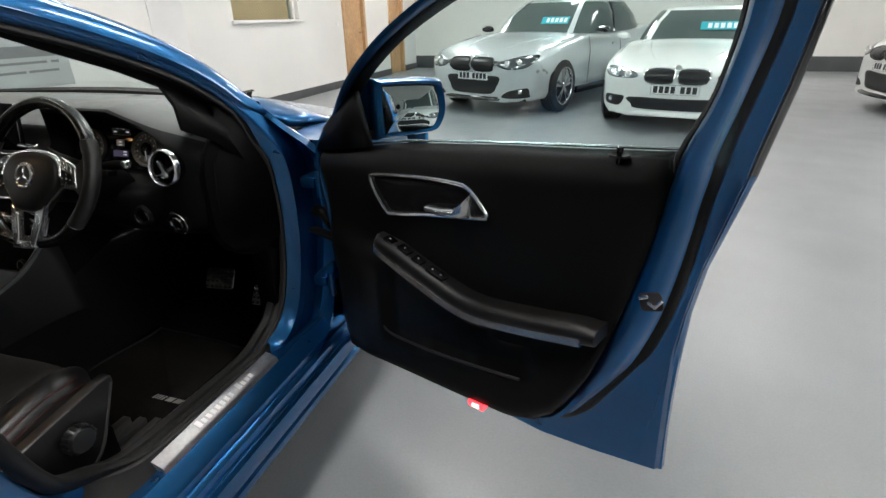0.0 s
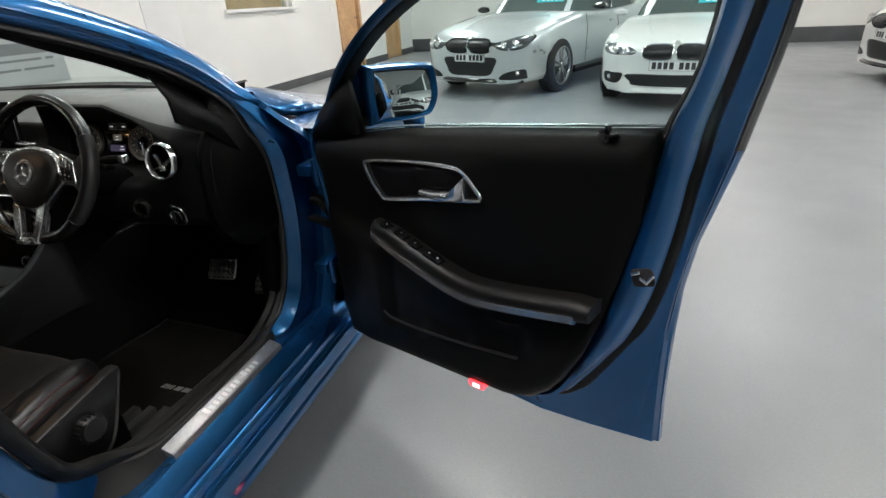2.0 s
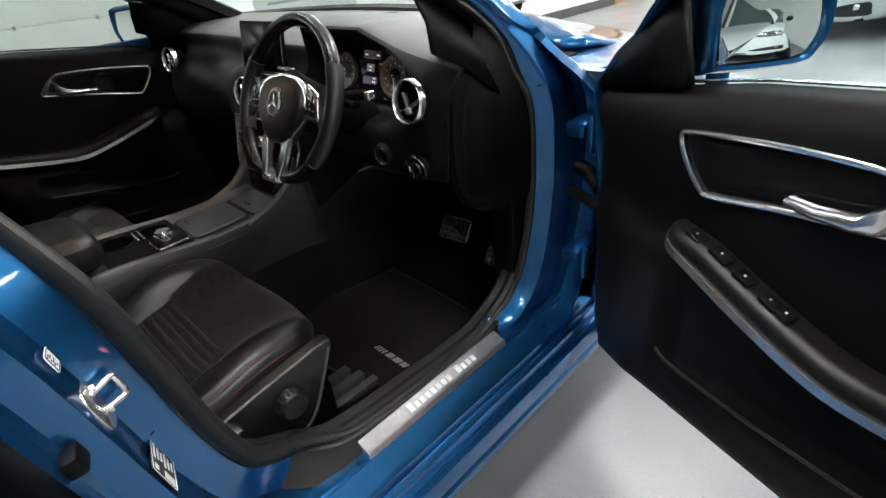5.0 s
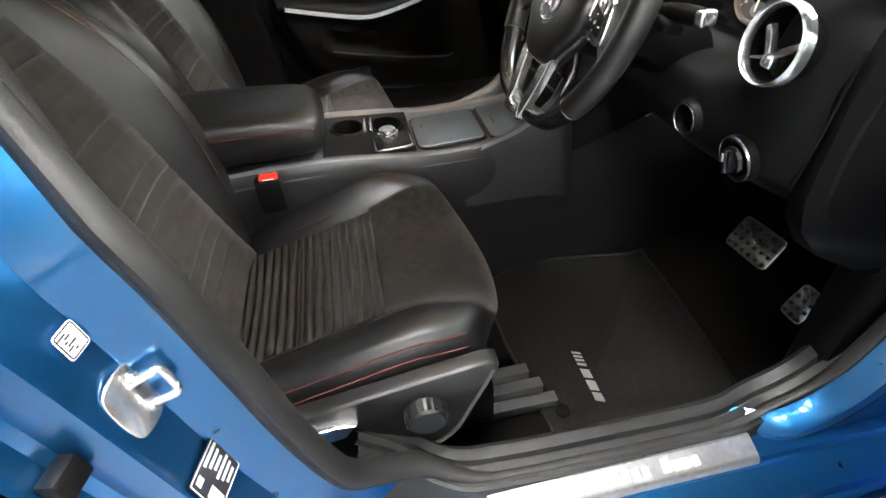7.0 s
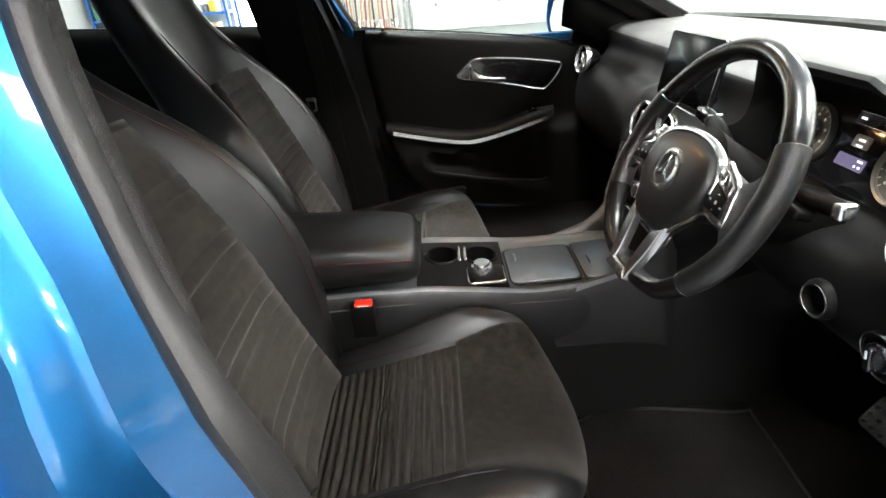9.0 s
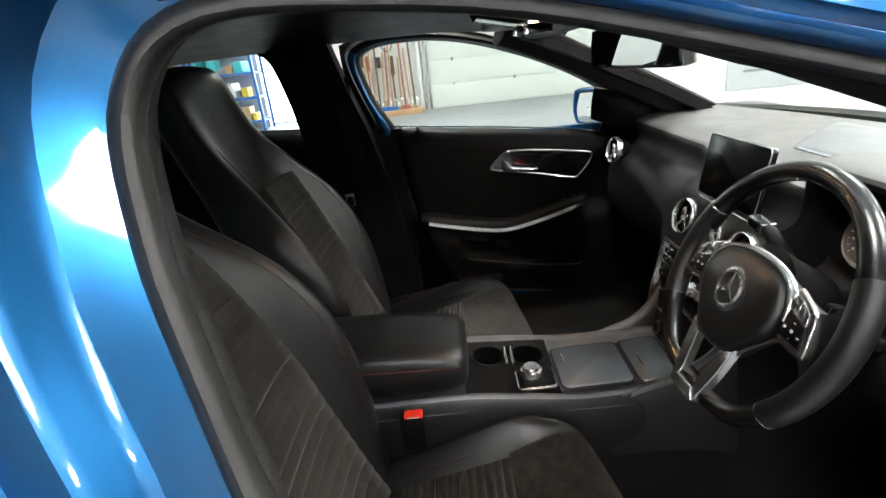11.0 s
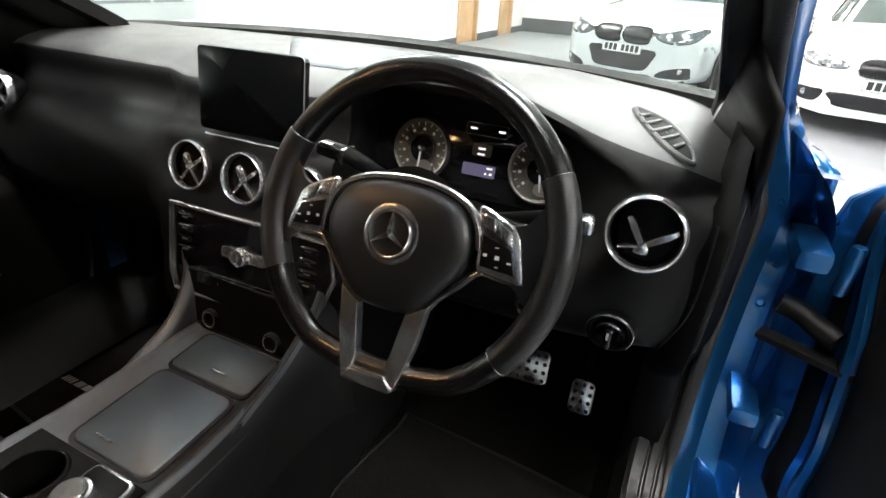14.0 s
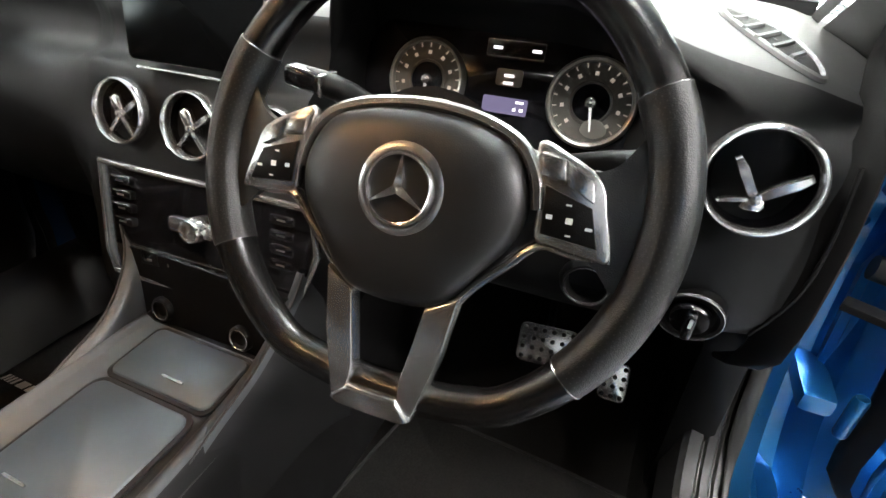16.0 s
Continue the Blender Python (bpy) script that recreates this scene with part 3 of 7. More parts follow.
def wheel(parent, x, y, r=0.315, w=0.2, side=1, centre=None):
    at = frame_at((x, y, r), (0, 1, 0), (0, 0, 1)) if side > 0 else frame_at((x, y, r), (0, -1, 0), (0, 0, 1))
    tyre = lathe("wheel", [(r * 0.68, -w / 2), (r * 0.9, -w / 2), (r * 0.985, -w * 0.4), (r, -w * 0.2), (r, w * 0.2), (r * 0.985, w * 0.4), (r * 0.9, w / 2), (r * 0.68, w / 2)], TYRE, parent, at, "black tyre", 40)
    lathe("rim", [(r * 0.2, w * 0.1), (r * 0.62, w * 0.1), (r * 0.66, w * 0.3), (r * 0.69, w * 0.49), (r * 0.66, w * 0.5), (r * 0.63, w * 0.4)], BLACKGRILLE, tyre, at, "", 40)
    ring = lathe("rim_lip", [(r * 0.70, w * 0.40), (r * 0.70, w * 0.52), (r * 0.665, w * 0.53), (r * 0.645, w * 0.44)], SATIN, tyre, at, "silver alloy rim", 40)
    for k in range(5):
        for d in (-9, 9):
            turn = at @ pose(0, 0, 0, 0, 0, 72 * k + d)
            plate("spoke", [(-r * 0.04, r * 0.12), (r * 0.04, r * 0.12), (r * 0.035, r * 0.66), (-r * 0.035, r * 0.66)], w * 0.12, SATIN, tyre, turn @ Matrix.Translation((0, 0, w * 0.36)), "", 0.004)
    lathe("hub_cap", [(0.001, w * 0.5), (r * 0.12, w * 0.5), (r * 0.15, w * 0.46), (r * 0.16, w * 0.3)], SATIN, tyre, at, "", 20)
    return tyre


for y in (0.0, -2.69):
    for s in (1, -1):
        wheel(car, s * 0.79, y, side=s)

# floor pan, carpet, bulkhead, rear seat block
lofted("floor_carpet", [[(x, y, z) for x, z in ((-0.74, 0.40), (-0.70, 0.27), (-0.2, 0.262), (-0.13, 0.30), (-0.11, 0.5), (0.11, 0.5), (0.13, 0.30), (0.2, 0.262), (0.64, 0.268), (0.70, 0.36), (0.735, 0.37))]
                         for y in (-3.0, -2.0, -1.0, -0.62)] + [[(x, y, max(z, zz)) for x, z in ((-0.74, 0.40), (-0.70, 0.27), (-0.2, 0.262), (-0.13, 0.30), (-0.11, 0.5), (0.11, 0.5), (0.13, 0.30), (0.2, 0.262), (0.64, 0.268), (0.70, 0.36), (0.735, 0.37))]
                         for y, zz in ((-0.5, 0.33), (-0.36, 0.55), (-0.33, 0.95))], CARPET, car, "black carpet", close_ring=False, caps=False)
box("kick_panel", (0.66, -0.64, 0.28), (0.73, -0.36, 0.98), PLASTIC, car, "", 0.015)
box("kick_panel", (-0.74, -0.64, 0.28), (-0.67, -0.36, 0.98), PLASTIC, car, "", 0.015)
mat_pts = [(0.20, -1.05), (0.63, -1.05), (0.645, -1.03), (0.64, -0.70), (0.61, -0.66), (0.24, -0.64), (0.20, -0.68)]
mat = plate("floor_mat", curve(mat_pts, 4, True), 0.012, MATPILE, car, Matrix.Translation((0, 0, 0.268)), "black carpet floor mat", 0.004)
tube("mat_binding", [(x, y, 0.281) for x, y in curve(mat_pts, 4, True)], 0.0035, RUBBER, mat, n=6, closed=True)
mat2 = plate("floor_mat", curve([(-x, y) for x, y in mat_pts][::-1], 4, True), 0.012, MATPILE, car, Matrix.Translation((0, 0, 0.268)), "black carpet floor mat", 0.004)
tube("mat_binding", [(-x, y, 0.281) for x, y in curve(mat_pts, 4, True)], 0.0035, RUBBER, mat2, n=6, closed=True)
BADGE = material("silver_mat_badge", (0.36, 0.36, 0.35), 0.4, 0.3)
for x0, m in ((0.468, mat), (-0.617, mat2)):
    for x, w in ((0.0, 0.0055), (0.010, 0.0055), (0.020, 0.0055), (0.031, 0.0065), (0.047, 0.022), (0.076, 0.024), (0.106, 0.020)):
        plate("badge_mark", [(x0 + x, -0.944), (x0 + x + w, -0.944), (x0 + x + w + 0.007, -0.927), (x0 + x + 0.007, -0.927)], 0.001, BADGE, m, Matrix.Translation((0, 0, 0.2805)))
lathe("mat_clip", [(0.001, 0.004), (0.014, 0.0035), (0.016, 0.0)], PLASTIC, mat, Matrix.Translation((0.60, -1.015, 0.280)), "", 18)

# ---- dashboard ----
PP = [(-0.36, 1.065), (-0.46, 1.072), (-0.60, 1.072), (-0.70, 1.062), (-0.755, 1.04), (-0.752, 1.0), (-0.768, 0.965), (-0.812, 0.948), (-0.842, 0.905), (-0.852, 0.835), (-0.835, 0.76), (-0.76, 0.68), (-0.60, 0.58)]
PC = [(-0.33, 1.065), (-0.45, 1.072), (-0.60, 1.07), (-0.70, 1.06), (-0.77, 1.035), (-0.775, 1.0), (-0.79, 0.97), (-0.825, 0.955), (-0.838, 0.90), (-0.865, 0.84), (-0.885, 0.75), (-0.90, 0.66), (-0.88, 0.58)]
PK = [(-0.34, 1.065), (-0.46, 1.075), (-0.60, 1.088), (-0.70, 1.098), (-0.785, 1.09), (-0.78, 1.072), (-0.71, 1.045), (-0.735, 0.905), (-0.80, 0.885), (-0.825, 0.86), (-0.82, 0.79), (-0.76, 0.74), (-0.60, 0.70)]
PD = [(-0.46, 1.06), (-0.52, 1.066), (-0.62, 1.062), (-0.70, 1.048), (-0.765, 1.03), (-0.80, 1.008), (-0.812, 0.985), (-0.818, 0.955), (-0.822, 0.90), (-0.822, 0.85), (-0.81, 0.785), (-0.74, 0.74), (-0.58, 0.70)]
PE = [(-0.52, 1.045), (-0.56, 1.05), (-0.64, 1.045), (-0.70, 1.035), (-0.755, 1.01), (-0.775, 0.98), (-0.785, 0.96), (-0.79, 0.93), (-0.795, 0.89), (-0.795, 0.84), (-0.785, 0.79), (-0.72, 0.75), (-0.58, 0.71)]
PK2 = [(-0.40, 1.063), (-0.49, 1.070), (-0.61, 1.074), (-0.70, 1.068), (-0.775, 1.052), (-0.772, 1.036), (-0.712, 1.022)] + PK[7:]
PPE = [(y + 0.02 if i > 4 else y - (0.14 if i < 2 else 0.04 if i < 3 else 0), z - 0.012) for i, (y, z) in enumerate(PP)]
stations = [(-0.765, PPE), (-0.70, PP), (-0.45, PP), (-0.24, PP), (-0.185, PC), (-0.05, PC), (0.10, PC), (0.165, PC), (0.185, PK), (0.36, PK), (0.42, PK), (0.52, PK2), (0.575, PD), (0.63, PD), (0.685, PE), (0.715, [(y + 0.03, z - 0.02) for y, z in PE])]
xs = [s[0] for s in stations]
prof = np.array([s[1] for s in stations])
rings = []
for x in sorted(set(np.round(np.concatenate([np.linspace(-0.765, 0.715, 60), xs]), 4))):
    near = [x] if x < 0.44 else [x + d for d in (-0.05, -0.025, 0.0, 0.025, 0.05)]
    sect = np.mean([[[lerp(q, xs, prof[:, i, 0]), lerp(q, xs, prof[:, i, 1])] for i in range(13)] for q in near], 0)
    sect = curve(sect, 3)
    rings.append([(x, y, z) for y, z in sect])
v, f = loft(rings, close_ring=False, caps=False)
n_ring = len(rings[0])
# the lit grey covers the top rows; hood wall and face stay near black
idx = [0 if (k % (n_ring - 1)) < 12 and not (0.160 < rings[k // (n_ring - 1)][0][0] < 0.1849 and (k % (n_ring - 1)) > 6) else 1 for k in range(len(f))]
from mathutils.bvhtree import BVHTree
dash_tree = BVHTree.FromPolygons([Vector(q) for q in v], f)


def on_dash(x, y, lift=0.0):
    """The point of the dashboard's top over (x, y), raised a little."""
    hit = dash_tree.ray_cast(Vector((x, y, 1.3)), Vector((0, 0, -1)))[0]
    return (x, y, hit.z + lift)


mesh_object("dashboard", v, f, [LITDASH, DASHLOW], car, "black soft-touch dashboard, top greyed for windscreen light", index=idx, sharp=50)
lofted("windscreen_base", [[(x, y - 0.16 * (x / 0.70) ** 2, z - 0.012 * (x / 0.70) ** 2) for y, z in ((-0.325, 1.055), (-0.335, 1.082), (-0.36, 1.086), (-0.395, 1.080), (-0.40, 1.066))] for x in np.linspace(-0.72, 0.66, 25)], SOFT, car, "black strip at the foot of the windscreen", close_ring=False, caps=False, sharp=60)
lofted("speaker_cover", [[on_dash(x0 + (x1 - x0) * u, y, 0.0022) for u in np.linspace(0, 1, 13)] for y, x0, x1 in ((-0.470, -0.185, 0.205), (-0.49, -0.180, 0.200), (-0.53, -0.150, 0.180), (-0.60, -0.094, 0.140), (-0.66, -0.045, 0.106), (-0.68, -0.026, 0.092))], CONSOLE, car, "dark speaker cover", close_ring=False, caps=False, thick=0.002)


def face_towards(origin, target, up=(0, 0, 1)):
    z = (Vector(target) - Vector(origin)).normalized()
    x = Vector(up).cross(z).normalized()
    return frame_at(origin, x, z.cross(x))


def air_vent(at, r, blades, low=0.1):
    vent = lathe("air_vent", [(r * 0.86, 0.000), (r * 0.87, 0.010), (r * 0.90, 0.0155), (r * 0.93, 0.017), (r * 0.965, 0.0155), (r, 0.010), (r * 1.01, 0.002)], CHROME, car, at, "chrome ringed round air vent", 40)
    lathe("vent_bowl", [(0.001, -0.04), (r * 0.6, -0.038), (r * 0.80, -0.022), (r * 0.855, 0.004)], GLOSS, vent, at, "", 32)
    for a, size, w in blades:
        m = at @ pose(0, -r * low, 0.0, 0, 0, a)
        plate("vent_blade", [(-r * 0.08 * w, 0.0), (r * 0.08 * w, 0.0), (r * 0.11 * w, r * size * 0.75), (r * 0.06 * w, r * size), (-r * 0.06 * w, r * size), (-r * 0.09 * w, r * size * 0.6)], 0.010, CHROME, vent, m, "", 0.003)
    lathe("vent_hub", [(0.001, 0.015), (r * 0.09, 0.014), (r * 0.13, 0.008), (r * 0.14, -0.01)], CHROME, vent, at @ Matrix.Translation((0, -r * low, 0)), "", 16)
    return vent


air_vent(face_towards((0.614, -0.824, 0.957), (0.58, -1.8, 1.14)), 0.047, ((34, 0.82, 1.0), (-55, 0.92, 1.0), (104, 0.60, 0.45), (184, 0.22, 2.0)), 0.32)
LEANED = ((32, 0.62, 1.9), (-52, 0.80, 0.9), (140, 0.70, 0.7), (-140, 0.86, 0.8))
air_vent(face_towards((-0.655, -0.838, 0.962), (-0.50, -1.8, 1.12)), 0.043, LEANED)
for x in (-0.116, 0.004, 0.124):
    air_vent(face_towards((x, -0.842, 0.905), (x + 0.04, -1.8, 1.18)), 0.043, LEANED)

# defroster grille near the driver's corner
leaf = curve([(0.558, -0.660), (0.600, -0.672), (0.634, -0.715), (0.645, -0.748), (0.618, -0.742), (0.580, -0.705)], 5, True)
cen = leaf.mean(0)
# rim and slats share the dash top's grey, windscreen light included
grille = lofted("side_vent_grille", sweep([on_dash(x, y, 0.001) for x, y in leaf], circle(0.0042, 8, 0.004), (0.2, -0.3, 0.9), True), LITDASH, car, "side window demister grille in the lit dash grey", close_path=True)
lofted("grille_floor", [[on_dash(cen[0] + (x - cen[0]) * k, cen[1] + (y - cen[1]) * k, 0.0030) for x, y in leaf] for k in (0.97, 0.8, 0.6, 0.4, 0.2, 0.05)], SOFT, grille, "", close_ring=True, caps=False)
for k in range(5):
    c = Vector((0.574 + 0.0125 * k, -0.681 - 0.0125 * k, 0))
    half = Vector((0.020, 0.026, 0)) * (0.28, 0.46, 0.54, 0.48, 0.28)[k]
    lofted("slat", [[Vector(on_dash(c.x + half.x * u + dx, c.y + half.y * u - dx, 0.0045)) + Vector((0, 0, dz)) for dx, dz in ((-0.0019, -0.001), (-0.0012, 0.0016), (0.0012, 0.0016), (0.0019, -0.001))] for u in (-1, -0.3, 0.3, 1)], LITDASH, grille)

# instruments
cluster_at = face_towards((0.36, -0.722, 0.975), (0.37, -1.7, 1.28))
cluster = plate("instrument_panel", rounded(0.36, 0.125, 0.05, 6), 0.004, GLOSS, car, cluster_at, "black instrument panel with two dials", 0.002)
DIAL = material("dial_face", (0.06, 0.055, 0.047), 0.5, grain=0.1)
DIALGREY = material("dial_ring", (0.30, 0.285, 0.255), 0.28, 0.8)
GLOW = material("dial_backlight", (0.5, 0.45, 0.4), 0.5, emit=(1.0, 0.85, 0.7), power=0.06)
SCREENGLOW = material("trip_display", (0.02, 0.02, 0.03), 0.2, emit=(0.42, 0.36, 0.62), power=0.12)
WORDGLOW = material("display_text", (0.7, 0.7, 0.7), 0.4, emit=(1, 0.95, 1), power=0.6)
for dx, needle in ((-0.094, 178), (0.096, 190)):
    m = cluster_at @ Matrix.Translation((dx, -0.004, 0.005))
    dial = lathe("dial", [(0.001, 0.002), (0.020, 0.002), (0.0205, 0.004), (0.022, 0.004), (0.023, 0.002), (0.041, 0.003)], DIAL, cluster, m, "grey speed dial", 40)
    lathe("dial_rim", [(0.041, 0.002), (0.042, 0.009), (0.045, 0.010), (0.0475, 0.006), (0.048, 0.0)], DIALGREY, cluster, m, "satin dial rim", 40)
    lathe("dial_centre", [(0.001, 0.0045), (0.019, 0.004), (0.0195, 0.003)], GLOSS, cluster, m, "", 28)
    for k in range(17):
        t = m @ pose(0, 0, 0.004, 0, 0, 135 - 16.9 * k)
        plate("tick", [(-0.0006, 0.036), (0.0006, 0.036), (0.0006, 0.0405), (-0.0006, 0.0405)], 0.0006, GLOW, cluster, t)
        if k % 2 == 0:
            plate("tick", [(-0.002, 0.028), (0.002, 0.028), (0.002, 0.032), (-0.002, 0.032)], 0.0005, GLOW, cluster, t)
    plate("needle", [(-0.0016, -0.004), (0.0016, -0.004), (0.0009, 0.030), (-0.0009, 0.030)], 0.0015, PALE, cluster, m @ pose(0, 0, 0.006, 0, 0, needle))
    lathe("needle_boss", [(0.001, 0.010), (0.005, 0.009), (0.006, 0.005)], SATIN, cluster, m, "", 16)
    plate("sub_dial", [(0.013 * math.cos(a) * (1 if math.sin(a) > 0 else 1.1), 0.010 * math.sin(a)) for a in np.linspace(0, 2 * math.pi, 20, False)], 0.001, DIALGREY, cluster, m @ Matrix.Translation((0.008, -0.026, 0.0045)))
m = cluster_at @ Matrix.Translation((0.003, 0.006, 0.005))
plate("trip_display", rounded(0.052, 0.018, 0.002, 3), 0.0015, SCREENGLOW, cluster, m @ Matrix.Translation((0.0, -0.026, 0)))
plate("trip_frame", rounded(0.030, 0.018, 0.003, 3), 0.0012, DIALGREY, cluster, m @ Matrix.Translation((0.0, 0.004, 0)))
plate("clock_frame", rounded(0.066, 0.018, 0.002, 3), 0.0012, SATIN, cluster, m @ Matrix.Translation((0.002, 0.034, -0.0005)))
plate("clock_window", rounded(0.064, 0.016, 0.002, 3), 0.0012, GLOSS, cluster, m @ Matrix.Translation((0.002, 0.034, 0.0002)))
bars(cluster, [(-0.018, 0.034, 0.010, 0.0028), (0.026, 0.034, 0.010, 0.003)], m @ Matrix.Translation((0, 0, 0.0016)), WORDGLOW, 0.0005)
bars(cluster, [(0, 0.006, 0.011, 0.0028), (0, -0.002, 0.011, 0.0026), (0.017, -0.021, 0.009, 0.0024), (0.02, -0.029, 0.004, 0.003), (0.012, -0.029, 0.003, 0.003)], m @ Matrix.Translation((0, 0, 0.0018)), WORDGLOW, 0.0005)

# tablet screen
SCREENBLACK = material("screen_black", (0.0025, 0.0028, 0.003), 0.2, spec=0.05)
tab_at = face_towards((0.010, -0.818, 1.036), (0.05, -1.8, 1.20))
screen = plate("display_screen", rounded(0.203, 0.128, 0.008), 0.012, GLOSS, car, tab_at @ Matrix.Translation((0, 0, -0.010)), "black tablet screen in a thin silver surround", 0.003)
ring_around("screen_surround", rounded(0.202, 0.127, 0.008), 0.0014, SATIN, screen, tab_at @ Matrix.Translation((0, 0, 0.0015)), "", 6)
plate("screen_glass", rounded(0.2015, 0.1265, 0.007), 0.003, SCREENBLACK, screen, tab_at @ Matrix.Translation((0, 0, 0.001)), "", 0.001)
box("screen_foot", (-0.045, -0.80, 0.955), (0.065, -0.775, 0.99), GLOSS, screen, "", 0.006)
# thin silver tube drawn for the grey shine on the dash under the screen
tube("trim_strip", [(-0.085, -0.832, 0.964), (0.0, -0.833, 0.965), (0.10, -0.832, 0.964)], 0.0018, SATIN, car, "", 8)

# radio panel
rad_at = face_towards((0.02, -0.882, 0.766), (0.05, -1.8, 0.98))
hw, hh = 0.165, 0.078
shape = [(-hw, hh), (hw, hh), (hw + 0.012, hh * 0.3), (hw - 0.02, -hh), (-hw + 0.012, -hh), (-hw, -hh * 0.6)]
radio = plate("radio_panel", shape, 0.010, GLOSS, car, rad_at, "gloss black radio and climate panel with chrome edging", 0.003)
ring_around("radio_surround", curve(shape, 1, True), 0.0045, CHROME, radio, rad_at @ Matrix.Translation((0, 0, 0.009)), "", 8)
for i in range(4):
    for s in (-1, 1):
        plate("button", rounded(0.034, 0.012, 0.003, 3), 0.003, GLOSS, radio, rad_at @ Matrix.Translation((s * 0.128, 0.058 - 0.019 * i, 0.010)), "", 0.001)
        bars(radio, [(s * 0.128, 0.058 - 0.019 * i, 0.012, 0.0022)], rad_at @ Matrix.Translation((0, 0, 0.0131)), DIALGREY, 0.0004)
plate("control_bar", rounded(0.092, 0.020, 0.006), 0.005, CHROME, radio, rad_at @ Matrix.Translation((0, 0.018, 0.010)), "", 0.002)
lathe("volume_knob", [(0.001, 0.016), (0.010, 0.016), (0.014, 0.018), (0.016, 0.015), (0.017, 0.0)], CHROME, radio, rad_at @ Matrix.Translation((0, 0.018, 0.010)), "", 24)
for dy in (-0.030, -0.060):
    plate("trim_line", rounded(0.24, 0.0016, 0.0006, 3), 0.001, SATIN, radio, rad_at @ Matrix.Translation((0, dy, 0.0098)))
bars(radio, [(-0.05, -0.045, 0.006, 0.005), (0.05, -0.045, 0.010, 0.003), (-0.085, -0.045, 0.008, 0.003)], rad_at @ Matrix.Translation((0, 0, 0.0132)), DIALGREY, 0.0004)
for i in range(5):
    plate("button", rounded(0.034, 0.020, 0.003, 3), 0.003, GLOSS, radio, rad_at @ Matrix.Translation((-0.084 + 0.042 * i, -0.043, 0.010)), "", 0.001)
plate("warning_button", [(-0.005, -0.004), (0.005, -0.004), (0.0, 0.005)], 0.001, DIALGREY, radio, rad_at @ Matrix.Translation((0.0, -0.043, 0.0132)))
for x in (-0.043, 0.095):
    sock = frame_at((x, -0.9235, 0.659), (1, 0, 0), (0, 0.22, 0.975))
    k = lathe("power_socket", [(0.001, 0.002), (0.010, 0.003), (0.0125, 0.006), (0.0155, 0.007), (0.018, 0.004), (0.019, -0.01)], PLASTIC, car, sock, "round 12 volt socket with a silver ring", 24)
    lathe("socket_ring", [(0.0128, 0.0065), (0.0138, 0.0076), (0.0150, 0.0072)], SATIN, k, sock, "", 24)
plate("socket_panel", [(-0.118, -0.055), (0.118, -0.055), (0.150, 0.055), (-0.150, 0.055)], 0.012, PLASTIC, car, frame_at((0.02, -0.905, 0.680), (1, 0, 0), (0, 0.22, 0.975)), "black panel with two power sockets below the radio", 0.004)

# trim between the dash end and the door seal
lofted("dash_end_trim", [[(0.668 + a, y0, z), (0.705, y1, z), (x2, y2, z)] for z, a, y0, y1, x2, y2 in ((0.655, 0.0, -0.68, -0.66, 0.757, -0.58), (0.70, 0.0, -0.745, -0.74, 0.757, -0.59), (0.75, 0.0, -0.778, -0.785, 0.757, -0.60), (0.80, 0.0, -0.79, -0.80, 0.757, -0.60), (0.92, 0.004, -0.79, -0.80, 0.757, -0.60), (0.985, 0.008, -0.77, -0.785, 0.75, -0.61), (1.04, 0.012, -0.71, -0.73, 0.738, -0.645), (1.10, 0.012, -0.72, -0.72, 0.722, -0.67))], SOFT, car, "black dash end trim", close_ring=False, caps=False, thick=0.006, sharp=60)

# switches on the driver's side
sw_at = face_towards((0.602, -0.814, 0.806), (0.58, -1.8, 0.62))
sw = lathe("light_switch", [(0.001, 0.006), (0.024, 0.006), (0.027, 0.010), (0.031, 0.010), (0.033, 0.0), (0.033, -0.02)], SOFT, car, sw_at, "round headlamp switch with a chrome ring", 32)
lathe("switch_ring", [(0.0304, 0.010), (0.0309, 0.0112), (0.0316, 0.0108), (0.0322, 0.008)], SATIN, sw, sw_at, "", 32)
lathe("switch_knob", [(0.001, 0.016), (0.018, 0.015), (0.021, 0.010), (0.021, 0.006)], GLOSS, sw, sw_at, "", 28)
plate("switch_mark", rounded(0.003, 0.012, 0.001, 3), 0.001, PALE, sw, sw_at @ Matrix.Translation((0, 0.009, 0.0262)))
plate("switch_grip", rounded(0.010, 0.036, 0.004, 3), 0.012, GLOSS, sw, sw_at @ Matrix.Translation((0, 0, 0.014)), "", 0.003)
ring_at = face_towards((0.498, -0.829, 0.818), (0.54, -1.8, 0.80))
starter = lathe("start_switch", [(0.001, -0.004), (0.019, -0.004), (0.021, 0.008), (0.025, 0.008), (0.028, 0.002), (0.029, -0.006)], SOFT, car, ring_at, "black ignition switch with a chrome ring", 28)
lathe("switch_ring", [(0.0216, 0.007), (0.0222, 0.0092), (0.0228, 0.0092), (0.0234, 0.007)], SATIN, starter, ring_at, "", 28)
tube("dash_end_seam", [(0.688, -0.79, 0.97), (0.69, -0.80, 0.90), (0.685, -0.80, 0.84), (0.665, -0.79, 0.78)], 0.0022, PLASTIC, car, "", 6, smooth_n=4)

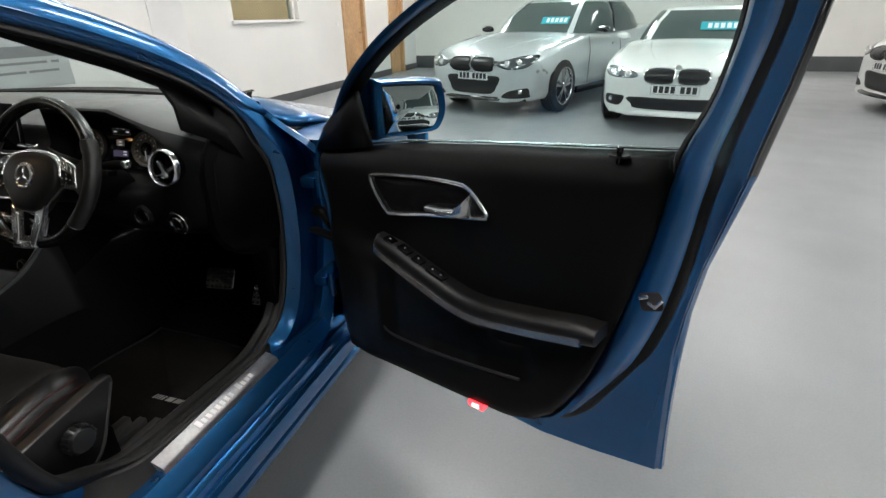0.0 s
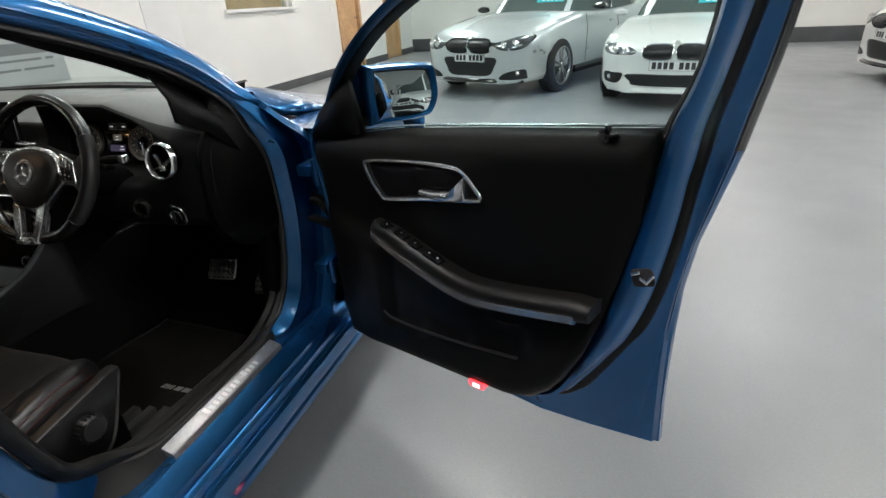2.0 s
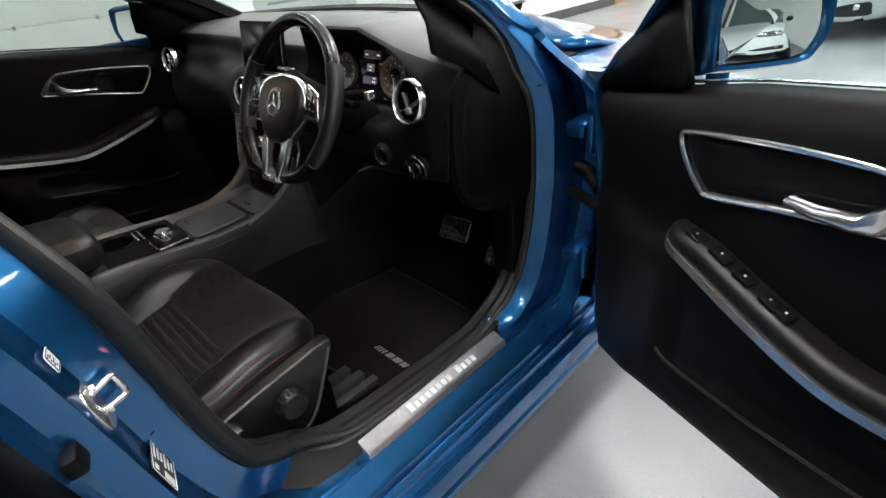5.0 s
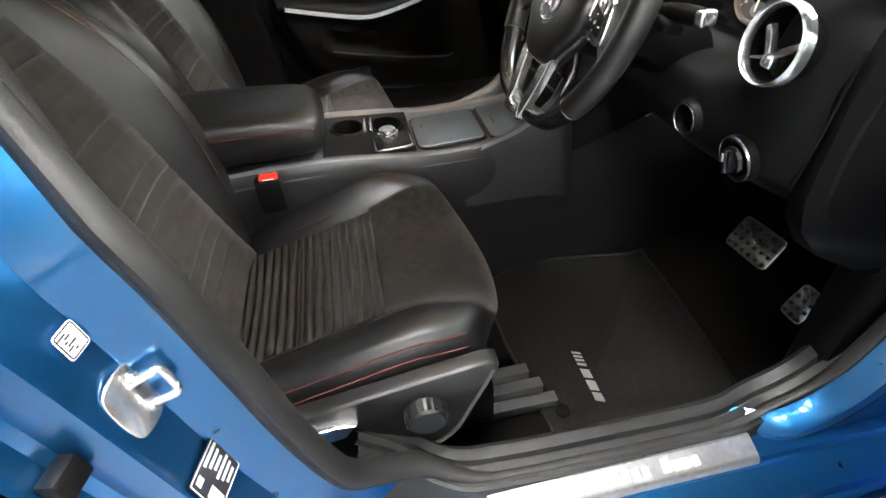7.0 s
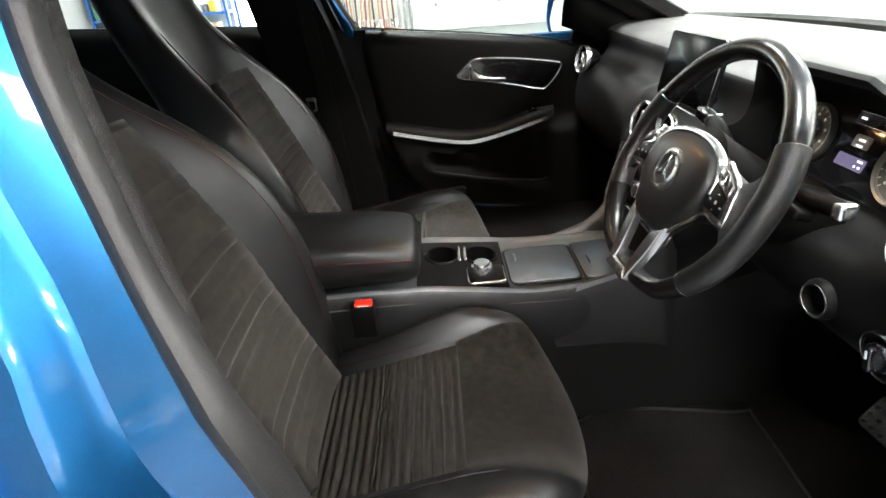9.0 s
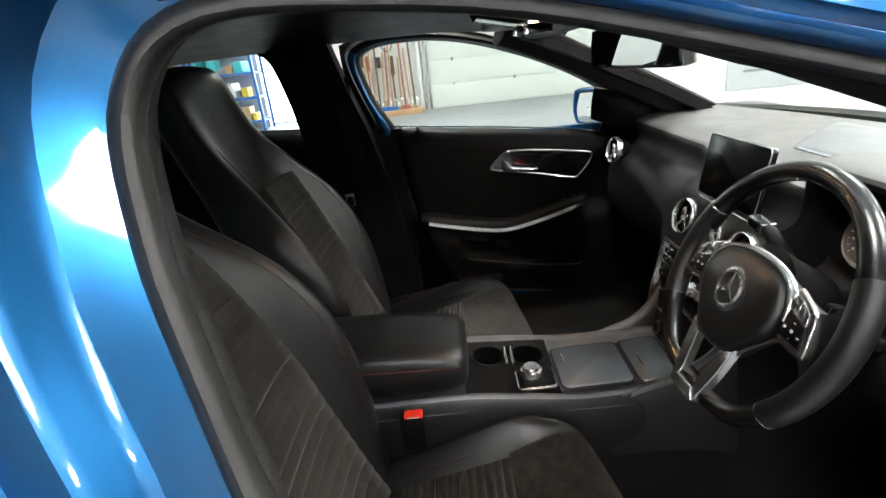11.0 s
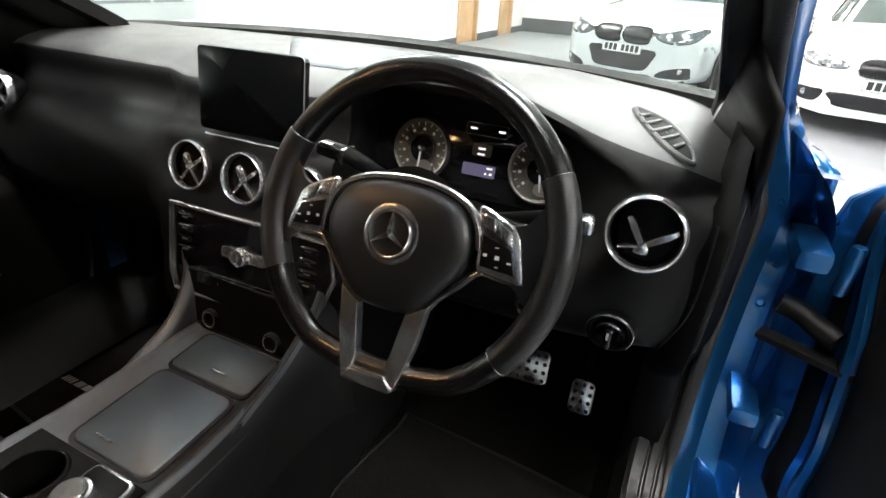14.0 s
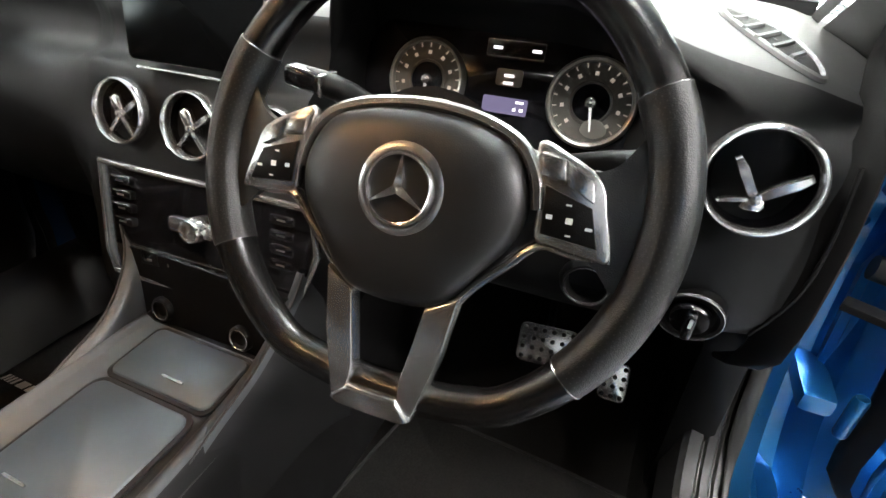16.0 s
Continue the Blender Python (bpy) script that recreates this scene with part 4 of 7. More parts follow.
# stalks
tube("column_stalk", [(0.42, -0.90, 0.95), (0.50, -0.89, 0.972), (0.548, -0.883, 0.976)], 0.0115, PLASTIC, car, "black column stalk with a silver tip", 12, smooth_n=3)
block("stalk_tip", frame_at((0.553, -0.883, 0.977), (0.97, 0.1, 0.04), (0, 0, 1)), (0.016, 0.020, 0.024), CHROME, car, "", 0.006, 3)
tube("column_stalk", [(0.32, -0.88, 0.955), (0.25, -0.87, 0.985), (0.20, -0.865, 0.993)], 0.012, PLASTIC, car, "black column stalk", 12, smooth_n=3)
block("stalk_tip", frame_at((0.197, -0.866, 0.994), (0.98, 0, -0.15), (0, 0, 1)), (0.040, 0.020, 0.024), GLOSS, car, "", 0.006, 3)
bars(car, [(-0.010, 0.002, 0.006, 0.005), (0.002, 0.002, 0.006, 0.005)], frame_at((0.197, -0.877, 0.994), (0.98, 0, -0.15), (0, 0, 1)), PALE, 0.0008, "stalk_mark")
block("stalk_band", frame_at((0.221, -0.866, 0.991), (0.98, 0, -0.15), (0, 0, 1)), (0.006, 0.022, 0.026), SATIN, car, "", 0.002)
cruise = block("cruise_stalk", frame_at((0.487, -0.905, 0.962), (0.98, 0.1, -0.12), (0, 0.3, 1)), (0.075, 0.016, 0.034), PLASTIC, car, "black cruise control stalk", 0.006, 3)
bars(cruise, [(0.0, 0.009, 0.005, 0.006), (0.008, 0.0, 0.012, 0.003), (-0.004, -0.009, 0.010, 0.003)], frame_at((0.492, -0.9145, 0.962), (0.98, 0.1, -0.12), (0, 0.3, 1)), PALE, 0.0006, "stalk_mark")
lofted("steering_column_cover", [[(0.371 + 0.055 * math.cos(a), y, z + 0.05 * math.sin(a)) for a in np.linspace(0, 2 * math.pi, 16, False)] for y, z in ((-0.93, 0.93), (-0.86, 0.905), (-0.76, 0.87))], PLASTIC, car, "")

# ---- steering wheel ----
TILT = radians(25)
AX, UPW = Vector((0, -math.cos(TILT), math.sin(TILT))), Vector((0, math.sin(TILT), math.cos(TILT)))
W = frame_at(Vector((0.371, -1.0, 0.962)) - AX * 0.022 + UPW * 0.013, (1, 0, 0), UPW) @ pose(0, 0, 0, 0, 0, 1.5)
R = 0.1755


def rim_point(a):
    x, y = R * math.cos(a), R * math.sin(a)
    if y < -0.150:
        y = -0.150 + (y + 0.150) * 0.5
    return Vector((x, y, 0))


def rim_rings(a0, a1, n, extra=0.0, r=0.0143):
    out = []
    for a in np.linspace(radians(a0), radians(a1), n):
        thick = r + extra + 0.0018 * math.exp(-((abs(math.cos(a)) - 0.95) / 0.25) ** 2)
        c, inward = rim_point(a), Vector((math.cos(a), math.sin(a), 0))
        out.append([W @ (c + inward * (thick * math.cos(b)) + Vector((0, 0, thick * 1.08 * math.sin(b)))) for b in np.linspace(0, 2 * math.pi, 16, False)])
    return out


HOLEGREY = material("perforation_grey", (0.06, 0.058, 0.056), 0.5)
PERFORATED = material("perforated_leather", (0.0075, 0.0073, 0.007), 0.32, spec=0.7, bump=0.2, bump_size=1000, cells=True)
LEATHERRIM = material("smooth_leather", (0.0065, 0.0063, 0.0062), 0.26, spec=0.9, bump=0.05, bump_size=900, cells=True)
PAD = material("airbag_cover_black", (0.0098, 0.0096, 0.0094), 0.40, spec=0.75, bump=0.08, bump_size=1100, cells=True)
wheel_rim = lofted("steering_wheel", rim_rings(0, 360, 97)[:-1], LEATHERRIM, car, "flat-bottomed black leather steering wheel with silver spokes", close_path=True)
for a0, a1 in ((-40, 28), (152, 207)):
    grip = lofted("grip", rim_rings(a0, a1, 26, 0.0012), PERFORATED, wheel_rim, "perforated leather grip")
    dots, faces = [], []
    for i, a in enumerate(np.arange(radians(a0) + 0.03, radians(a1) - 0.02, 0.0036 / R)):
        r = 0.0143 + 0.00135 + 0.0018 * math.exp(-((abs(math.cos(a)) - 0.95) / 0.25) ** 2)
        c, inward, along = rim_point(a), Vector((math.cos(a), math.sin(a), 0)), Vector((-math.sin(a), math.cos(a), 0))
        for b in np.arange(-0.6 + (i % 2) * 0.115, 3.8, 0.23):
            out = inward * math.cos(b) + Vector((0, 0, 1.08 * math.sin(b)))
            side = inward * -math.sin(b) + Vector((0, 0, 1.08 * math.cos(b)))
            mid = c + out * r
            faces.append(tuple(range(len(dots), len(dots) + 6)))
            dots += [tuple(W @ (mid + (along * math.cos(q) + side * math.sin(q)) * 0.00062)) for q in np.linspace(0, 2 * math.pi, 6, False)]
    mesh_object("perforation", dots, faces, HOLEGREY, grip, "pale perforation dots")
for a in (-40, 28, 152, 207):
    c = rim_point(radians(a))
    tube("seam", [W @ (c + Vector((math.cos(radians(a)), math.sin(radians(a)), 0)) * (0.0165 * math.cos(b)) + Vector((0, 0, 0.0176 * math.sin(b)))) for b in np.linspace(0, 2 * math.pi, 20, False)], 0.0007, SATIN, wheel_rim, n=5, closed=True, up=tuple(UPW))


def mirrored(half):
    return half + [(-x, y) for x, y in half[::-1] if abs(x) > 1e-6]


surround = mirrored([(0, 0.050), (0.05, 0.044), (0.080, 0.036), (0.125, 0.028), (0.146, 0.036), (0.160, 0.056), (0.170, 0.03), (0.171, -0.01), (0.160, -0.050), (0.146, -0.038), (0.128, -0.029), (0.096, -0.024), (0.060, -0.066), (0.04, -0.088), (0, -0.092)])
plate("spoke_surround", curve(surround, 3, True), 0.012, PERFORATED, wheel_rim, W @ Matrix.Translation((0, 0, -0.006)), "black leather spoke surround", 0.006)
pad = curve(mirrored([(0, 0.050), (0.040, 0.0465), (0.068, 0.036), (0.083, 0.014), (0.087, -0.010), (0.080, -0.032), (0.062, -0.056), (0.047, -0.076), (0.030, -0.088), (0, -0.091)]), 4, True)
pad_rings = []
for s, z in ((1.0, 0.0), (1.0, 0.012), (0.975, 0.018), (0.92, 0.0225), (0.80, 0.026), (0.6, 0.029), (0.3, 0.030)):
    pad_rings.append([W @ Vector((x * s, -0.006 * (1 - s) + y * s, z)) for x, y in pad])
lofted("airbag_cover", pad_rings, PAD, wheel_rim, "black airbag cover")
E0 = W @ Matrix.Translation((0.001, -0.007, -0.003))
lathe("emblem_ring", [(0.0245, 0.030), (0.026, 0.034), (0.029, 0.0345), (0.033, 0.0325), (0.0345, 0.028)], SATIN, wheel_rim, E0, "silver emblem ring", 36)
lathe("emblem_well", [(0.001, 0.0320), (0.0255, 0.0320)], GLOSS, wheel_rim, E0, "", 36)
lathe("emblem_rim", [(0.0225, 0.033), (0.0232, 0.037), (0.0245, 0.0375), (0.0258, 0.033)], CHROME, wheel_rim, E0, "", 36)
for k in range(3):
    plate("emblem_point", [(-0.0036, 0.0), (0.0036, 0.0), (0.0006, 0.0228), (-0.0006, 0.0228)], 0.0045, CHROME, wheel_rim, E0 @ pose(0, 0, 0.0325, 0, 0, 120 * k), "", 0.0012)
# silver arc over the cover
arc = curve([(-0.094, -0.004), (-0.0885, 0.018), (-0.073, 0.038), (-0.043, 0.050), (0, 0.0545), (0.043, 0.050), (0.073, 0.038), (0.0885, 0.018), (0.094, -0.004)], 5)
lofted("silver_arc", sweep([W @ Vector((x, y, 0.0115)) for x, y in arc], [(-0.0045, -0.004), (-0.0045, 0.002), (-0.002, 0.005), (0.002, 0.005), (0.0045, 0.002), (0.0045, -0.004)], tuple(AX)), SATIN, wheel_rim, "satin silver arc")
for s in (1, -1):
    q = lambda pts: [(s * x, y) for x, y in pts][::s]
    up = lambda z: W @ Matrix.Translation((0, 0, z))
    plate("switch_pad", curve(q([(0.086, 0.040), (0.106, 0.036), (0.131, 0.022), (0.139, 0.0), (0.146, -0.026), (0.138, -0.030), (0.112, -0.027), (0.095, -0.023), (0.093, 0.0)]), 3, True), 0.007, SATIN, wheel_rim, up(0.0068), "satin silver switch surround", 0.003)
    for a0, a1 in (((0.0905, 0.034), (0.1065, 0.031)), ((0.108, 0.0305), (0.1265, 0.0195))):
        plate("rocker_button", q([a0, a1, (a1[0] + 0.0025, a1[1] - 0.013), (a0[0] + 0.002, a0[1] - 0.015)][::-1]), 0.0028, SATIN, wheel_rim, up(0.0136), "", 0.001)
    plate("button_block", q([(0.0965, 0.0135), (0.1285, 0.0035), (0.1365, -0.0215), (0.099, -0.0185)][::-1]), 0.0026, PLASTIC, wheel_rim, up(0.0136), "", 0.0012)
    for x, y, w, h in ((0.114, 0.003, 0.0035, 0.0011), (0.117, -0.0165, 0.0035, 0.0011), (0.103, -0.0065, 0.004, 0.003), (0.116, -0.007, 0.0045, 0.004), (0.129, -0.010, 0.0045, 0.002)):
        bars(wheel_rim, [(s * x, y, w, h)], up(0.0163), PALE, 0.0003, "button_mark")
    tube("spoke_edge", [W @ Vector((s * x, y, 0.0085)) for x, y in ((0.146, -0.027), (0.122, -0.0285), (0.099, -0.0275), (0.080, -0.046), (0.062, -0.064), (0.051, -0.079))], 0.0032, SATIN, wheel_rim, "satin silver spoke edge", 8, smooth_n=4, up=tuple(AX))
    plate("lower_spoke", q([(0.054, -0.074), (0.030, -0.088), (0.0195, -0.148), (0.0215, -0.172), (0.034, -0.174), (0.0475, -0.122)]), 0.013, SATIN, wheel_rim, up(0.0045), "satin silver lower spoke", 0.003)
plate("lower_bridge", mirrored([(0.0, -0.1605), (0.0205, -0.1605), (0.0235, -0.164), (0.034, -0.1745), (0.030, -0.178), (0.0, -0.1785)]), 0.012, SATIN, wheel_rim, W @ Matrix.Translation((0, 0, 0.0085)), "satin silver lower bridge", 0.003)
lofted("wheel_boss", [[W @ Vector((r * math.cos(a), r * math.sin(a), z)) for a in np.linspace(0, 2 * math.pi, 24, False)] for r, z in ((0.07, -0.005), (0.062, -0.04), (0.055, -0.09))], PLASTIC, wheel_rim)

# ---- pedals ----
for name, at, w, h in (("brake_pedal", face_towards((0.441, -0.552, 0.475), (0.55, -1.5, 1.1)), 0.108, 0.074), ("accelerator_pedal", face_towards((0.571, -0.526, 0.416), (0.6, -1.4, 0.95)), 0.052, 0.075)):
    p = plate(name, rounded(w, h, 0.012), 0.008, STEEL, car, at, "steel pedal with black rubber studs", 0.003)
    nx, ny = (6, 4) if w > 0.06 else (3, 4)
    for i in range(nx):
        for j in range(ny):
            lathe("stud", [(0.001, 0.0115), (0.004, 0.0105), (0.005, 0.007)], RUBBER, p, at @ Matrix.Translation(((i - (nx - 1) / 2) * w / (nx + 0.2), (j - (ny - 1) / 2) * h / (ny + 0.2), 0)), "", 8)
    tube("pedal_arm", [at @ Vector((0, 0, 0)), at @ Vector((0, 0.05, -0.06)), at @ Vector((0, 0.2, -0.08))], 0.008, PLASTIC, p, "", 6)

# ---- centre console ----
CX = 0.032
con_y = [(-1.80, 0.62, 0.115), (-1.6, 0.64, 0.118), (-1.40, 0.648, 0.122), (-1.28, 0.640, 0.125), (-1.15, 0.628, 0.126), (-1.03, 0.632, 0.121), (-0.95, 0.638, 0.113), (-0.90, 0.636, 0.109), (-0.87, 0.634, 0.108), (-0.60, 0.63, 0.108), (-0.40, 0.63, 0.108)]
WELL = (-1.395, -1.195)
con, ys = [], sorted(set(np.round(np.concatenate([np.linspace(-1.80, -0.87, 60), [-0.8, -0.7, -0.6, -0.4], WELL]), 4)))
cy = curve(con_y, 8)
for y in ys:
    top, w = lerp(y, cy[:, 0], cy[:, 1]), lerp(y, cy[:, 0], cy[:, 2])
    sect = curve([(-w - 0.02, 0.28), (-w - 0.012, 0.5), (-w - 0.004, top - 0.03), (-w + 0.004, top + 0.004), (-w + 0.012, top + 0.009), (-w + 0.022, top + 0.001)], 3)
    rest = curve([(w - 0.022, top + 0.001), (w - 0.012, top + 0.008), (w - 0.002, top + 0.002), (w + 0.012, top - 0.04), (w + 0.022, 0.5), (w + 0.03, 0.28)], 3)
    con.append([(CX + x, y, z) for x, z in (*sect, *rest)])
v, f = loft(con, close_ring=False, caps=False)
gap = len(sect) - 1
f = [face for k, face in enumerate(f) if not (k % (len(con[0]) - 1) == gap and WELL[0] - 1e-4 <= ys[k // (len(con[0]) - 1)] < WELL[1] - 1e-4)]
n_con = len(con[0]) - 1
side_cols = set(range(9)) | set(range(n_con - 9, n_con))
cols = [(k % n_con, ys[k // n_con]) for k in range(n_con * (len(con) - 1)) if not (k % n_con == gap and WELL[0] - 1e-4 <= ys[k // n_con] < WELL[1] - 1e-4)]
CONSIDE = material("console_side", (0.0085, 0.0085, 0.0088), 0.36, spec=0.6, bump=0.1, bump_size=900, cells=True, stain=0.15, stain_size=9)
# the sheen grey goes on the deck only; sides and front end stay dark
console = mesh_object("centre_console", v, f, [CONSOLE, CONSIDE, PLASTIC], car, "black centre console, deck greyed for windscreen sheen", index=[1 if c in side_cols else 2 if y > -0.945 else 0 for c, y in cols], sharp=50)


def holed_plate(name, outer, holes, at, deep, mat, parent, label=""):
    """A flat plate with round wells sunk in it: holes are (x, y, radius)."""
    bm = bmesh.new()
    loops = [outer] + [[(x + r * math.cos(a), y + r * math.sin(a)) for a in np.linspace(0, 2 * math.pi, 28, False)] for x, y, r in holes]
    edges, rims = [], []
    for loop in loops:
        vs = [bm.verts.new((x, y, 0)) for x, y in loop]
        edges += [bm.edges.new((vs[k], vs[(k + 1) % len(vs)])) for k in range(len(vs))]
        rims.append(vs)
    bmesh.ops.triangle_fill(bm, use_beauty=True, edges=edges)
    for (x, y, r), vs in zip(holes, rims[1:]):
        low = [bm.verts.new((x + (q.co.x - x) * 0.93, y + (q.co.y - y) * 0.93, -deep)) for q in vs]
        for k in range(len(vs)):
            bm.faces.new((vs[k], vs[(k + 1) % len(vs)], low[(k + 1) % len(vs)], low[k]))
        bm.faces.new(low)
    bmesh.ops.transform(bm, matrix=at, verts=bm.verts)
    ob = part(name, bm, mat, parent, label, sharp=30)
    ob.data.materials.append(PLASTIC)
    back = at.inverted()
    # faces inside the wells turn near black, their deep shade put into colour
    for p in ob.data.polygons:
        if (back @ p.center).z < -0.003:
            p.material_index = 1
    return ob


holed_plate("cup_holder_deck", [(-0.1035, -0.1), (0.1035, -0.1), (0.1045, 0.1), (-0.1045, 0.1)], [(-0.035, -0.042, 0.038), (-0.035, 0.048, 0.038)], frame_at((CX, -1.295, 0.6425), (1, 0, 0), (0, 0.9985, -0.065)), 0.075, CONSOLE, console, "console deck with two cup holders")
for s, dz in ((1, 0.0), (-1, 0.0)):
    tube("console_trim", [(CX + s * (w + 0.006), y, top - 0.022 + dz) for y, top, w in ((-1.75, 0.63, 0.118), (-1.40, 0.648, 0.122), (-1.2, 0.634, 0.125), (-1.05, 0.632, 0.1215), (-0.95, 0.638, 0.113), (-0.89, 0.636, 0.109))], 0.0022, GREYTRIM, console, "", 6, smooth_n=5)


def on_console(x, y, z):
    """A pose on the console's top, which rises a little to the front."""
    return frame_at((x, y, z), (1, 0, 0), (0, 0.997, 0.03))


tray = plate("tray_lid", rounded(0.150, 0.150, 0.016), 0.008, LID, console, on_console(CX + 0.014, -1.112, 0.6305), "grey sliding tray lid", 0.0035)
plate("tray_recess", rounded(0.161, 0.161, 0.019), 0.004, INK, console, on_console(CX + 0.014, -1.112, 0.6312))
plate("tray_lid", rounded(0.158, 0.082, 0.012), 0.008, LID, console, frame_at((CX + 0.016, -0.984, 0.6355), (1, 0, 0), (0, 0.997, 0.06)), "grey tray lid below the power sockets", 0.0035)
plate("tray_recess", rounded(0.168, 0.092, 0.014), 0.004, INK, console, frame_at((CX + 0.016, -0.984, 0.6362), (1, 0, 0), (0, 0.997, 0.06)))
plate("lid_grip", rounded(0.034, 0.0030, 0.0012, 3), 0.002, SATIN, console, on_console(CX - 0.012, -1.168, 0.6385))
plate("lid_grip", rounded(0.034, 0.0030, 0.0012, 3), 0.002, SATIN, console, frame_at((CX + 0.026, -1.006, 0.6432), (1, 0, 0), (0, 0.997, 0.06)))
for y in (-1.337, -1.247):
    lathe("cup_holder_rim", [(0.0365, -0.002), (0.037, 0.003), (0.040, 0.0035), (0.0425, 0.0)], PLASTIC, console, frame_at((CX - 0.035, y, 0.6423 - 0.065 * (y + 1.295) + 0.001), (1, 0, 0), (0, 0.9985, -0.065)), "", 28)
for y in (-1.297, -1.283):
    plate("card_slot", rounded(0.07, 0.006, 0.002, 3), 0.007, SATIN, console, on_console(CX - 0.03, y, 0.646), "", 0.001)
km = on_console(CX + 0.062, -1.25, 0.643)
plate("knob_base", rounded(0.072, 0.085, 0.01), 0.006, SATIN, console, km @ Matrix.Translation((0.002, 0.008, 0)), "silver controller surround", 0.002)
plate("knob_plate", rounded(0.064, 0.077, 0.008), 0.003, PLASTIC, console, km @ Matrix.Translation((0.002, 0.008, 0.0045)), "", 0.001)
lathe("control_knob", [(0.001, 0.034), (0.017, 0.034), (0.0185, 0.032), (0.019, 0.029), (0.0225, 0.028), (0.0235, 0.024), (0.0235, 0.012), (0.022, 0.006)], CHROME, console, km, "chrome rotary control knob", 32)
lathe("knob_cap", [(0.001, 0.0355), (0.0155, 0.0352), (0.0165, 0.033)], SATIN, console, km, "", 28)
arm = []
for y, z0, z1, w in ((-1.382, 0.675, 0.715, 0.095), (-1.392, 0.662, 0.738, 0.104), (-1.42, 0.655, 0.752, 0.110), (-1.55, 0.655, 0.760, 0.112), (-1.70, 0.65, 0.765, 0.112), (-1.76, 0.65, 0.760, 0.110), (-1.78, 0.66, 0.74, 0.1)):
    arm.append([(CX + x, y, z) for x, z in ((-w + 0.01, z0), (-w, z0 + 0.015), (-w, z1 - 0.03), (-w + 0.012, z1 - 0.008), (-w + 0.03, z1), (w - 0.03, z1), (w - 0.012, z1 - 0.008), (w, z1 - 0.03), (w, z0 + 0.015), (w - 0.01, z0))])
armrest = lofted("armrest", arm, LEATHER, console, "black leather centre armrest with red stitching", subdiv=1)
for s in (1, -1):
    tube("stitching", [(CX + s * (0.1125), y, 0.722 + 0.02 * (-1.4 - y)) for y in np.linspace(-1.40, -1.74, 10)], 0.0014, STITCH, armrest, n=5)

for s in (1, -1):
    rail = curve([(CX + s * 0.120, -1.13, 0.604), (CX + s * 0.119, -1.08, 0.624), (CX + s * 0.119, -1.03, 0.642), (CX + s * 0.122, -0.975, 0.662), (CX + s * 0.128, -0.935, 0.692), (CX + s * 0.138, -0.905, 0.728), (CX + s * 0.150, -0.890, 0.770)], 5)
    v, f = loft([[(x + s * 0.030, y + 0.03, min(z - 0.06, 0.5)), (x + s * 0.014, y + 0.015, z - 0.045), (x + s * 0.006, y, z - 0.008), (x, y - 0.004, z + 0.001), (x - s * 0.008, y - 0.002, z), (x - s * 0.013, y + 0.006, z - 0.010), (x - s * 0.014, y + 0.04, z - 0.05)] for x, y, z in rail], False, False)
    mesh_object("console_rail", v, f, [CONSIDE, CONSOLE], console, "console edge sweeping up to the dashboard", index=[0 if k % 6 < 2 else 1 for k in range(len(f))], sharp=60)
    # grey tube painted in as the thin highlight along the rail's edge
    tube("rail_line", [(x + s * 0.003, y - 0.004, z + 0.001) for x, y, z in rail], 0.0016, GREYTRIM, console, "", 6)

# ---- front seats ----
def flared(sect, k):
    """The section with the edges of its suede panel moved out (k > 0) or in."""
    out = [Vector(q) for q in sect]
    for i, a, b in ((4, 3, 5), (9, 10, 8)):
        out[i] = Vector(sect[i]).lerp(Vector(sect[a if k > 0 else b]), abs(k))
    return [tuple(q) for q in out]


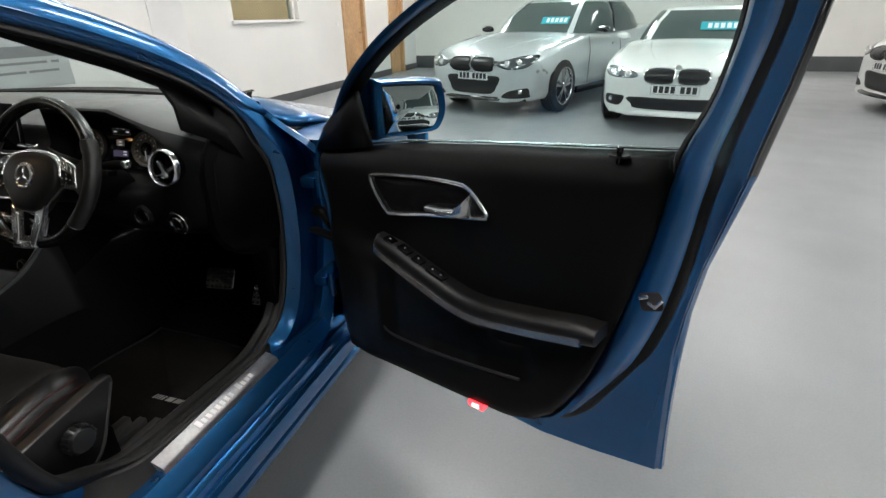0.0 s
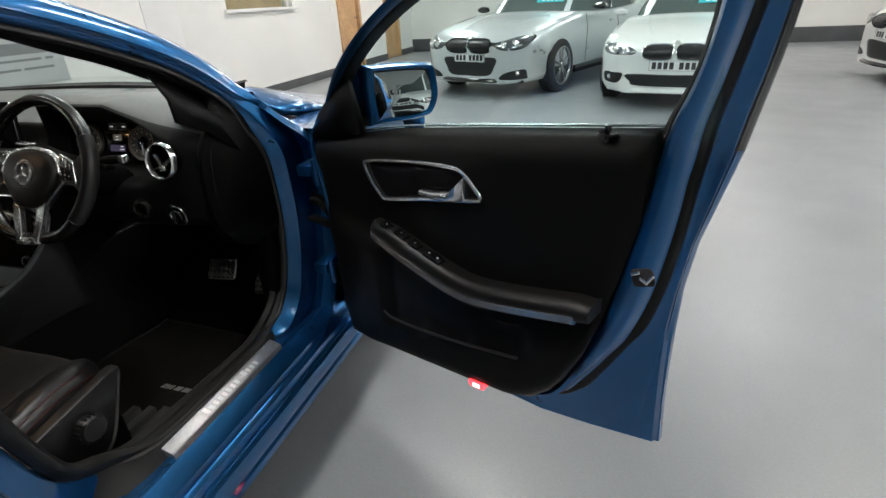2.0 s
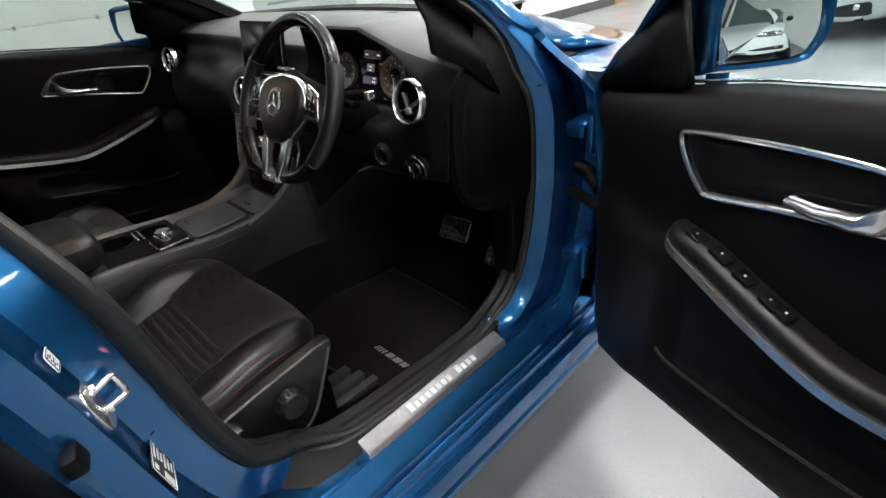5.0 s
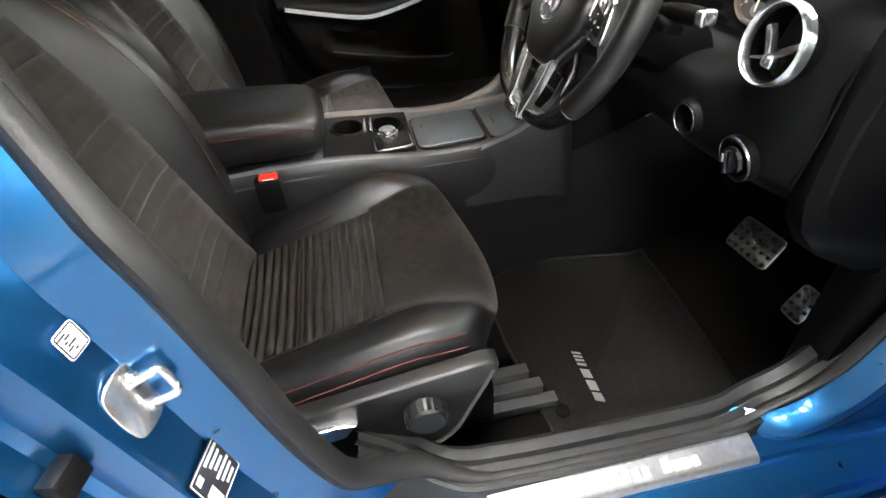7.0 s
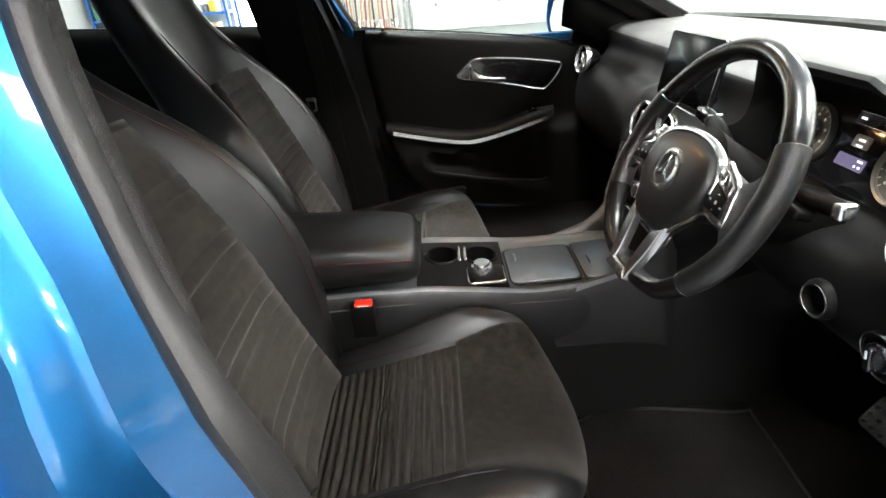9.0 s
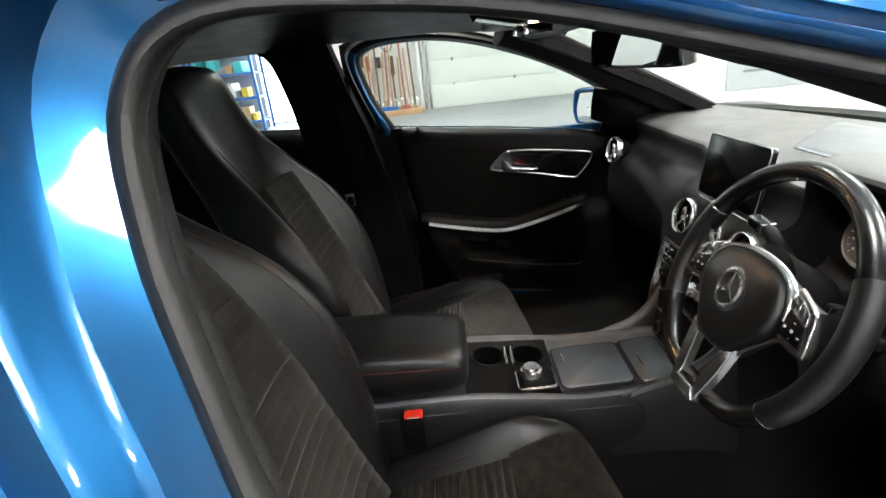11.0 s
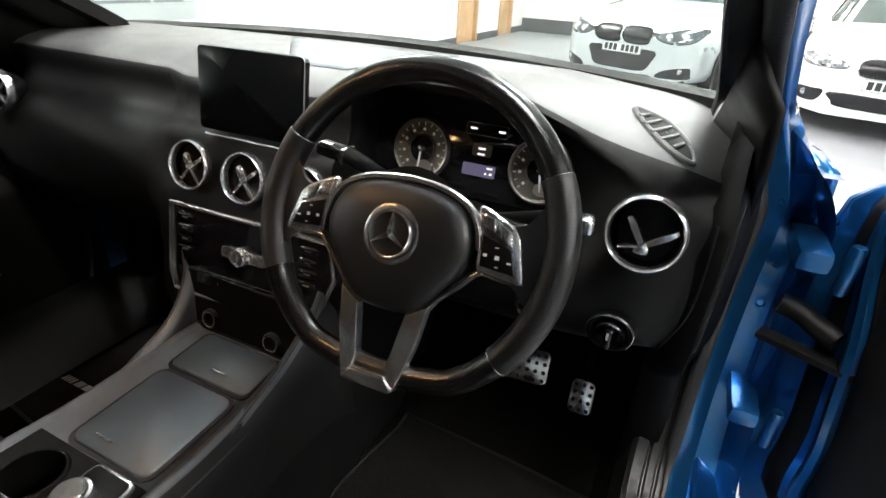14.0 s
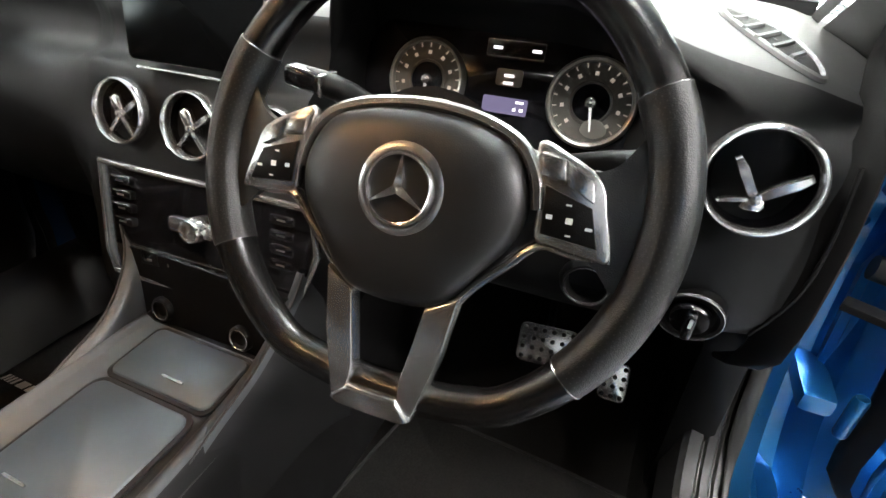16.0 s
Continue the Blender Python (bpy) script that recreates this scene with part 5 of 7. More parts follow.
def seat(cx, s, label):
    """A sports seat; s: +1 where its outer side is the car's right."""
    tuck = 0.48 if s > 0 else 0.9

    def X(x):
        return cx + s * (x if x > -0.14 else -0.14 + (x + 0.14) * tuck)

    def B(x):
        return cx + s * x
    sect = [(-0.285, 0.38), (-0.292, 0.50), (-0.285, 0.59), (-0.25, 0.628), (-0.19, 0.612), (-0.14, 0.553), (-0.05, 0.546), (0.05, 0.546), (0.13, 0.553), (0.17, 0.588), (0.225, 0.613), (0.268, 0.592), (0.285, 0.50), (0.278, 0.40)]
    rows = []

    def dip(y):
        return 0.21 * max(0.0, -1.30 - y)
    for y, drop, squeeze in ((-1.094, 0.10, 0.88), (-1.098, 0.055, 0.93), (-1.122, 0.020, 0.97), (-1.165, 0.002, 0.99), (-1.23, -0.004, 1.0), (-1.31, 0.0, 1.0), (-1.42, 0.006, 1.0), (-1.53, 0.012, 1.0), (-1.66, 0.018, 0.98)):
        bow = max(0.0, 1 - (-1.098 - y) / 0.25)
        drop += dip(y)
        flare = lerp(y, [-1.31, -1.23, -1.12], [-0.93, -0.35, 0.6])
        arch = 0.030 * math.exp(-((y + 1.31) / 0.10) ** 2) - 0.012
        rows.append([(X(x * squeeze), y - 0.095 * bow * (abs(x) / 0.29) ** 2.2, max(0.36, z - drop + (arch if x < -0.15 and z > 0.56 else 0.0) if z > 0.45 else z)) for x, z in flared(sect, flare)])
    v, f = loft(rows)
    n = len(sect)
    idx = []
    for k, face in enumerate(f):
        row, col = divmod(k, n)
        idx.append(1 if (k < n * (len(rows) - 1) and 4 <= col <= 8 and row <= 4) else 0)
    cushion = mesh_object("front_seat", v, f, [LEATHER, SUEDE], car, label, index=idx, sharp=80)
    sub = cushion.modifiers.new("smooth", "SUBSURF")
    sub.levels = sub.render_levels = 2
    # ribbed insert: rolls across the seat
    rings = []
    ys = np.linspace(-1.318, -1.62, 341)
    for y in ys:
        k = (y + 1.318) / -0.01776
        bump = 0.0150 * abs(math.sin(math.pi * k)) ** 0.6 - 0.006
        if abs(y + 1.4690) < 0.0028:
            bump = -0.006
        rings.append([(X(u), y, 0.5575 + 0.02 * (abs(u) / 0.15) ** 4 * 0.8 + (bump + 0.004) * (1 - (abs(u) / 0.152) ** 6) - 0.006 - 0.055 * (-1.31 - y) - dip(y)) for u in np.linspace(-0.152, 0.152, 17)])
    lofted("ribbed_insert", rings, SUEDE, cushion, "ribbed dark suede seat insert", close_ring=False, caps=False, sharp=35)
    for x, z in ((0.174, 0.585), (-0.183, 0.585)):
        tube("piping", [(X(x), y, z - 0.003 - d - dip(y)) for y, d in ((-1.22, 0.001), (-1.3, 0.0), (-1.45, 0.006), (-1.6, 0.013))], 0.0014, DARKSTITCH if x < 0 else LEATHER, cushion, "", 5, smooth_n=4)
    for px, pz in ((0.2625, 0.595), (0.2755, 0.581)):
        tube("piping", [(X(px - q), y, pz - d - dip(y)) for y, d, q in ((-1.205, 0.004, 0.010), (-1.24, 0.0, 0.004), (-1.3, 0.0, 0.0), (-1.45, 0.006, 0.0), (-1.6, 0.012, 0.002))], 0.0014, STITCH if s > 0 else DARKSTITCH, cushion, "red piping", 5, smooth_n=4)
    # backrest
    zc, yc = [0.44, 0.60, 0.72, 0.85, 0.97, 1.08, 1.18, 1.28, 1.345, 1.375], [-1.575, -1.645, -1.695, -1.745, -1.80, -1.862, -1.925, -1.952, -1.968, -1.985]
    if s < 0:
        lift = [smooth(z, 0.85, 1.2) for z in zc]
        zc, yc = [z + 0.025 * k for z, k in zip(zc, lift)], [y + 0.018 * k for y, k in zip(yc, lift)]
    hw = [0.235, 0.265, 0.282, 0.285, 0.262, 0.212, 0.176, 0.174, 0.164, 0.12]
    fw = [0.02, 0.07, 0.105, 0.11, 0.085, 0.035, 0.012, 0.006, 0.0, -0.02]
    rows = []
    for z, y, w, b in zip(zc, yc, hw, fw):
        lean = Vector((0, 0.90, 0.43))
        row = []
        for u, d in ((-0.93, -0.09), (-1.0, -0.02), (-1.0, 0.5 * b), (-0.93, 0.93 * b), (-0.83, 1.0 * b), (-0.70, 0.72 * b), (-0.56, 0.22 * b), (-0.3, 0.0), (0, 0.0), (0.3, 0.0), (0.56, 0.22 * b), (0.70, 0.72 * b), (0.83, 1.0 * b), (0.93, 0.93 * b), (1.0, 0.5 * b), (1.0, -0.02), (0.93, -0.09), (0.4, -0.115), (-0.4, -0.115)):
            p = Vector((B(u * w), y, z)) + lean * d
            row.append(tuple(p))
        rows.append(row)
    backrest = lofted("backrest", rows, LEATHER, cushion, "black leather backrest with a built-in headrest", subdiv=2, sharp=85)
    rings = []
    for z in np.linspace(0.50, 1.06, 130):
        k = (z - 0.56) / 0.027
        y = lerp(z, zc, yc)
        rings.append([(B(u * lerp(z, [0.56, 0.8, 1.06], [0.135, 0.15, 0.125])), y + 0.012 * 0.9 + 0.0028 * abs(math.sin(math.pi * k)) ** 0.8 + 0.012 * u ** 4, z + 0.005) for u in np.linspace(-1, 1, 11)])
    lofted("back_insert", rings, SUEDE, cushion, "dark suede backrest insert", close_ring=False, caps=False, thick=0.02, sharp=70)
    for u in (-0.74, 0.74):
        tube("piping", [tuple(Vector((B(u * w), y, z)) + Vector((0, 0.90, 0.43)) * (0.84 * b + 0.002)) for z, y, w, b in list(zip(zc, yc, hw, fw))[1:7]], 0.0013, DARKSTITCH, backrest, "", 5, smooth_n=4)
    # side valance with knob, levers and rail
    out = [(-1.170, 0.582), (-1.25, 0.578), (-1.40, 0.553), (-1.62, 0.510), (-1.63, 0.42), (-1.45, 0.395), (-1.32, 0.402), (-1.245, 0.425), (-1.20, 0.51)]
    side = frame_at((X(0.283), 0, 0), (0, 1, 0), (0, 0, 1)) if s > 0 else frame_at((X(0.283), 0, 0), (0, 1, 0), (0, 0, 1)) @ Matrix.Scale(-1, 4, (0, 0, 1))
    plate("seat_valance", curve(out, 4, True), 0.026, VALANCE, cushion, side, "black plastic seat side trim", 0.006)
    tube("valance_edge", [side @ Vector(q) for q in ((-1.60, 0.425, 0.027), (-1.45, 0.399, 0.028), (-1.32, 0.406, 0.028), (-1.25, 0.430, 0.028), (-1.205, 0.51, 0.026), (-1.178, 0.57, 0.025))], 0.0035, GREYTRIM, cushion, "", 6, smooth_n=4)
    m = side @ Matrix.Translation((-1.283, 0.507, 0.024))
    kn = lathe("adjuster_knob", [(0.001, 0.026), (0.025, 0.026), (0.029, 0.022), (0.031, 0.0)], VALANCE, cushion, m, "round black adjuster knob", 24)
    for k in range(18):
        a = 2 * math.pi * k / 18
        block("knob_ridge", m @ pose(0.0305 * math.cos(a), 0.0305 * math.sin(a), 0.011, 0, 0, math.degrees(a)), (0.004, 0.005, 0.021), VALANCE, kn)
    plate("recline_lever", [(-1.60, 0.480), (-1.40, 0.503), (-1.382, 0.527), (-1.41, 0.531), (-1.60, 0.508)], 0.016, SATIN, cushion, side @ Matrix.Translation((0, 0, 0.026)), "silver grey lever", 0.004)
    for k in range(3):
        box("seat_rail", (X(0.20) - 0.012 - 0.03 * k * s, -1.62, 0.275 + 0.012 * k), (X(0.20) + 0.012 - 0.03 * k * s, -1.02 - 0.02 * k, 0.30 + 0.012 * k), GREYTRIM, cushion, "", 0.003)
    box("seat_base", (min(X(-0.22), X(0.22)), -1.6, 0.29), (max(X(-0.22), X(0.22)), -1.15, 0.40), PLASTIC, cushion, "", 0.01)
    return cushion


seat(0.375, 1, "black leather and suede driver's sports seat with red piping")
seat(-0.375, -1, "black leather and suede passenger sports seat with red piping").location += Vector((0, -0.07, -0.035))
for x, y, z in ((0.202, -1.504, 0.655), (-0.15, -1.50, 0.655)):
    b = block("belt_buckle", (x, y, z - 0.03), (0.028, 0.05, 0.075), PLASTIC, car, "black belt buckle with a red button", 0.006)
    block("release_button", (x, y + 0.004, z + 0.008), (0.020, 0.036, 0.012), RED, b, "red release button", 0.003)
    bars(b, [(0.0, 0.0, 0.022, 0.0025)], frame_at((x + 0.0101, y + 0.004, z + 0.009), (0, 1, 0), (0, 0, 1)), PALE, 0.0004)

# rear bench
lofted("rear_bench", [[(x, y, z) for x in np.linspace(-0.64, 0.64, 9)] for y, z in ((-2.02, 0.35), (-2.03, 0.52), (-2.08, 0.56), (-2.4, 0.53), (-2.52, 0.60), (-2.62, 0.85), (-2.68, 1.02), (-2.74, 1.05), (-2.8, 1.0), (-2.85, 0.4))], LEATHER, car, "black leather rear bench", close_ring=False, caps=False, subdiv=1)

# ---- doors ----
LAMPCORE = material("lamp_bulb", (1, 0.7, 0.7), 0.4, emit=(1.0, 0.55, 0.5), power=9.0)
SKIN = [(-0.06, 0.94), (0.34, 0.99), (0.77, 1.04), (1.033, 1.055), (1.016, 0.96), (0.997, 0.885), (0.986, 0.79), (0.984, 0.70), (0.986, 0.60), (0.995, 0.413), (0.85, 0.373), (0.72, 0.343), (0.45, 0.323), (0.28, 0.303), (-0.03, 0.27), (-0.10, 0.5), (-0.11, 0.73)]
SHELL = [(-0.092, 0.985), (-0.110, 0.997), (-0.122, 1.0), (-0.132, 0.985), (-0.150, 0.90)]
# the door's edge, all round: inner edge, start and end of the rubber, outer edge
EDGE = [
    ((0.06, 1.02), None, None, (0.02, 1.035)), ((0.19, 1.135), None, None, (0.17, 1.165)), ((0.33, 1.222), None, None, (0.32, 1.255)), ((0.47, 1.287), None, None, (0.46, 1.32)),
    ((0.63, 1.343), None, None, (0.62, 1.377)), ((0.78, 1.374), None, None, (0.80, 1.415)), ((0.93, 1.378), None, None, (0.97, 1.43)), ((1.015, 1.352), None, None, (1.085, 1.385)),
    ((1.026, 1.304), (1.054, 1.303), (1.062, 1.303), (1.091, 1.302)), ((1.0, 1.198), (1.027, 1.2), (1.037, 1.2), (1.072, 1.2)), ((0.957, 1.099), (0.996, 1.10), (1.009, 1.10), (1.049, 1.10)),
    ((0.936, 1.01), (0.982, 1.02), (0.996, 1.017), (1.031, 1.02)), ((0.925, 0.963), (0.978, 0.97), (0.991, 0.967), (1.018, 0.965)), ((0.910, 0.88), (0.967, 0.882), (0.983, 0.885), (0.999, 0.885)),
    ((0.891, 0.791), (0.950, 0.79), (0.967, 0.787), (0.988, 0.79)), ((0.868, 0.70), (0.918, 0.69), (0.944, 0.70), (0.986, 0.70)), ((0.847, 0.639), (0.89, 0.636), (0.915, 0.645), (0.987, 0.61)),
    ((0.802, 0.53), (0.835, 0.545), (0.866, 0.552), (0.990, 0.51)), ((0.765, 0.483), (0.79, 0.485), (0.820, 0.480), (0.997, 0.411)), ((0.70, 0.456), (0.715, 0.448), (0.735, 0.436), (0.87, 0.377)),
    ((0.59, 0.44), (0.595, 0.43), (0.60, 0.415), (0.70, 0.340)), ((0.45, 0.42), (0.45, 0.41), (0.45, 0.395), (0.45, 0.322)), ((0.28, 0.40), (0.28, 0.39), (0.28, 0.375), (0.28, 0.303)), ((0.085, 0.372), (0.06, 0.365), (0.015, 0.34), (-0.03, 0.27)),
    ((0.060, 0.56), (0.036, 0.555), (-0.012, 0.54), (-0.10, 0.5)), ((0.037, 0.75), (0.012, 0.75), (-0.030, 0.745), (-0.11, 0.73)), ((0.0, 0.95), (-0.016, 0.948), (-0.038, 0.946), (-0.075, 0.94)),
]
BELT = [(-0.05, 0.955), (0, 0.963), (0.34, 1.03), (0.6, 1.062), (0.77, 1.08), (0.95, 1.10)]


def belt(s):
    return lerp(s, [p[0] for p in BELT], [p[1] for p in BELT])


ARMPAD = material("door_armrest_leather", (0.0062, 0.0058, 0.0056), 0.38, spec=0.3, bump=0.14, bump_size=700, cells=True, stain=0.2, stain_size=12)


def door(P, parent, name, label, open_door):
    """A front door. P(s, n, z): the place s metres behind the hinge edge, n inwards of the trim's plane, at height z."""
    rings = [[P(0.46 + (s - 0.46) * k, n, 0.70 + (z - 0.70) * k) for s, z in SKIN] for n, k in SHELL]
    shell = lofted(name, rings, BLUE, parent, label, close_ring=True, caps=True, sharp=60)
    # inner trim: a relief over a grid between belt and foot
    rear = lambda z: lerp(z, [0.44, 0.478, 0.56, 0.69, 0.83, 0.96, 1.10], [0.59, 0.745, 0.828, 0.878, 0.908, 0.937, 0.953])
    front = lambda z: lerp(z, [0.36, 0.47, 0.60, 0.76, 0.89, 0.963], [0.10, 0.064, 0.057, 0.037, 0.030, -0.012])
    foot = lambda s: lerp(s, [-0.05, 0.03, 0.28, 0.59, 0.70, 0.745, 0.80, 0.86, 0.955], [0.42, 0.36, 0.40, 0.44, 0.456, 0.478, 0.53, 0.64, 1.0])
    rows = []
    for a in np.linspace(0, 1, 46):
        row = []
        for b in np.linspace(0, 1, 34):
            s = -0.05 + a * 1.003
            z1, z0 = belt(s), min(foot(s), belt(s) - 0.02)
            z = z1 - b * (z1 - z0)
            s2 = min(max(s, front(z)), rear(z))
            up = (z1 - z)
            n = -0.03 + 0.035 * min(1.0, up / 0.05) ** 0.5
            n += 0.012 * math.exp(-((z - 0.90) / 0.10) ** 2) * math.exp(-((s - 0.45) / 0.4) ** 2)
            line = lerp(s, [0.0, 0.27, 0.36, 0.47, 0.56, 0.7, 0.87], [0.80, 0.765, 0.735, 0.70, 0.675, 0.69, 0.72])
            if z < line:
                n += 0.030 * min(1.0, (line - z) / 0.05) * math.exp(-max(0.0, 0.2 - s) * 6)
                if 0.30 < s < 0.74 and z < line - 0.03 and z > lerp(s, [0.3, 0.74], [0.50, 0.61]):
                    n -= 0.022
            edge = min(s2 - front(z), rear(z) - s2, z - z0)
            n -= 0.02 * (1 - min(1.0, max(0.0, edge) / 0.03)) ** 2
            row.append(P(s2, n, z))
        rows.append(row)
    trim = lofted("door_trim", rows, SOFT, shell, "black door trim panel", close_ring=False, caps=False, thick=0.008, sharp=55)
    # armrest with silver strip
    A = [(0.285, 0.775), (0.37, 0.748), (0.46, 0.722), (0.55, 0.702), (0.62, 0.700), (0.74, 0.722), (0.86, 0.750), (0.885, 0.757)]
    path = curve(A, 5)
    rings, strip = [], []
    for s, z in path:
        w = 0.055 * min(1.0, (s - 0.265) / 0.04) ** 0.5
        h = lerp(s, [0.28, 0.36, 0.5, 0.62, 0.85, 0.885], [0.03, 0.048, 0.045, 0.042, 0.04, 0.03])
        rings.append([P(s, n, z + dz) for n, dz in ((0.0, 0.0), (w * 0.8, -0.004), (w, 0.006), (w + 0.003, h * 0.55), (w - 0.008, h * 0.95), (w * 0.6, h), (0.0, h * 0.95))])
        if s < 0.862:
            strip.append([P(s, n, z + dz) for n, dz in ((w * 0.5, -0.006), (w + 0.002, -0.004), (w + 0.0085, 0.002), (w + 0.0055, 0.015), (w * 0.6, 0.004))])
    lofted("door_armrest", rings, ARMPAD, shell, "black leather door armrest", sharp=70)
    lofted("armrest_strip", strip, STEEL if open_door else SATIN, shell, "satin silver armrest strip", sharp=60)
    tube("pocket_lip", [P(s, 0.045, z) for s, z in ((0.30, 0.548), (0.34, 0.538), (0.5, 0.555), (0.66, 0.585), (0.73, 0.60))], 0.0032, RUBBER, shell, "", 6, smooth_n=4)
    # handle recess, chrome bezel and lever
    bez = [(0.262, 0.942), (0.285, 0.955), (0.42, 0.974), (0.535, 0.982), (0.575, 0.974), (0.612, 0.940), (0.618, 0.928), (0.60, 0.920), (0.45, 0.893), (0.335, 0.868), (0.312, 0.872), (0.28, 0.905)]
    loop = curve(bez, 4, True)
    lofted("handle_bezel", sweep([P(s, 0.0205, z) for s, z in loop], circle(0.004, 8), tuple(Vector(P(0, 1, 0)) - Vector(P(0, 0, 0))), True), CHROME, shell, "chrome handle surround", close_path=True)
    mid = np.array(bez).mean(0)
    lofted("handle_recess", [[P(mid[0] + (s - mid[0]) * k, n, mid[1] + (z - mid[1]) * k) for s, z in loop] for k, n in ((1.0, 0.016), (0.97, 0.0165), (0.9, 0.017), (0.5, 0.0175))], GLOSS, shell, "gloss black handle recess", close_ring=True, caps=True)
    lofted("door_handle", [[P(s, n0 + n, z + dz) for n, dz in ((-0.004, -h), (0.009, -h * 0.8), (0.012, 0.0), (0.009, h * 0.8), (-0.004, h))] for s, z, h, n0 in ((0.455, 0.912, 0.006, 0.022), (0.50, 0.916, 0.008, 0.032), (0.545, 0.922, 0.011, 0.034), (0.565, 0.932, 0.019, 0.030), (0.578, 0.942, 0.028, 0.022))], CHROME, shell, "chrome door pull", sharp=70)
    # window switches
    for s, w in (((0.335, 0.03), (0.385, 0.036), (0.43, 0.03), (0.475, 0.026), (0.50, 0.026)) if open_door else ((0.36, 0.03),)):
        z = lerp(s, [p[0] for p in A], [p[1] for p in A]) + lerp(s, [0.28, 0.36, 0.5, 0.62], [0.03, 0.048, 0.045, 0.042])
        c, e, g = (Vector(P(s, 0.032, z)), Vector(P(s + 1, 0.032, z - 0.3)) - Vector(P(s, 0.032, z)), Vector(P(0, 1, 0)) - Vector(P(0, 0, 0)))
        block("window_switch", frame_at(c, e, g), (w, 0.024, 0.010), GLOSS, shell, "", 0.003)
        block("switch_mark", frame_at(c + Vector((0, 0, 0.0055)), e, g), (0.003, 0.003, 0.0015), PALE, shell)
    # lock pin
    c = Vector(P(0.862, -0.008, belt(0.862) - 0.012))
    cup = lathe("lock_pin_cup", [(0.004, 0.0), (0.012, 0.001), (0.016, 0.004), (0.018, 0.0)], PLASTIC, shell, Matrix.Translation(c + Vector((0, 0, 0.005))), "", 16)
    lathe("lock_pin", [(0.001, 0.018), (0.005, 0.017), (0.006, 0.012), (0.0045, 0.006), (0.004, -0.01)], GLOSS, shell, Matrix.Translation(c + Vector((0, 0, 0.004))), "black lock pin", 12)
    # foot lamp
    if open_door:
        lofted("door_lamp", [[P(s, n, z) for n, z in ((0.012, 0.440 + (s - 0.55) * 0.12), (0.034, 0.436 + (s - 0.55) * 0.12), (0.036, 0.452 + (s - 0.55) * 0.12), (0.02, 0.462 + (s - 0.55) * 0.12))] for s in (0.585, 0.59, 0.622, 0.628)], REDLAMP, shell, "lit red door lamp", sharp=70)
        lofted("lamp_core", [[P(s, n, z) for n, z in ((0.030, 0.4405 + (s - 0.55) * 0.12), (0.0365, 0.4395 + (s - 0.55) * 0.12), (0.038, 0.448 + (s - 0.55) * 0.12), (0.030, 0.452 + (s - 0.55) * 0.12))] for s in (0.598, 0.602, 0.613, 0.616)], LAMPCORE, shell, "", sharp=70)
    # edge of the door and its window frame: painted flange, rubber weatherstrip, outer flange
    lean = lambda z: max(0.0, z - 1.06) * 0.42
    mix = lambda p, q, k: (p[0] + (q[0] - p[0]) * k, p[1] + (q[1] - p[1]) * k)
    full = [(a, b or mix(a, d, 0.44), c or mix(a, d, 0.6), d) for a, b, c, d in EDGE]
    lines = [curve([e[k] for e in full], 4, True) for k in range(3)]
    m = len(full)
    lines.append(np.array([mix(full[i][3], full[(i + 1) % m][3], j / 4) for i in range(m) for j in range(4)]))
    steps = ((0, -0.35, -0.060), (0, -0.30, -0.034), (0, -0.06, -0.026), (0, 0.0, -0.034), (0, 0.05, -0.020), (0, 0.30, -0.012), (0, 0.75, -0.013), (0, 0.95, -0.022), (0, 1.0, -0.040), (1, 0.25, -0.046), (1, 0.7, -0.052), (1, 1.0, -0.080),
             (2, 0.02, -0.086), (2, 0.25, -0.090), (2, 0.55, -0.090), (2, 0.74, -0.091), (2, 0.78, -0.098), (2, 0.85, -0.098), (2, 0.89, -0.104), (2, 1.0, -0.108), (2, 1.0, -0.124))
    rings, index = [], []
    for i in range(len(lines[0])):
        row = []
        for k, u, d in steps:
            s, z = mix(lines[k][i], lines[k + 1][i], u)
            row.append(P(s, lean(z) + d, z))
        rings.append(row)
        above = lines[3][i][1] > 1.075
        for j in range(len(steps) - 1):
            index.append((3 if above and 4 <= j < 8 and 7 * 4 <= i < 12 * 4 else 0) if not open_door else 1 if j < 3 or 9 <= j < 11 else 2 if above and j >= 16 else 0)
    v, f = loft(rings, False, False, True)
    mesh_object("door_edge", v, f, [BLUE if open_door else PLASTIC, SOFT, GLOSS, BLUE], shell, "blue door edge and window frame with black rubber strips", index=index, sharp=50)
    ci = curve([e[0] for e in EDGE[:12]], 4)
    lofted("belt_seal", sweep([P(s, -0.034, belt(s) + 0.004) for s in np.linspace(0.05, 0.95, 16)], circle(0.0025, 6, 0.003), (0, 0, 1)), SATIN, shell, "window belt strip")
    lofted("sail_panel", [[P(0.0, -0.036, 0.965), P(0.015, -0.036, 1.0), P(0.045, -0.034, 1.035)], [P(0.12, -0.028, 0.985), P(0.13, -0.026, 1.05), P(0.14, -0.022, 1.105)], [P(0.225, -0.028, 1.006), P(0.21, -0.022, 1.08), P(0.20, -0.014, 1.145)]], PLASTIC, shell, "black mirror sail panel", close_ring=False, caps=False, thick=0.02)
    glass_rings = []
    for o in ci:
        s = min(max(o[0], 0.19), 1.03)
        glass_rings.append([P(s, lean(o[1]) - 0.026, o[1]), P(s, lean(belt(s)) - 0.03, belt(s) - 0.01)])
    g = lofted("window_glass", glass_rings[3:], DOORGLASS if open_door else GLASS, shell, "clear door glass", close_ring=False, caps=False)
    g.visible_shadow = False
    # mirror
    hous = []
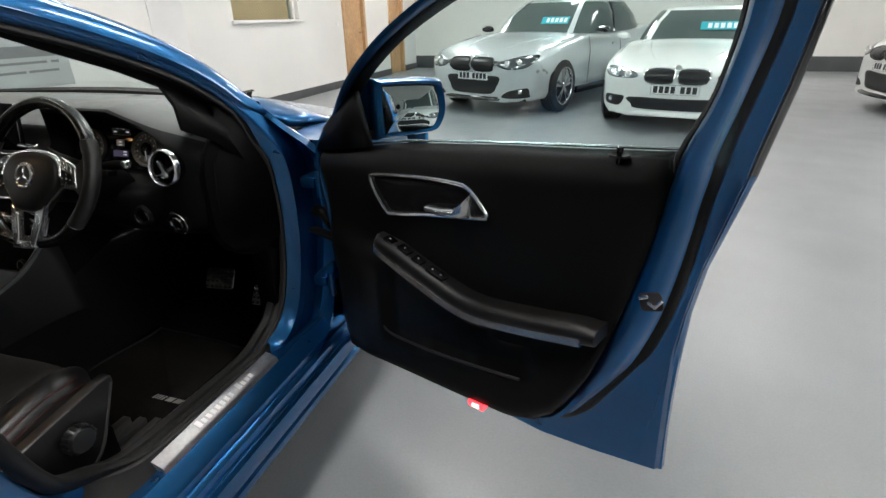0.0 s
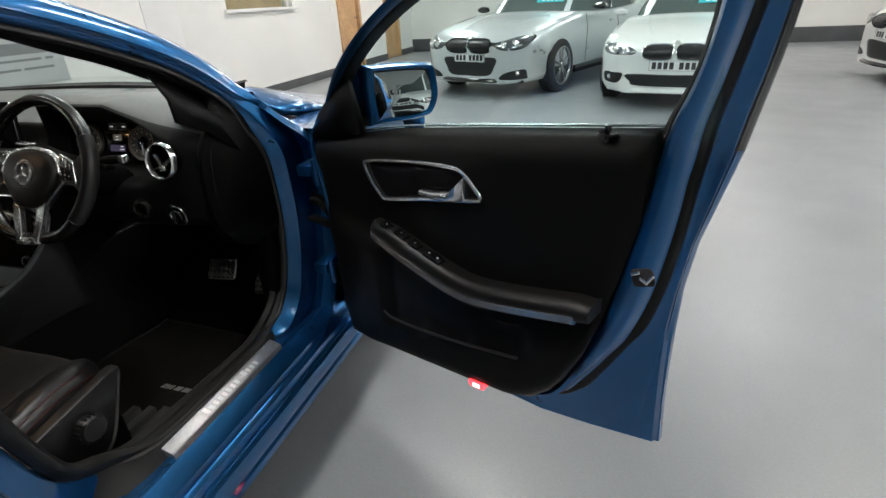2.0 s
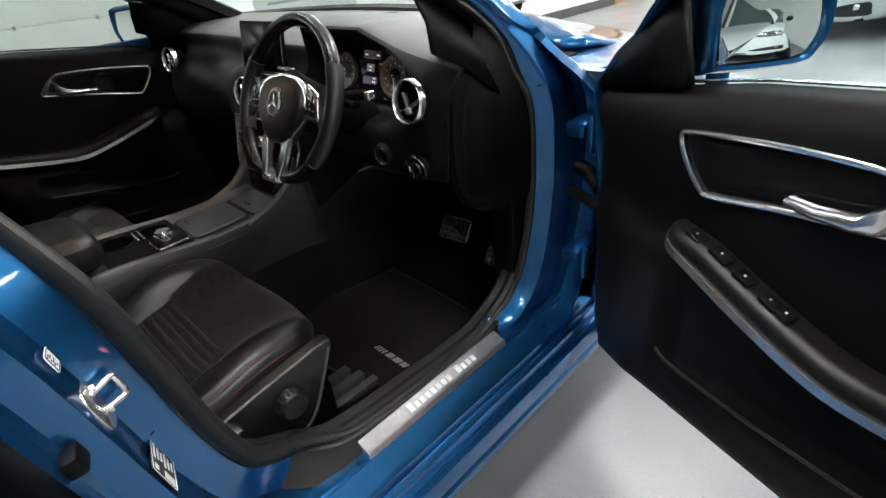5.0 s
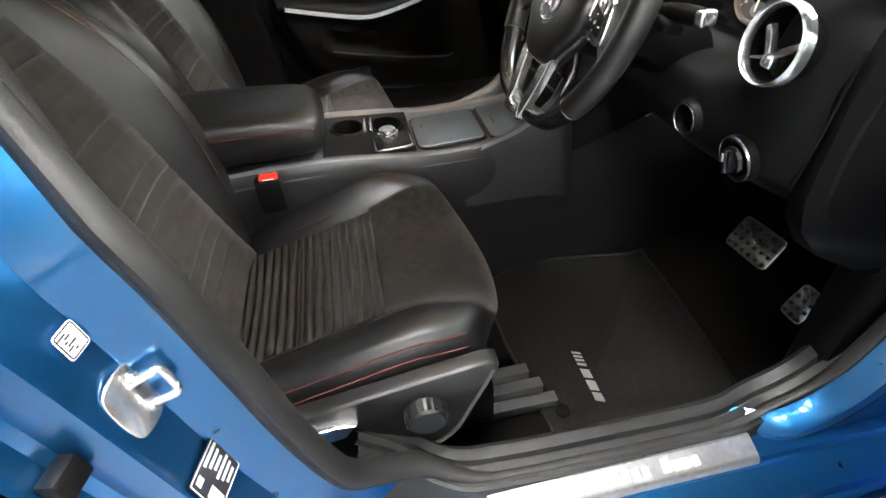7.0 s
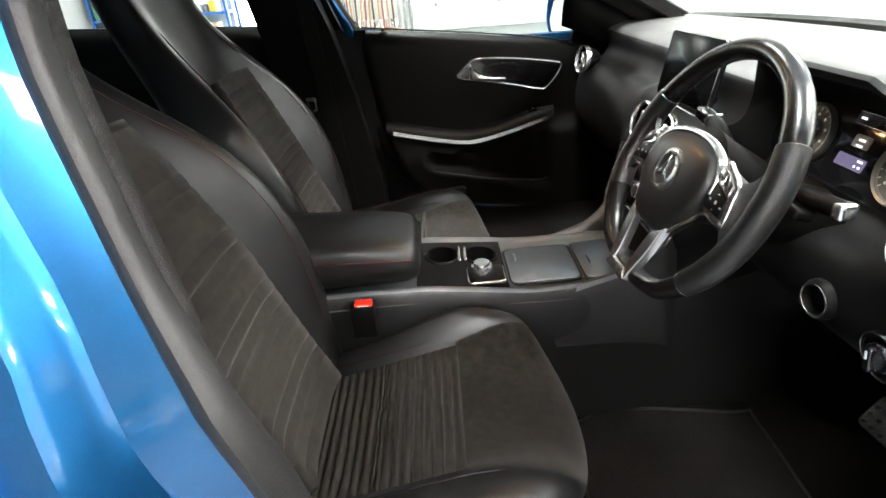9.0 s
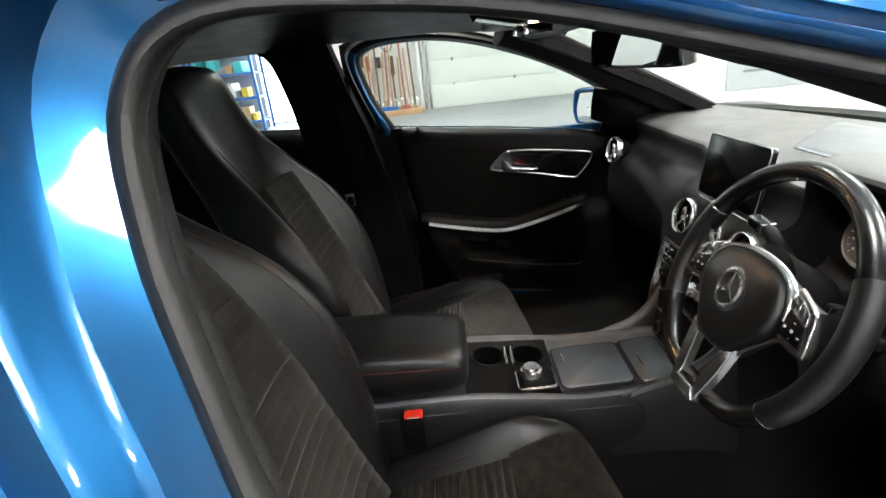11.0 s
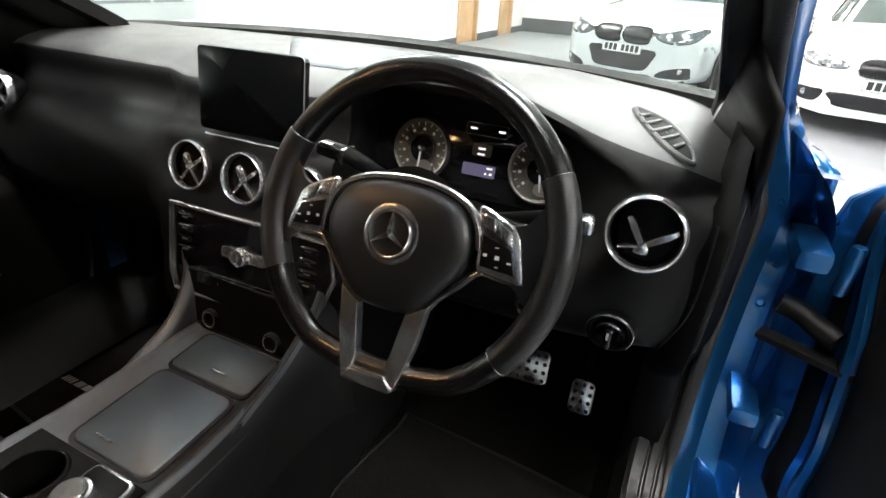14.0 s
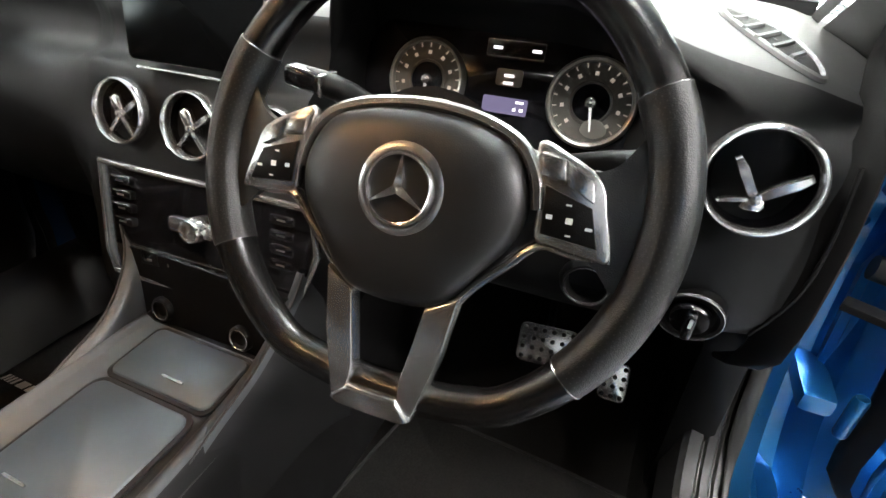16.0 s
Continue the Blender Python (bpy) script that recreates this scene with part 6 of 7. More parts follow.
    for n, k, deep in ((-0.062, 0.7, 0.25), (-0.078, 0.93, 0.4), (-0.15, 1.0, 0.8), (-0.235, 0.95, 0.9), (-0.262, 0.75, 0.7), (-0.272, 0.4, 0.4)):
        hous.append([P(0.158 - (n + 0.16) * 0.35 + 0.10 * k * a * (deep if a < 0 else 0.55), n, 1.083 - 0.01 * (n + 0.15) + 0.075 * k * b) for a, b in ((0.9, -0.85), (1.0, -0.4), (1.0, 0.45), (0.9, 0.9), (0.3, 1.0), (-0.5, 0.8), (-0.85, 0.2), (-0.7, -0.6), (0.0, -1.0))])
    mh = lofted("door_mirror", hous, BLUE, shell, "blue door mirror", subdiv=1, sharp=80)
    q = lambda n, z: P(0.2175 - (n + 0.16) * 0.35, n, z)
    mg = [(-0.083, 1.026), (-0.083, 1.135), (-0.10, 1.146), (-0.225, 1.14), (-0.245, 1.125), (-0.252, 1.07), (-0.24, 1.035), (-0.215, 1.018), (-0.10, 1.016)]
    off = Vector(P(0.0, 0, 0)) - Vector(P(0.006, 0, 0))
    lip = lambda k, back: [tuple(Vector(q(-0.167 + (n + 0.167) * k, 1.08 + (z - 1.08) * k)) + off * back) for n, z in curve(mg, 3, True)]
    lofted("mirror_surround", [lip(0.90, 0.8), lip(0.93, -1.2), lip(1.04, -1.5), lip(1.13, 0.5), lip(1.15, 3.0), lip(1.08, 7.0)], BLUE, mh, "", close_ring=True, caps=False, sharp=60)
    lofted("mirror_gap", [lip(0.85, 0.0), lip(0.93, 0.1)], INK, mh, "", close_ring=True, caps=False)
    bulge = lambda k: [tuple(Vector(q(-0.167 + (n + 0.167) * k, 1.08 + (z - 1.08) * k)) + off * (-0.85 + 0.45 * (k / 0.87) ** 2 + 15 * (z - 1.08) * k)) for n, z in curve(mg, 3, True)]
    lofted("mirror_glass", [bulge(k) for k in (0.87, 0.7, 0.55, 0.4, 0.25, 0.1, 0.03)], MIRROR, mh, "convex mirror glass", close_ring=True, caps=False, sharp=89)
    lofted("mirror_arm", [[P(0.15 + x, n, 1.02 + z) for x, z in ((-0.03, -0.012), (0.03, -0.012), (0.03, 0.012), (-0.03, 0.012))] for n in (-0.03, -0.10)], PLASTIC, mh, "")
    return shell


DU, DN = Vector((0.9089, -0.417, 0)), Vector((-0.417, -0.9089, 0))


def driver_side(s, n, z):
    return tuple(Vector((0.907, -0.604, 0)) + DU * s + DN * n + Vector((0, 0, z)))


def passenger_side(s, n, z):
    return (-0.795 + n, -0.625 - s, z - 0.012)


ddoor = door(driver_side, car, "driver_door", "blue driver's door standing open", True)
door(passenger_side, car, "passenger_door", "closed blue passenger door", False)
latch = plate("door_latch", rounded(0.040, 0.034, 0.008), 0.003, INK, ddoor, frame_at(driver_side(0.948, -0.014, 0.845), tuple(DU), (0, 0, 1)) @ pose(0, 0, 0, 0, 0, 20), "black and steel door latch", 0.001)
for x, y, r in ((-0.012, 0.006, 30), (0.004, -0.004, -25), (0.014, 0.002, 60)):
    block("latch_claw", frame_at(driver_side(0.948 + x, -0.009, 0.845 + y), tuple(DU), (0, 0, 1)) @ pose(0, 0, 0, 0, 0, r), (0.018, 0.006, 0.006), STEEL, latch, "", 0.002)
for z in (0.535, 0.86):
    h = block("hinge", (0.852, -0.512, z), (0.050, 0.125, 0.036), BLUE, car, "blue painted door hinge", 0.012)
    lathe("hinge_pin", [(0.001, 0.04), (0.009, 0.04), (0.011, 0.035), (0.011, -0.035), (0.009, -0.04), (0.001, -0.04)], BLUE, h, Matrix.Translation((0.895, -0.575, z)), "", 14)
block("check_strap", frame_at((0.90, -0.57, 0.70), (0.9, -0.42, 0), (0, 0, 1)), (0.16, 0.012, 0.03), PLASTIC, car, "black door check strap", 0.003)
tube("wiring_boot", [(0.84, -0.53, 0.76), (0.87, -0.535, 0.755), (0.90, -0.555, 0.745), (0.925, -0.575, 0.74)], 0.018, SOFT, car, "black rubber wiring boot", 12, smooth_n=4)
for k in range(6):
    lathe("bolt", [(0.001, 0.006), (0.006, 0.006), (0.007, 0.003), (0.009, 0.0)], BLUE, car, frame_at((0.835, -0.447, 0.45 + 0.085 * k), (-1, 0, 0), (0, 0, 1)), "", 8)

# door striker and stickers on the rear pillar
def on_pillar(x, y, z, lift=0.003):
    """A pose on the painted face of the rear pillar."""
    m = frame_at((x, y, z), (-0.95, 0.25, 0), (0, -0.18, 0.98))
    return m @ Matrix.Translation((0, 0, lift))


sp = on_pillar(0.806, -1.542, 0.800) @ Matrix.Scale(0.80, 4)
st = plate("striker_plate", curve([(-0.028, -0.03), (-0.012, -0.042), (0.02, -0.040), (0.03, -0.02), (0.03, 0.025), (0.015, 0.040), (-0.02, 0.038), (-0.03, 0.015)], 3, True), 0.003, STEEL, car, sp, "zinc door striker", 0.0015)
tube("striker_loop", [sp @ Vector(q) for q in ((0.006, 0.018, 0.002), (0.018, 0.021, 0.026), (0.024, 0.018, 0.033), (0.024, -0.016, 0.033), (0.018, -0.020, 0.026), (0.006, -0.018, 0.002))], 0.0042, STEEL, st, "bright steel striker loop", 10, smooth_n=3)
for dx, dy in ((0.012, 0.022), (0.010, -0.022)):
    lathe("striker_bolt", [(0.001, 0.006), (0.007, 0.0055), (0.009, 0.0)], STEEL, st, sp @ Matrix.Translation((dx, dy, 0.006)), "", 12)

# rear passenger-side door: trim, window frame and glass
lofted("rear_door_trim", [[(-0.775 - 0.02 * (z > 1.05), y, z) for z in (0.42, 0.6, 0.8, 0.95, 1.05, lerp(y, [-2.7, -1.76], [1.165, 1.115]))] for y in np.linspace(-1.82, -2.75, 10)], SOFT, car, "black rear door trim", close_ring=False, caps=False, thick=0.015)
tube("rear_trim_line", [(-0.757, -2.12, 0.990), (-0.757, -1.97, 0.990), (-0.757, -1.945, 0.986), (-0.757, -1.955, 0.95)], 0.003, SATIN, car, "", 6, smooth_n=4)
wf = [(-1.865, 1.10), (-1.875, 1.25), (-1.90, 1.36), (-1.97, 1.40), (-2.1, 1.405), (-2.4, 1.39), (-2.6, 1.33), (-2.72, 1.22), (-2.74, 1.15)]
lofted("rear_window_frame", sweep([(-0.795 + max(0, z - 1.1) * 0.42, y, z) for y, z in curve(wf, 5)], [(0.02, -0.03), (-0.02, -0.03), (-0.02, 0.03), (0.02, 0.03)], (1, 0, 0)), PLASTIC, car, "black rear window frame")
lofted("rear_window_frame", sweep([(-(-0.80 + max(0, z - 1.1) * 0.42), y + 0.02, z) for y, z in curve(wf, 5)], [(0.02, -0.03), (-0.02, -0.03), (-0.02, 0.03), (0.02, 0.03)], (1, 0, 0)), PLASTIC, car, "black rear window frame")
for s in (-1, 1):
    g = lofted("rear_side_glass", [[(s * (0.80 - max(0, z - 1.1) * 0.42), y, z) for z in np.linspace(1.08, top, 4)] for y, top in ((-1.86, 1.36), (-1.95, 1.40), (-2.1, 1.40), (-2.4, 1.38), (-2.6, 1.32), (-2.72, 1.20))], GLASS, car, "tinted rear side glass", close_ring=False, caps=False)
    g.visible_shadow = False
    lofted("quarter_panel", [[(s * (0.84 - 0.0 * z), y, 1.08), (s * 0.79, y - 0.02, 1.2), (s * 0.68, y - 0.05, 1.36), (s * 0.56, y - 0.08, 1.43)] for y in (-2.70, -2.9, -3.15)], BLUE, car, "", close_ring=False, caps=False, thick=0.03)

box("pillar_filler", (-0.86, -1.90, 0.36), (-0.80, -1.545, 1.085), PLASTIC, car)
box("pillar_filler", (-0.862, -1.54, 0.36), (-0.835, -1.40, 1.0), PLASTIC, car)
lofted("sill_trim", [[(-x, y, z) for x, z in ((0.60, 0.30), (0.66, 0.385), (0.70, 0.41), (0.76, 0.42), (0.78, 0.36))] for y in (-2.6, -1.6, -0.5)], PLASTIC, car, "", close_ring=False, caps=False)

# passenger side pillars and rails
lofted("centre_pillar", [[(-0.72, y0, z), (-0.785, y0, z), (-0.785, y1, z), (-0.72, y1, z)] if z < 1.1 else [(-0.70 + (z - 1.1) * 0.4, y0, z), (-0.775 + (z - 1.1) * 0.42, y0, z), (-0.775 + (z - 1.1) * 0.42, y1, z), (-0.70 + (z - 1.1) * 0.4, y1, z)]
                         for z, y0, y1 in ((0.38, -1.53, -1.86), (0.6, -1.55, -1.86), (0.9, -1.60, -1.86), (1.1, -1.645, -1.86), (1.25, -1.685, -1.87), (1.42, -1.72, -1.90))], PLASTIC, car, "black centre pillar trim", sharp=30)
belt_pts = [(-0.655, -1.70, 1.28), (-0.67, -1.70, 1.1), (-0.685, -1.68, 0.8), (-0.68, -1.66, 0.5)]
lofted("seat_belt", sweep(curve(belt_pts, 5), [(-0.024, -0.001), (0.024, -0.001), (0.024, 0.001), (-0.024, 0.001)], (1, 0, 0)), PLASTIC, car, "black seat belt")
tg = frame_at((-0.690, -1.742, 0.872), (0, 1, 0), (0, 0, 1))
tongue = ring_around("belt_tongue", rounded(0.026, 0.036, 0.004, 3), 0.0035, SATIN, car, tg, "silver belt tongue", 6)
plate("tongue_tip", rounded(0.034, 0.012, 0.003, 3), 0.003, SATIN, tongue, tg @ Matrix.Translation((0, 0.022, 0)))
lofted("roof_rail_trim", [[(-0.60, y, z - 0.02), (-0.66, y, z - 0.035), (-0.68, y, z - 0.01), (-0.66, y, z + 0.02), (-0.60, y, z + 0.02)] for y, z in ((-1.0, 1.36), (-1.2, 1.405), (-1.6, 1.425), (-2.1, 1.42), (-2.6, 1.385))], SOFT, car, "", sharp=60)
lofted("roof_rail_trim", [[(0.52, y, z - 0.0), (0.60, y, z - 0.045), (0.625, y, z - 0.05), (0.62, y, z + 0.02), (0.52, y, z + 0.02)] for y, z in ((-1.0, 1.36), (-1.2, 1.405), (-1.5, 1.425), (-2.1, 1.42), (-2.6, 1.385))], SOFT, car, "", sharp=60)
pil = [(0.715, -0.45, 0.99), (0.695, -0.60, 1.075), (0.68, -0.75, 1.155), (0.66, -0.90, 1.225), (0.63, -1.05, 1.30), (0.60, -1.2, 1.365)]
lofted("front_pillar_trim", sweep([(-x, y, z) for x, y, z in curve(pil, 4)], [(-0.055, -0.02), (-0.03, -0.045), (0.03, -0.045), (0.05, -0.02), (0.05, 0.02), (0.03, 0.04), (-0.03, 0.04), (-0.055, 0.015)], (0, 0, 1)), PILLAR, car, "black front pillar trim", sharp=50)
lofted("pillar_foot_trim", [[(-0.742, y, zb), (-0.732, y, (zb + zt) / 2), (-0.70, y, zt)] for y, zb, zt in ((-0.90, 1.06, 1.165), (-0.80, 1.02, 1.14), (-0.68, 0.93, 1.09), (-0.55, 0.70, 1.04), (-0.45, 0.60, 1.0))], PLASTIC, car, "", close_ring=False, caps=False, thick=0.01)
lofted("pillar_foot_trim", [[(0.735 - 0.3 * max(0.0, zb - 0.98), y, zb), (0.722 - 0.2 * max(0.0, zb - 0.98), y, (zb + zt) / 2), (0.668, y, zt)] for y, zb, zt in ((-0.84, 1.06, 1.175), (-0.76, 1.02, 1.13), (-0.68, 0.95, 1.09), (-0.60, 0.82, 1.055), (-0.55, 0.70, 1.03), (-0.45, 0.60, 1.0))], PLASTIC, car, "", close_ring=False, caps=False, thick=0.01)
lofted("front_pillar_trim", sweep([(-(x + 0.004), y + 0.012, z + 0.022) for x, y, z in curve(pil, 4)], [(-0.06, -0.006), (0.05, -0.010), (0.05, 0.004), (-0.06, 0.004)], (0, 0, 1)), PLASTIC, car, "")
lofted("front_pillar", sweep([(-(x + 0.03), y + 0.01, z + 0.020) for x, y, z in curve(pil, 4)], [(-0.035, -0.006), (0.02, -0.012), (0.025, 0.006), (0.0, 0.018), (-0.04, 0.012)], (0, 0, 1)), BLUE, car, "blue front pillar", sharp=50)
lofted("front_pillar_trim", sweep([(-(x - 0.055), y + 0.03, z - 0.012) for x, y, z in curve(pil, 4)], [(-0.04, -0.012), (0.04, -0.012), (0.04, 0.012), (-0.04, 0.012)], (0, 0, 1)), PLASTIC, car, "")
inner = curve([(0.655, -0.56, 1.045), (0.650, -0.68, 1.09), (0.637, -0.81, 1.150), (0.626, -0.91, 1.197), (0.620, -1.02, 1.238), (0.612, -1.11, 1.274), (0.600, -1.24, 1.325), (0.59, -1.36, 1.350)], 4)
rings = []
for x, y, z in inner:
    zs = max(z + 0.012, lerp(y, [-1.35, -1.14, -0.96, -0.81, -0.70], [1.352, 1.300, 1.248, 1.185, 1.110]))
    xs = side_x(zs) - 0.055
    k = 0.15 + 0.85 * smooth(-y, 0.60, 0.86)
    rings.append([(xs, y, zs), (xs - 0.01, y - 0.003, zs - 0.012), ((x + xs) / 2, y - 0.003, (z + zs) / 2 - 0.005), (x + 0.004, y, z), (x, y + 0.008, z + 0.012), (x + 0.012, y + 0.03, z + 0.012 + 0.038 * k), (xs + 0.03, y + 0.03 * k, zs + 0.05 * k), (xs + 0.04, y, zs + 0.02 * k)])
lofted("front_pillar_trim", rings, PILLAR, car, "black front pillar trim", sharp=50)
ws = []
for k in np.linspace(0, 1, 9):
    y, z, w = -0.34 - 0.72 * k, 1.06 + 0.36 * k - 0.02 * math.sin(math.pi * k) * -1, 0.70 - 0.13 * k
    ws.append([(w * u, y - 0.16 * (1 - 0.4 * k) * u * u, z - 0.025 * u * u) for u in np.linspace(-1, 1, 13)])
g = lofted("windscreen", ws, GLASS, car, "clear windscreen", close_ring=False, caps=False)
g.visible_shadow = False
lofted("windscreen_band", [[(x * 1.0, -1.02 - 0.08 * (x / 0.57) ** 2, 1.405 - 0.02 * (x / 0.57) ** 2), (x, -1.01 - 0.10 * (x / 0.57) ** 2, 1.365 - 0.03 * (x / 0.57) ** 2), (x, -1.09 - 0.06 * (x / 0.57) ** 2, 1.375 - 0.03 * (x / 0.57) ** 2)] for x in np.linspace(-0.57, 0.57, 13)], PLASTIC, car, "", close_ring=False, caps=False, thick=0.02)
lofted("rear_screen", [[(w * u, y - 0.0 * u, z) for u in np.linspace(-1, 1, 7)] for y, z, w in ((-3.125, 1.35, 0.46), (-3.29, 1.10, 0.56))], TINTED, car, "tinted rear screen", close_ring=False, caps=False)

# interior mirror and overhead console with its lit lamp
ma = face_towards((0.070, -1.045, 1.298), (0.35, -2.0, 1.275))
shape = curve([(-0.128, -0.020), (-0.118, -0.035), (0.0, -0.038), (0.118, -0.036), (0.128, -0.022), (0.124, 0.022), (0.112, 0.034), (0.0, 0.036), (-0.112, 0.030), (-0.125, 0.018)], 3, True)
im = lofted("interior_mirror", [[ma @ Vector((x * k, y * k, d)) for x, y in shape] for d, k in ((0.0, 0.95), (0.003, 1.0), (-0.008, 1.03), (-0.024, 0.98), (-0.036, 0.80), (-0.042, 0.45))], GLOSS, car, "black interior mirror", sharp=50)
mesh_object("mirror_face", [tuple(ma @ Vector((x * 0.925, y * 0.87, 0.0036))) for x, y in shape], [tuple(range(len(shape)))], MIRROR, im, "mirror glass", smooth=False)
lofted("sensor_housing", [[(0.03 + x * w, y, z + d) for x, d in ((-1.0, 0.035), (-0.9, 0.0), (-0.4, -0.014), (0.4, -0.014), (0.9, 0.0), (1.0, 0.035))] for y, z, w in ((-0.86, 1.325, 0.045), (-0.90, 1.335, 0.06), (-0.98, 1.362, 0.075), (-1.06, 1.375, 0.085))], PLASTIC, im, "black sensor housing on the windscreen", close_ring=False, caps=False, thick=0.004)
tube("mirror_stem", [(0.03, -1.01, 1.31), (0.02, -1.0, 1.36), (0.0, -0.97, 1.40)], 0.012, PLASTIC, im, "", 8)
oc = lofted("overhead_console", [[(x * w, y, z) for x, z in ((-1.0, 1.405), (-0.9, 1.375 - d), (-0.4, 1.362 - d), (0.4, 1.362 - d), (0.9, 1.375 - d), (1.0, 1.405))] for y, w, d in ((-1.08, 0.12, -0.01), (-1.12, 0.14, 0.01), (-1.24, 0.15, 0.012), (-1.31, 0.14, -0.005))], GLOSS, car, "gloss black overhead console", close_ring=False, caps=False, sharp=70)
WARMLAMP = material("warm_cabin_lamp", (0.9, 0.8, 0.6), 0.4, emit=(1.0, 0.56, 0.25), power=115.0)
for x in (-0.07, 0.07):
    box("reading_lamp", (x - 0.018, -1.22, 1.344), (x + 0.018, -1.195, 1.349), WARMLAMP, oc, "lit warm reading lamp", 0.001)
    for lo, hi in (((x - 0.026, -1.228), (x - 0.019, -1.187)), ((x + 0.019, -1.228), (x + 0.026, -1.187)), ((x - 0.019, -1.228), (x + 0.019, -1.221)), ((x - 0.019, -1.194), (x + 0.019, -1.187))):
        box("lamp_lip", (*lo, 1.334), (*hi, 1.350), GLOSS, oc, "", 0.001)
lofted("sun_visor", [[(-0.10 - 0.42 * a, -1.07 - 0.10 * a * a * 0.6, 1.398 - 0.03 * a * a), (-0.10 - 0.42 * a, -1.20 - 0.06 * a * a, 1.402 - 0.03 * a * a)] for a in np.linspace(0.1, 1, 7)], CEILING, car, "pale grey sun visor", close_ring=False, caps=False, thick=0.014)

# labels on the rear pillar
for at, w, h, m in ((on_pillar(0.803, -1.556, 0.880, 0.004), 0.023, 0.026, PALE), (on_pillar(0.812, -1.517, 0.667, 0.004), 0.056, 0.060, INK)):
    lab = plate("label", rounded(w, h, 0.003, 3), 0.0012, m, car, at, "small printed label")
    ring_around("label_border", rounded(w - 0.003, h - 0.003, 0.002, 3), 0.0007, PALE if m is INK else INK, lab, at @ Matrix.Translation((0, 0, 0.0012)), "", 4)
    if m is PALE:
        bars(lab, [(-0.005 + 0.004 * (k % 2), 0.008 - 0.003 * k, 0.009 - 0.003 * (k % 3), 0.0014) for k in range(6)], at @ Matrix.Translation((0, 0, 0.0013)), INK, 0.0004)
    if m is INK:
        bars(lab, [(0.010, 0.022 - 0.0085 * k, 0.026 - 0.005 * (k % 3), 0.004) for k in range(6)] + [(-0.017, -0.012, 0.012, 0.024), (-0.017, 0.019, 0.009, 0.009)], at @ Matrix.Translation((0, 0, 0.0013)), PALE, 0.0005)

block("door_buffer", on_pillar(0.862, -1.588, 0.790, 0.008), (0.030, 0.026, 0.020), PLASTIC, car, "black rubber door buffer", 0.004)

# ---- parked cars ----

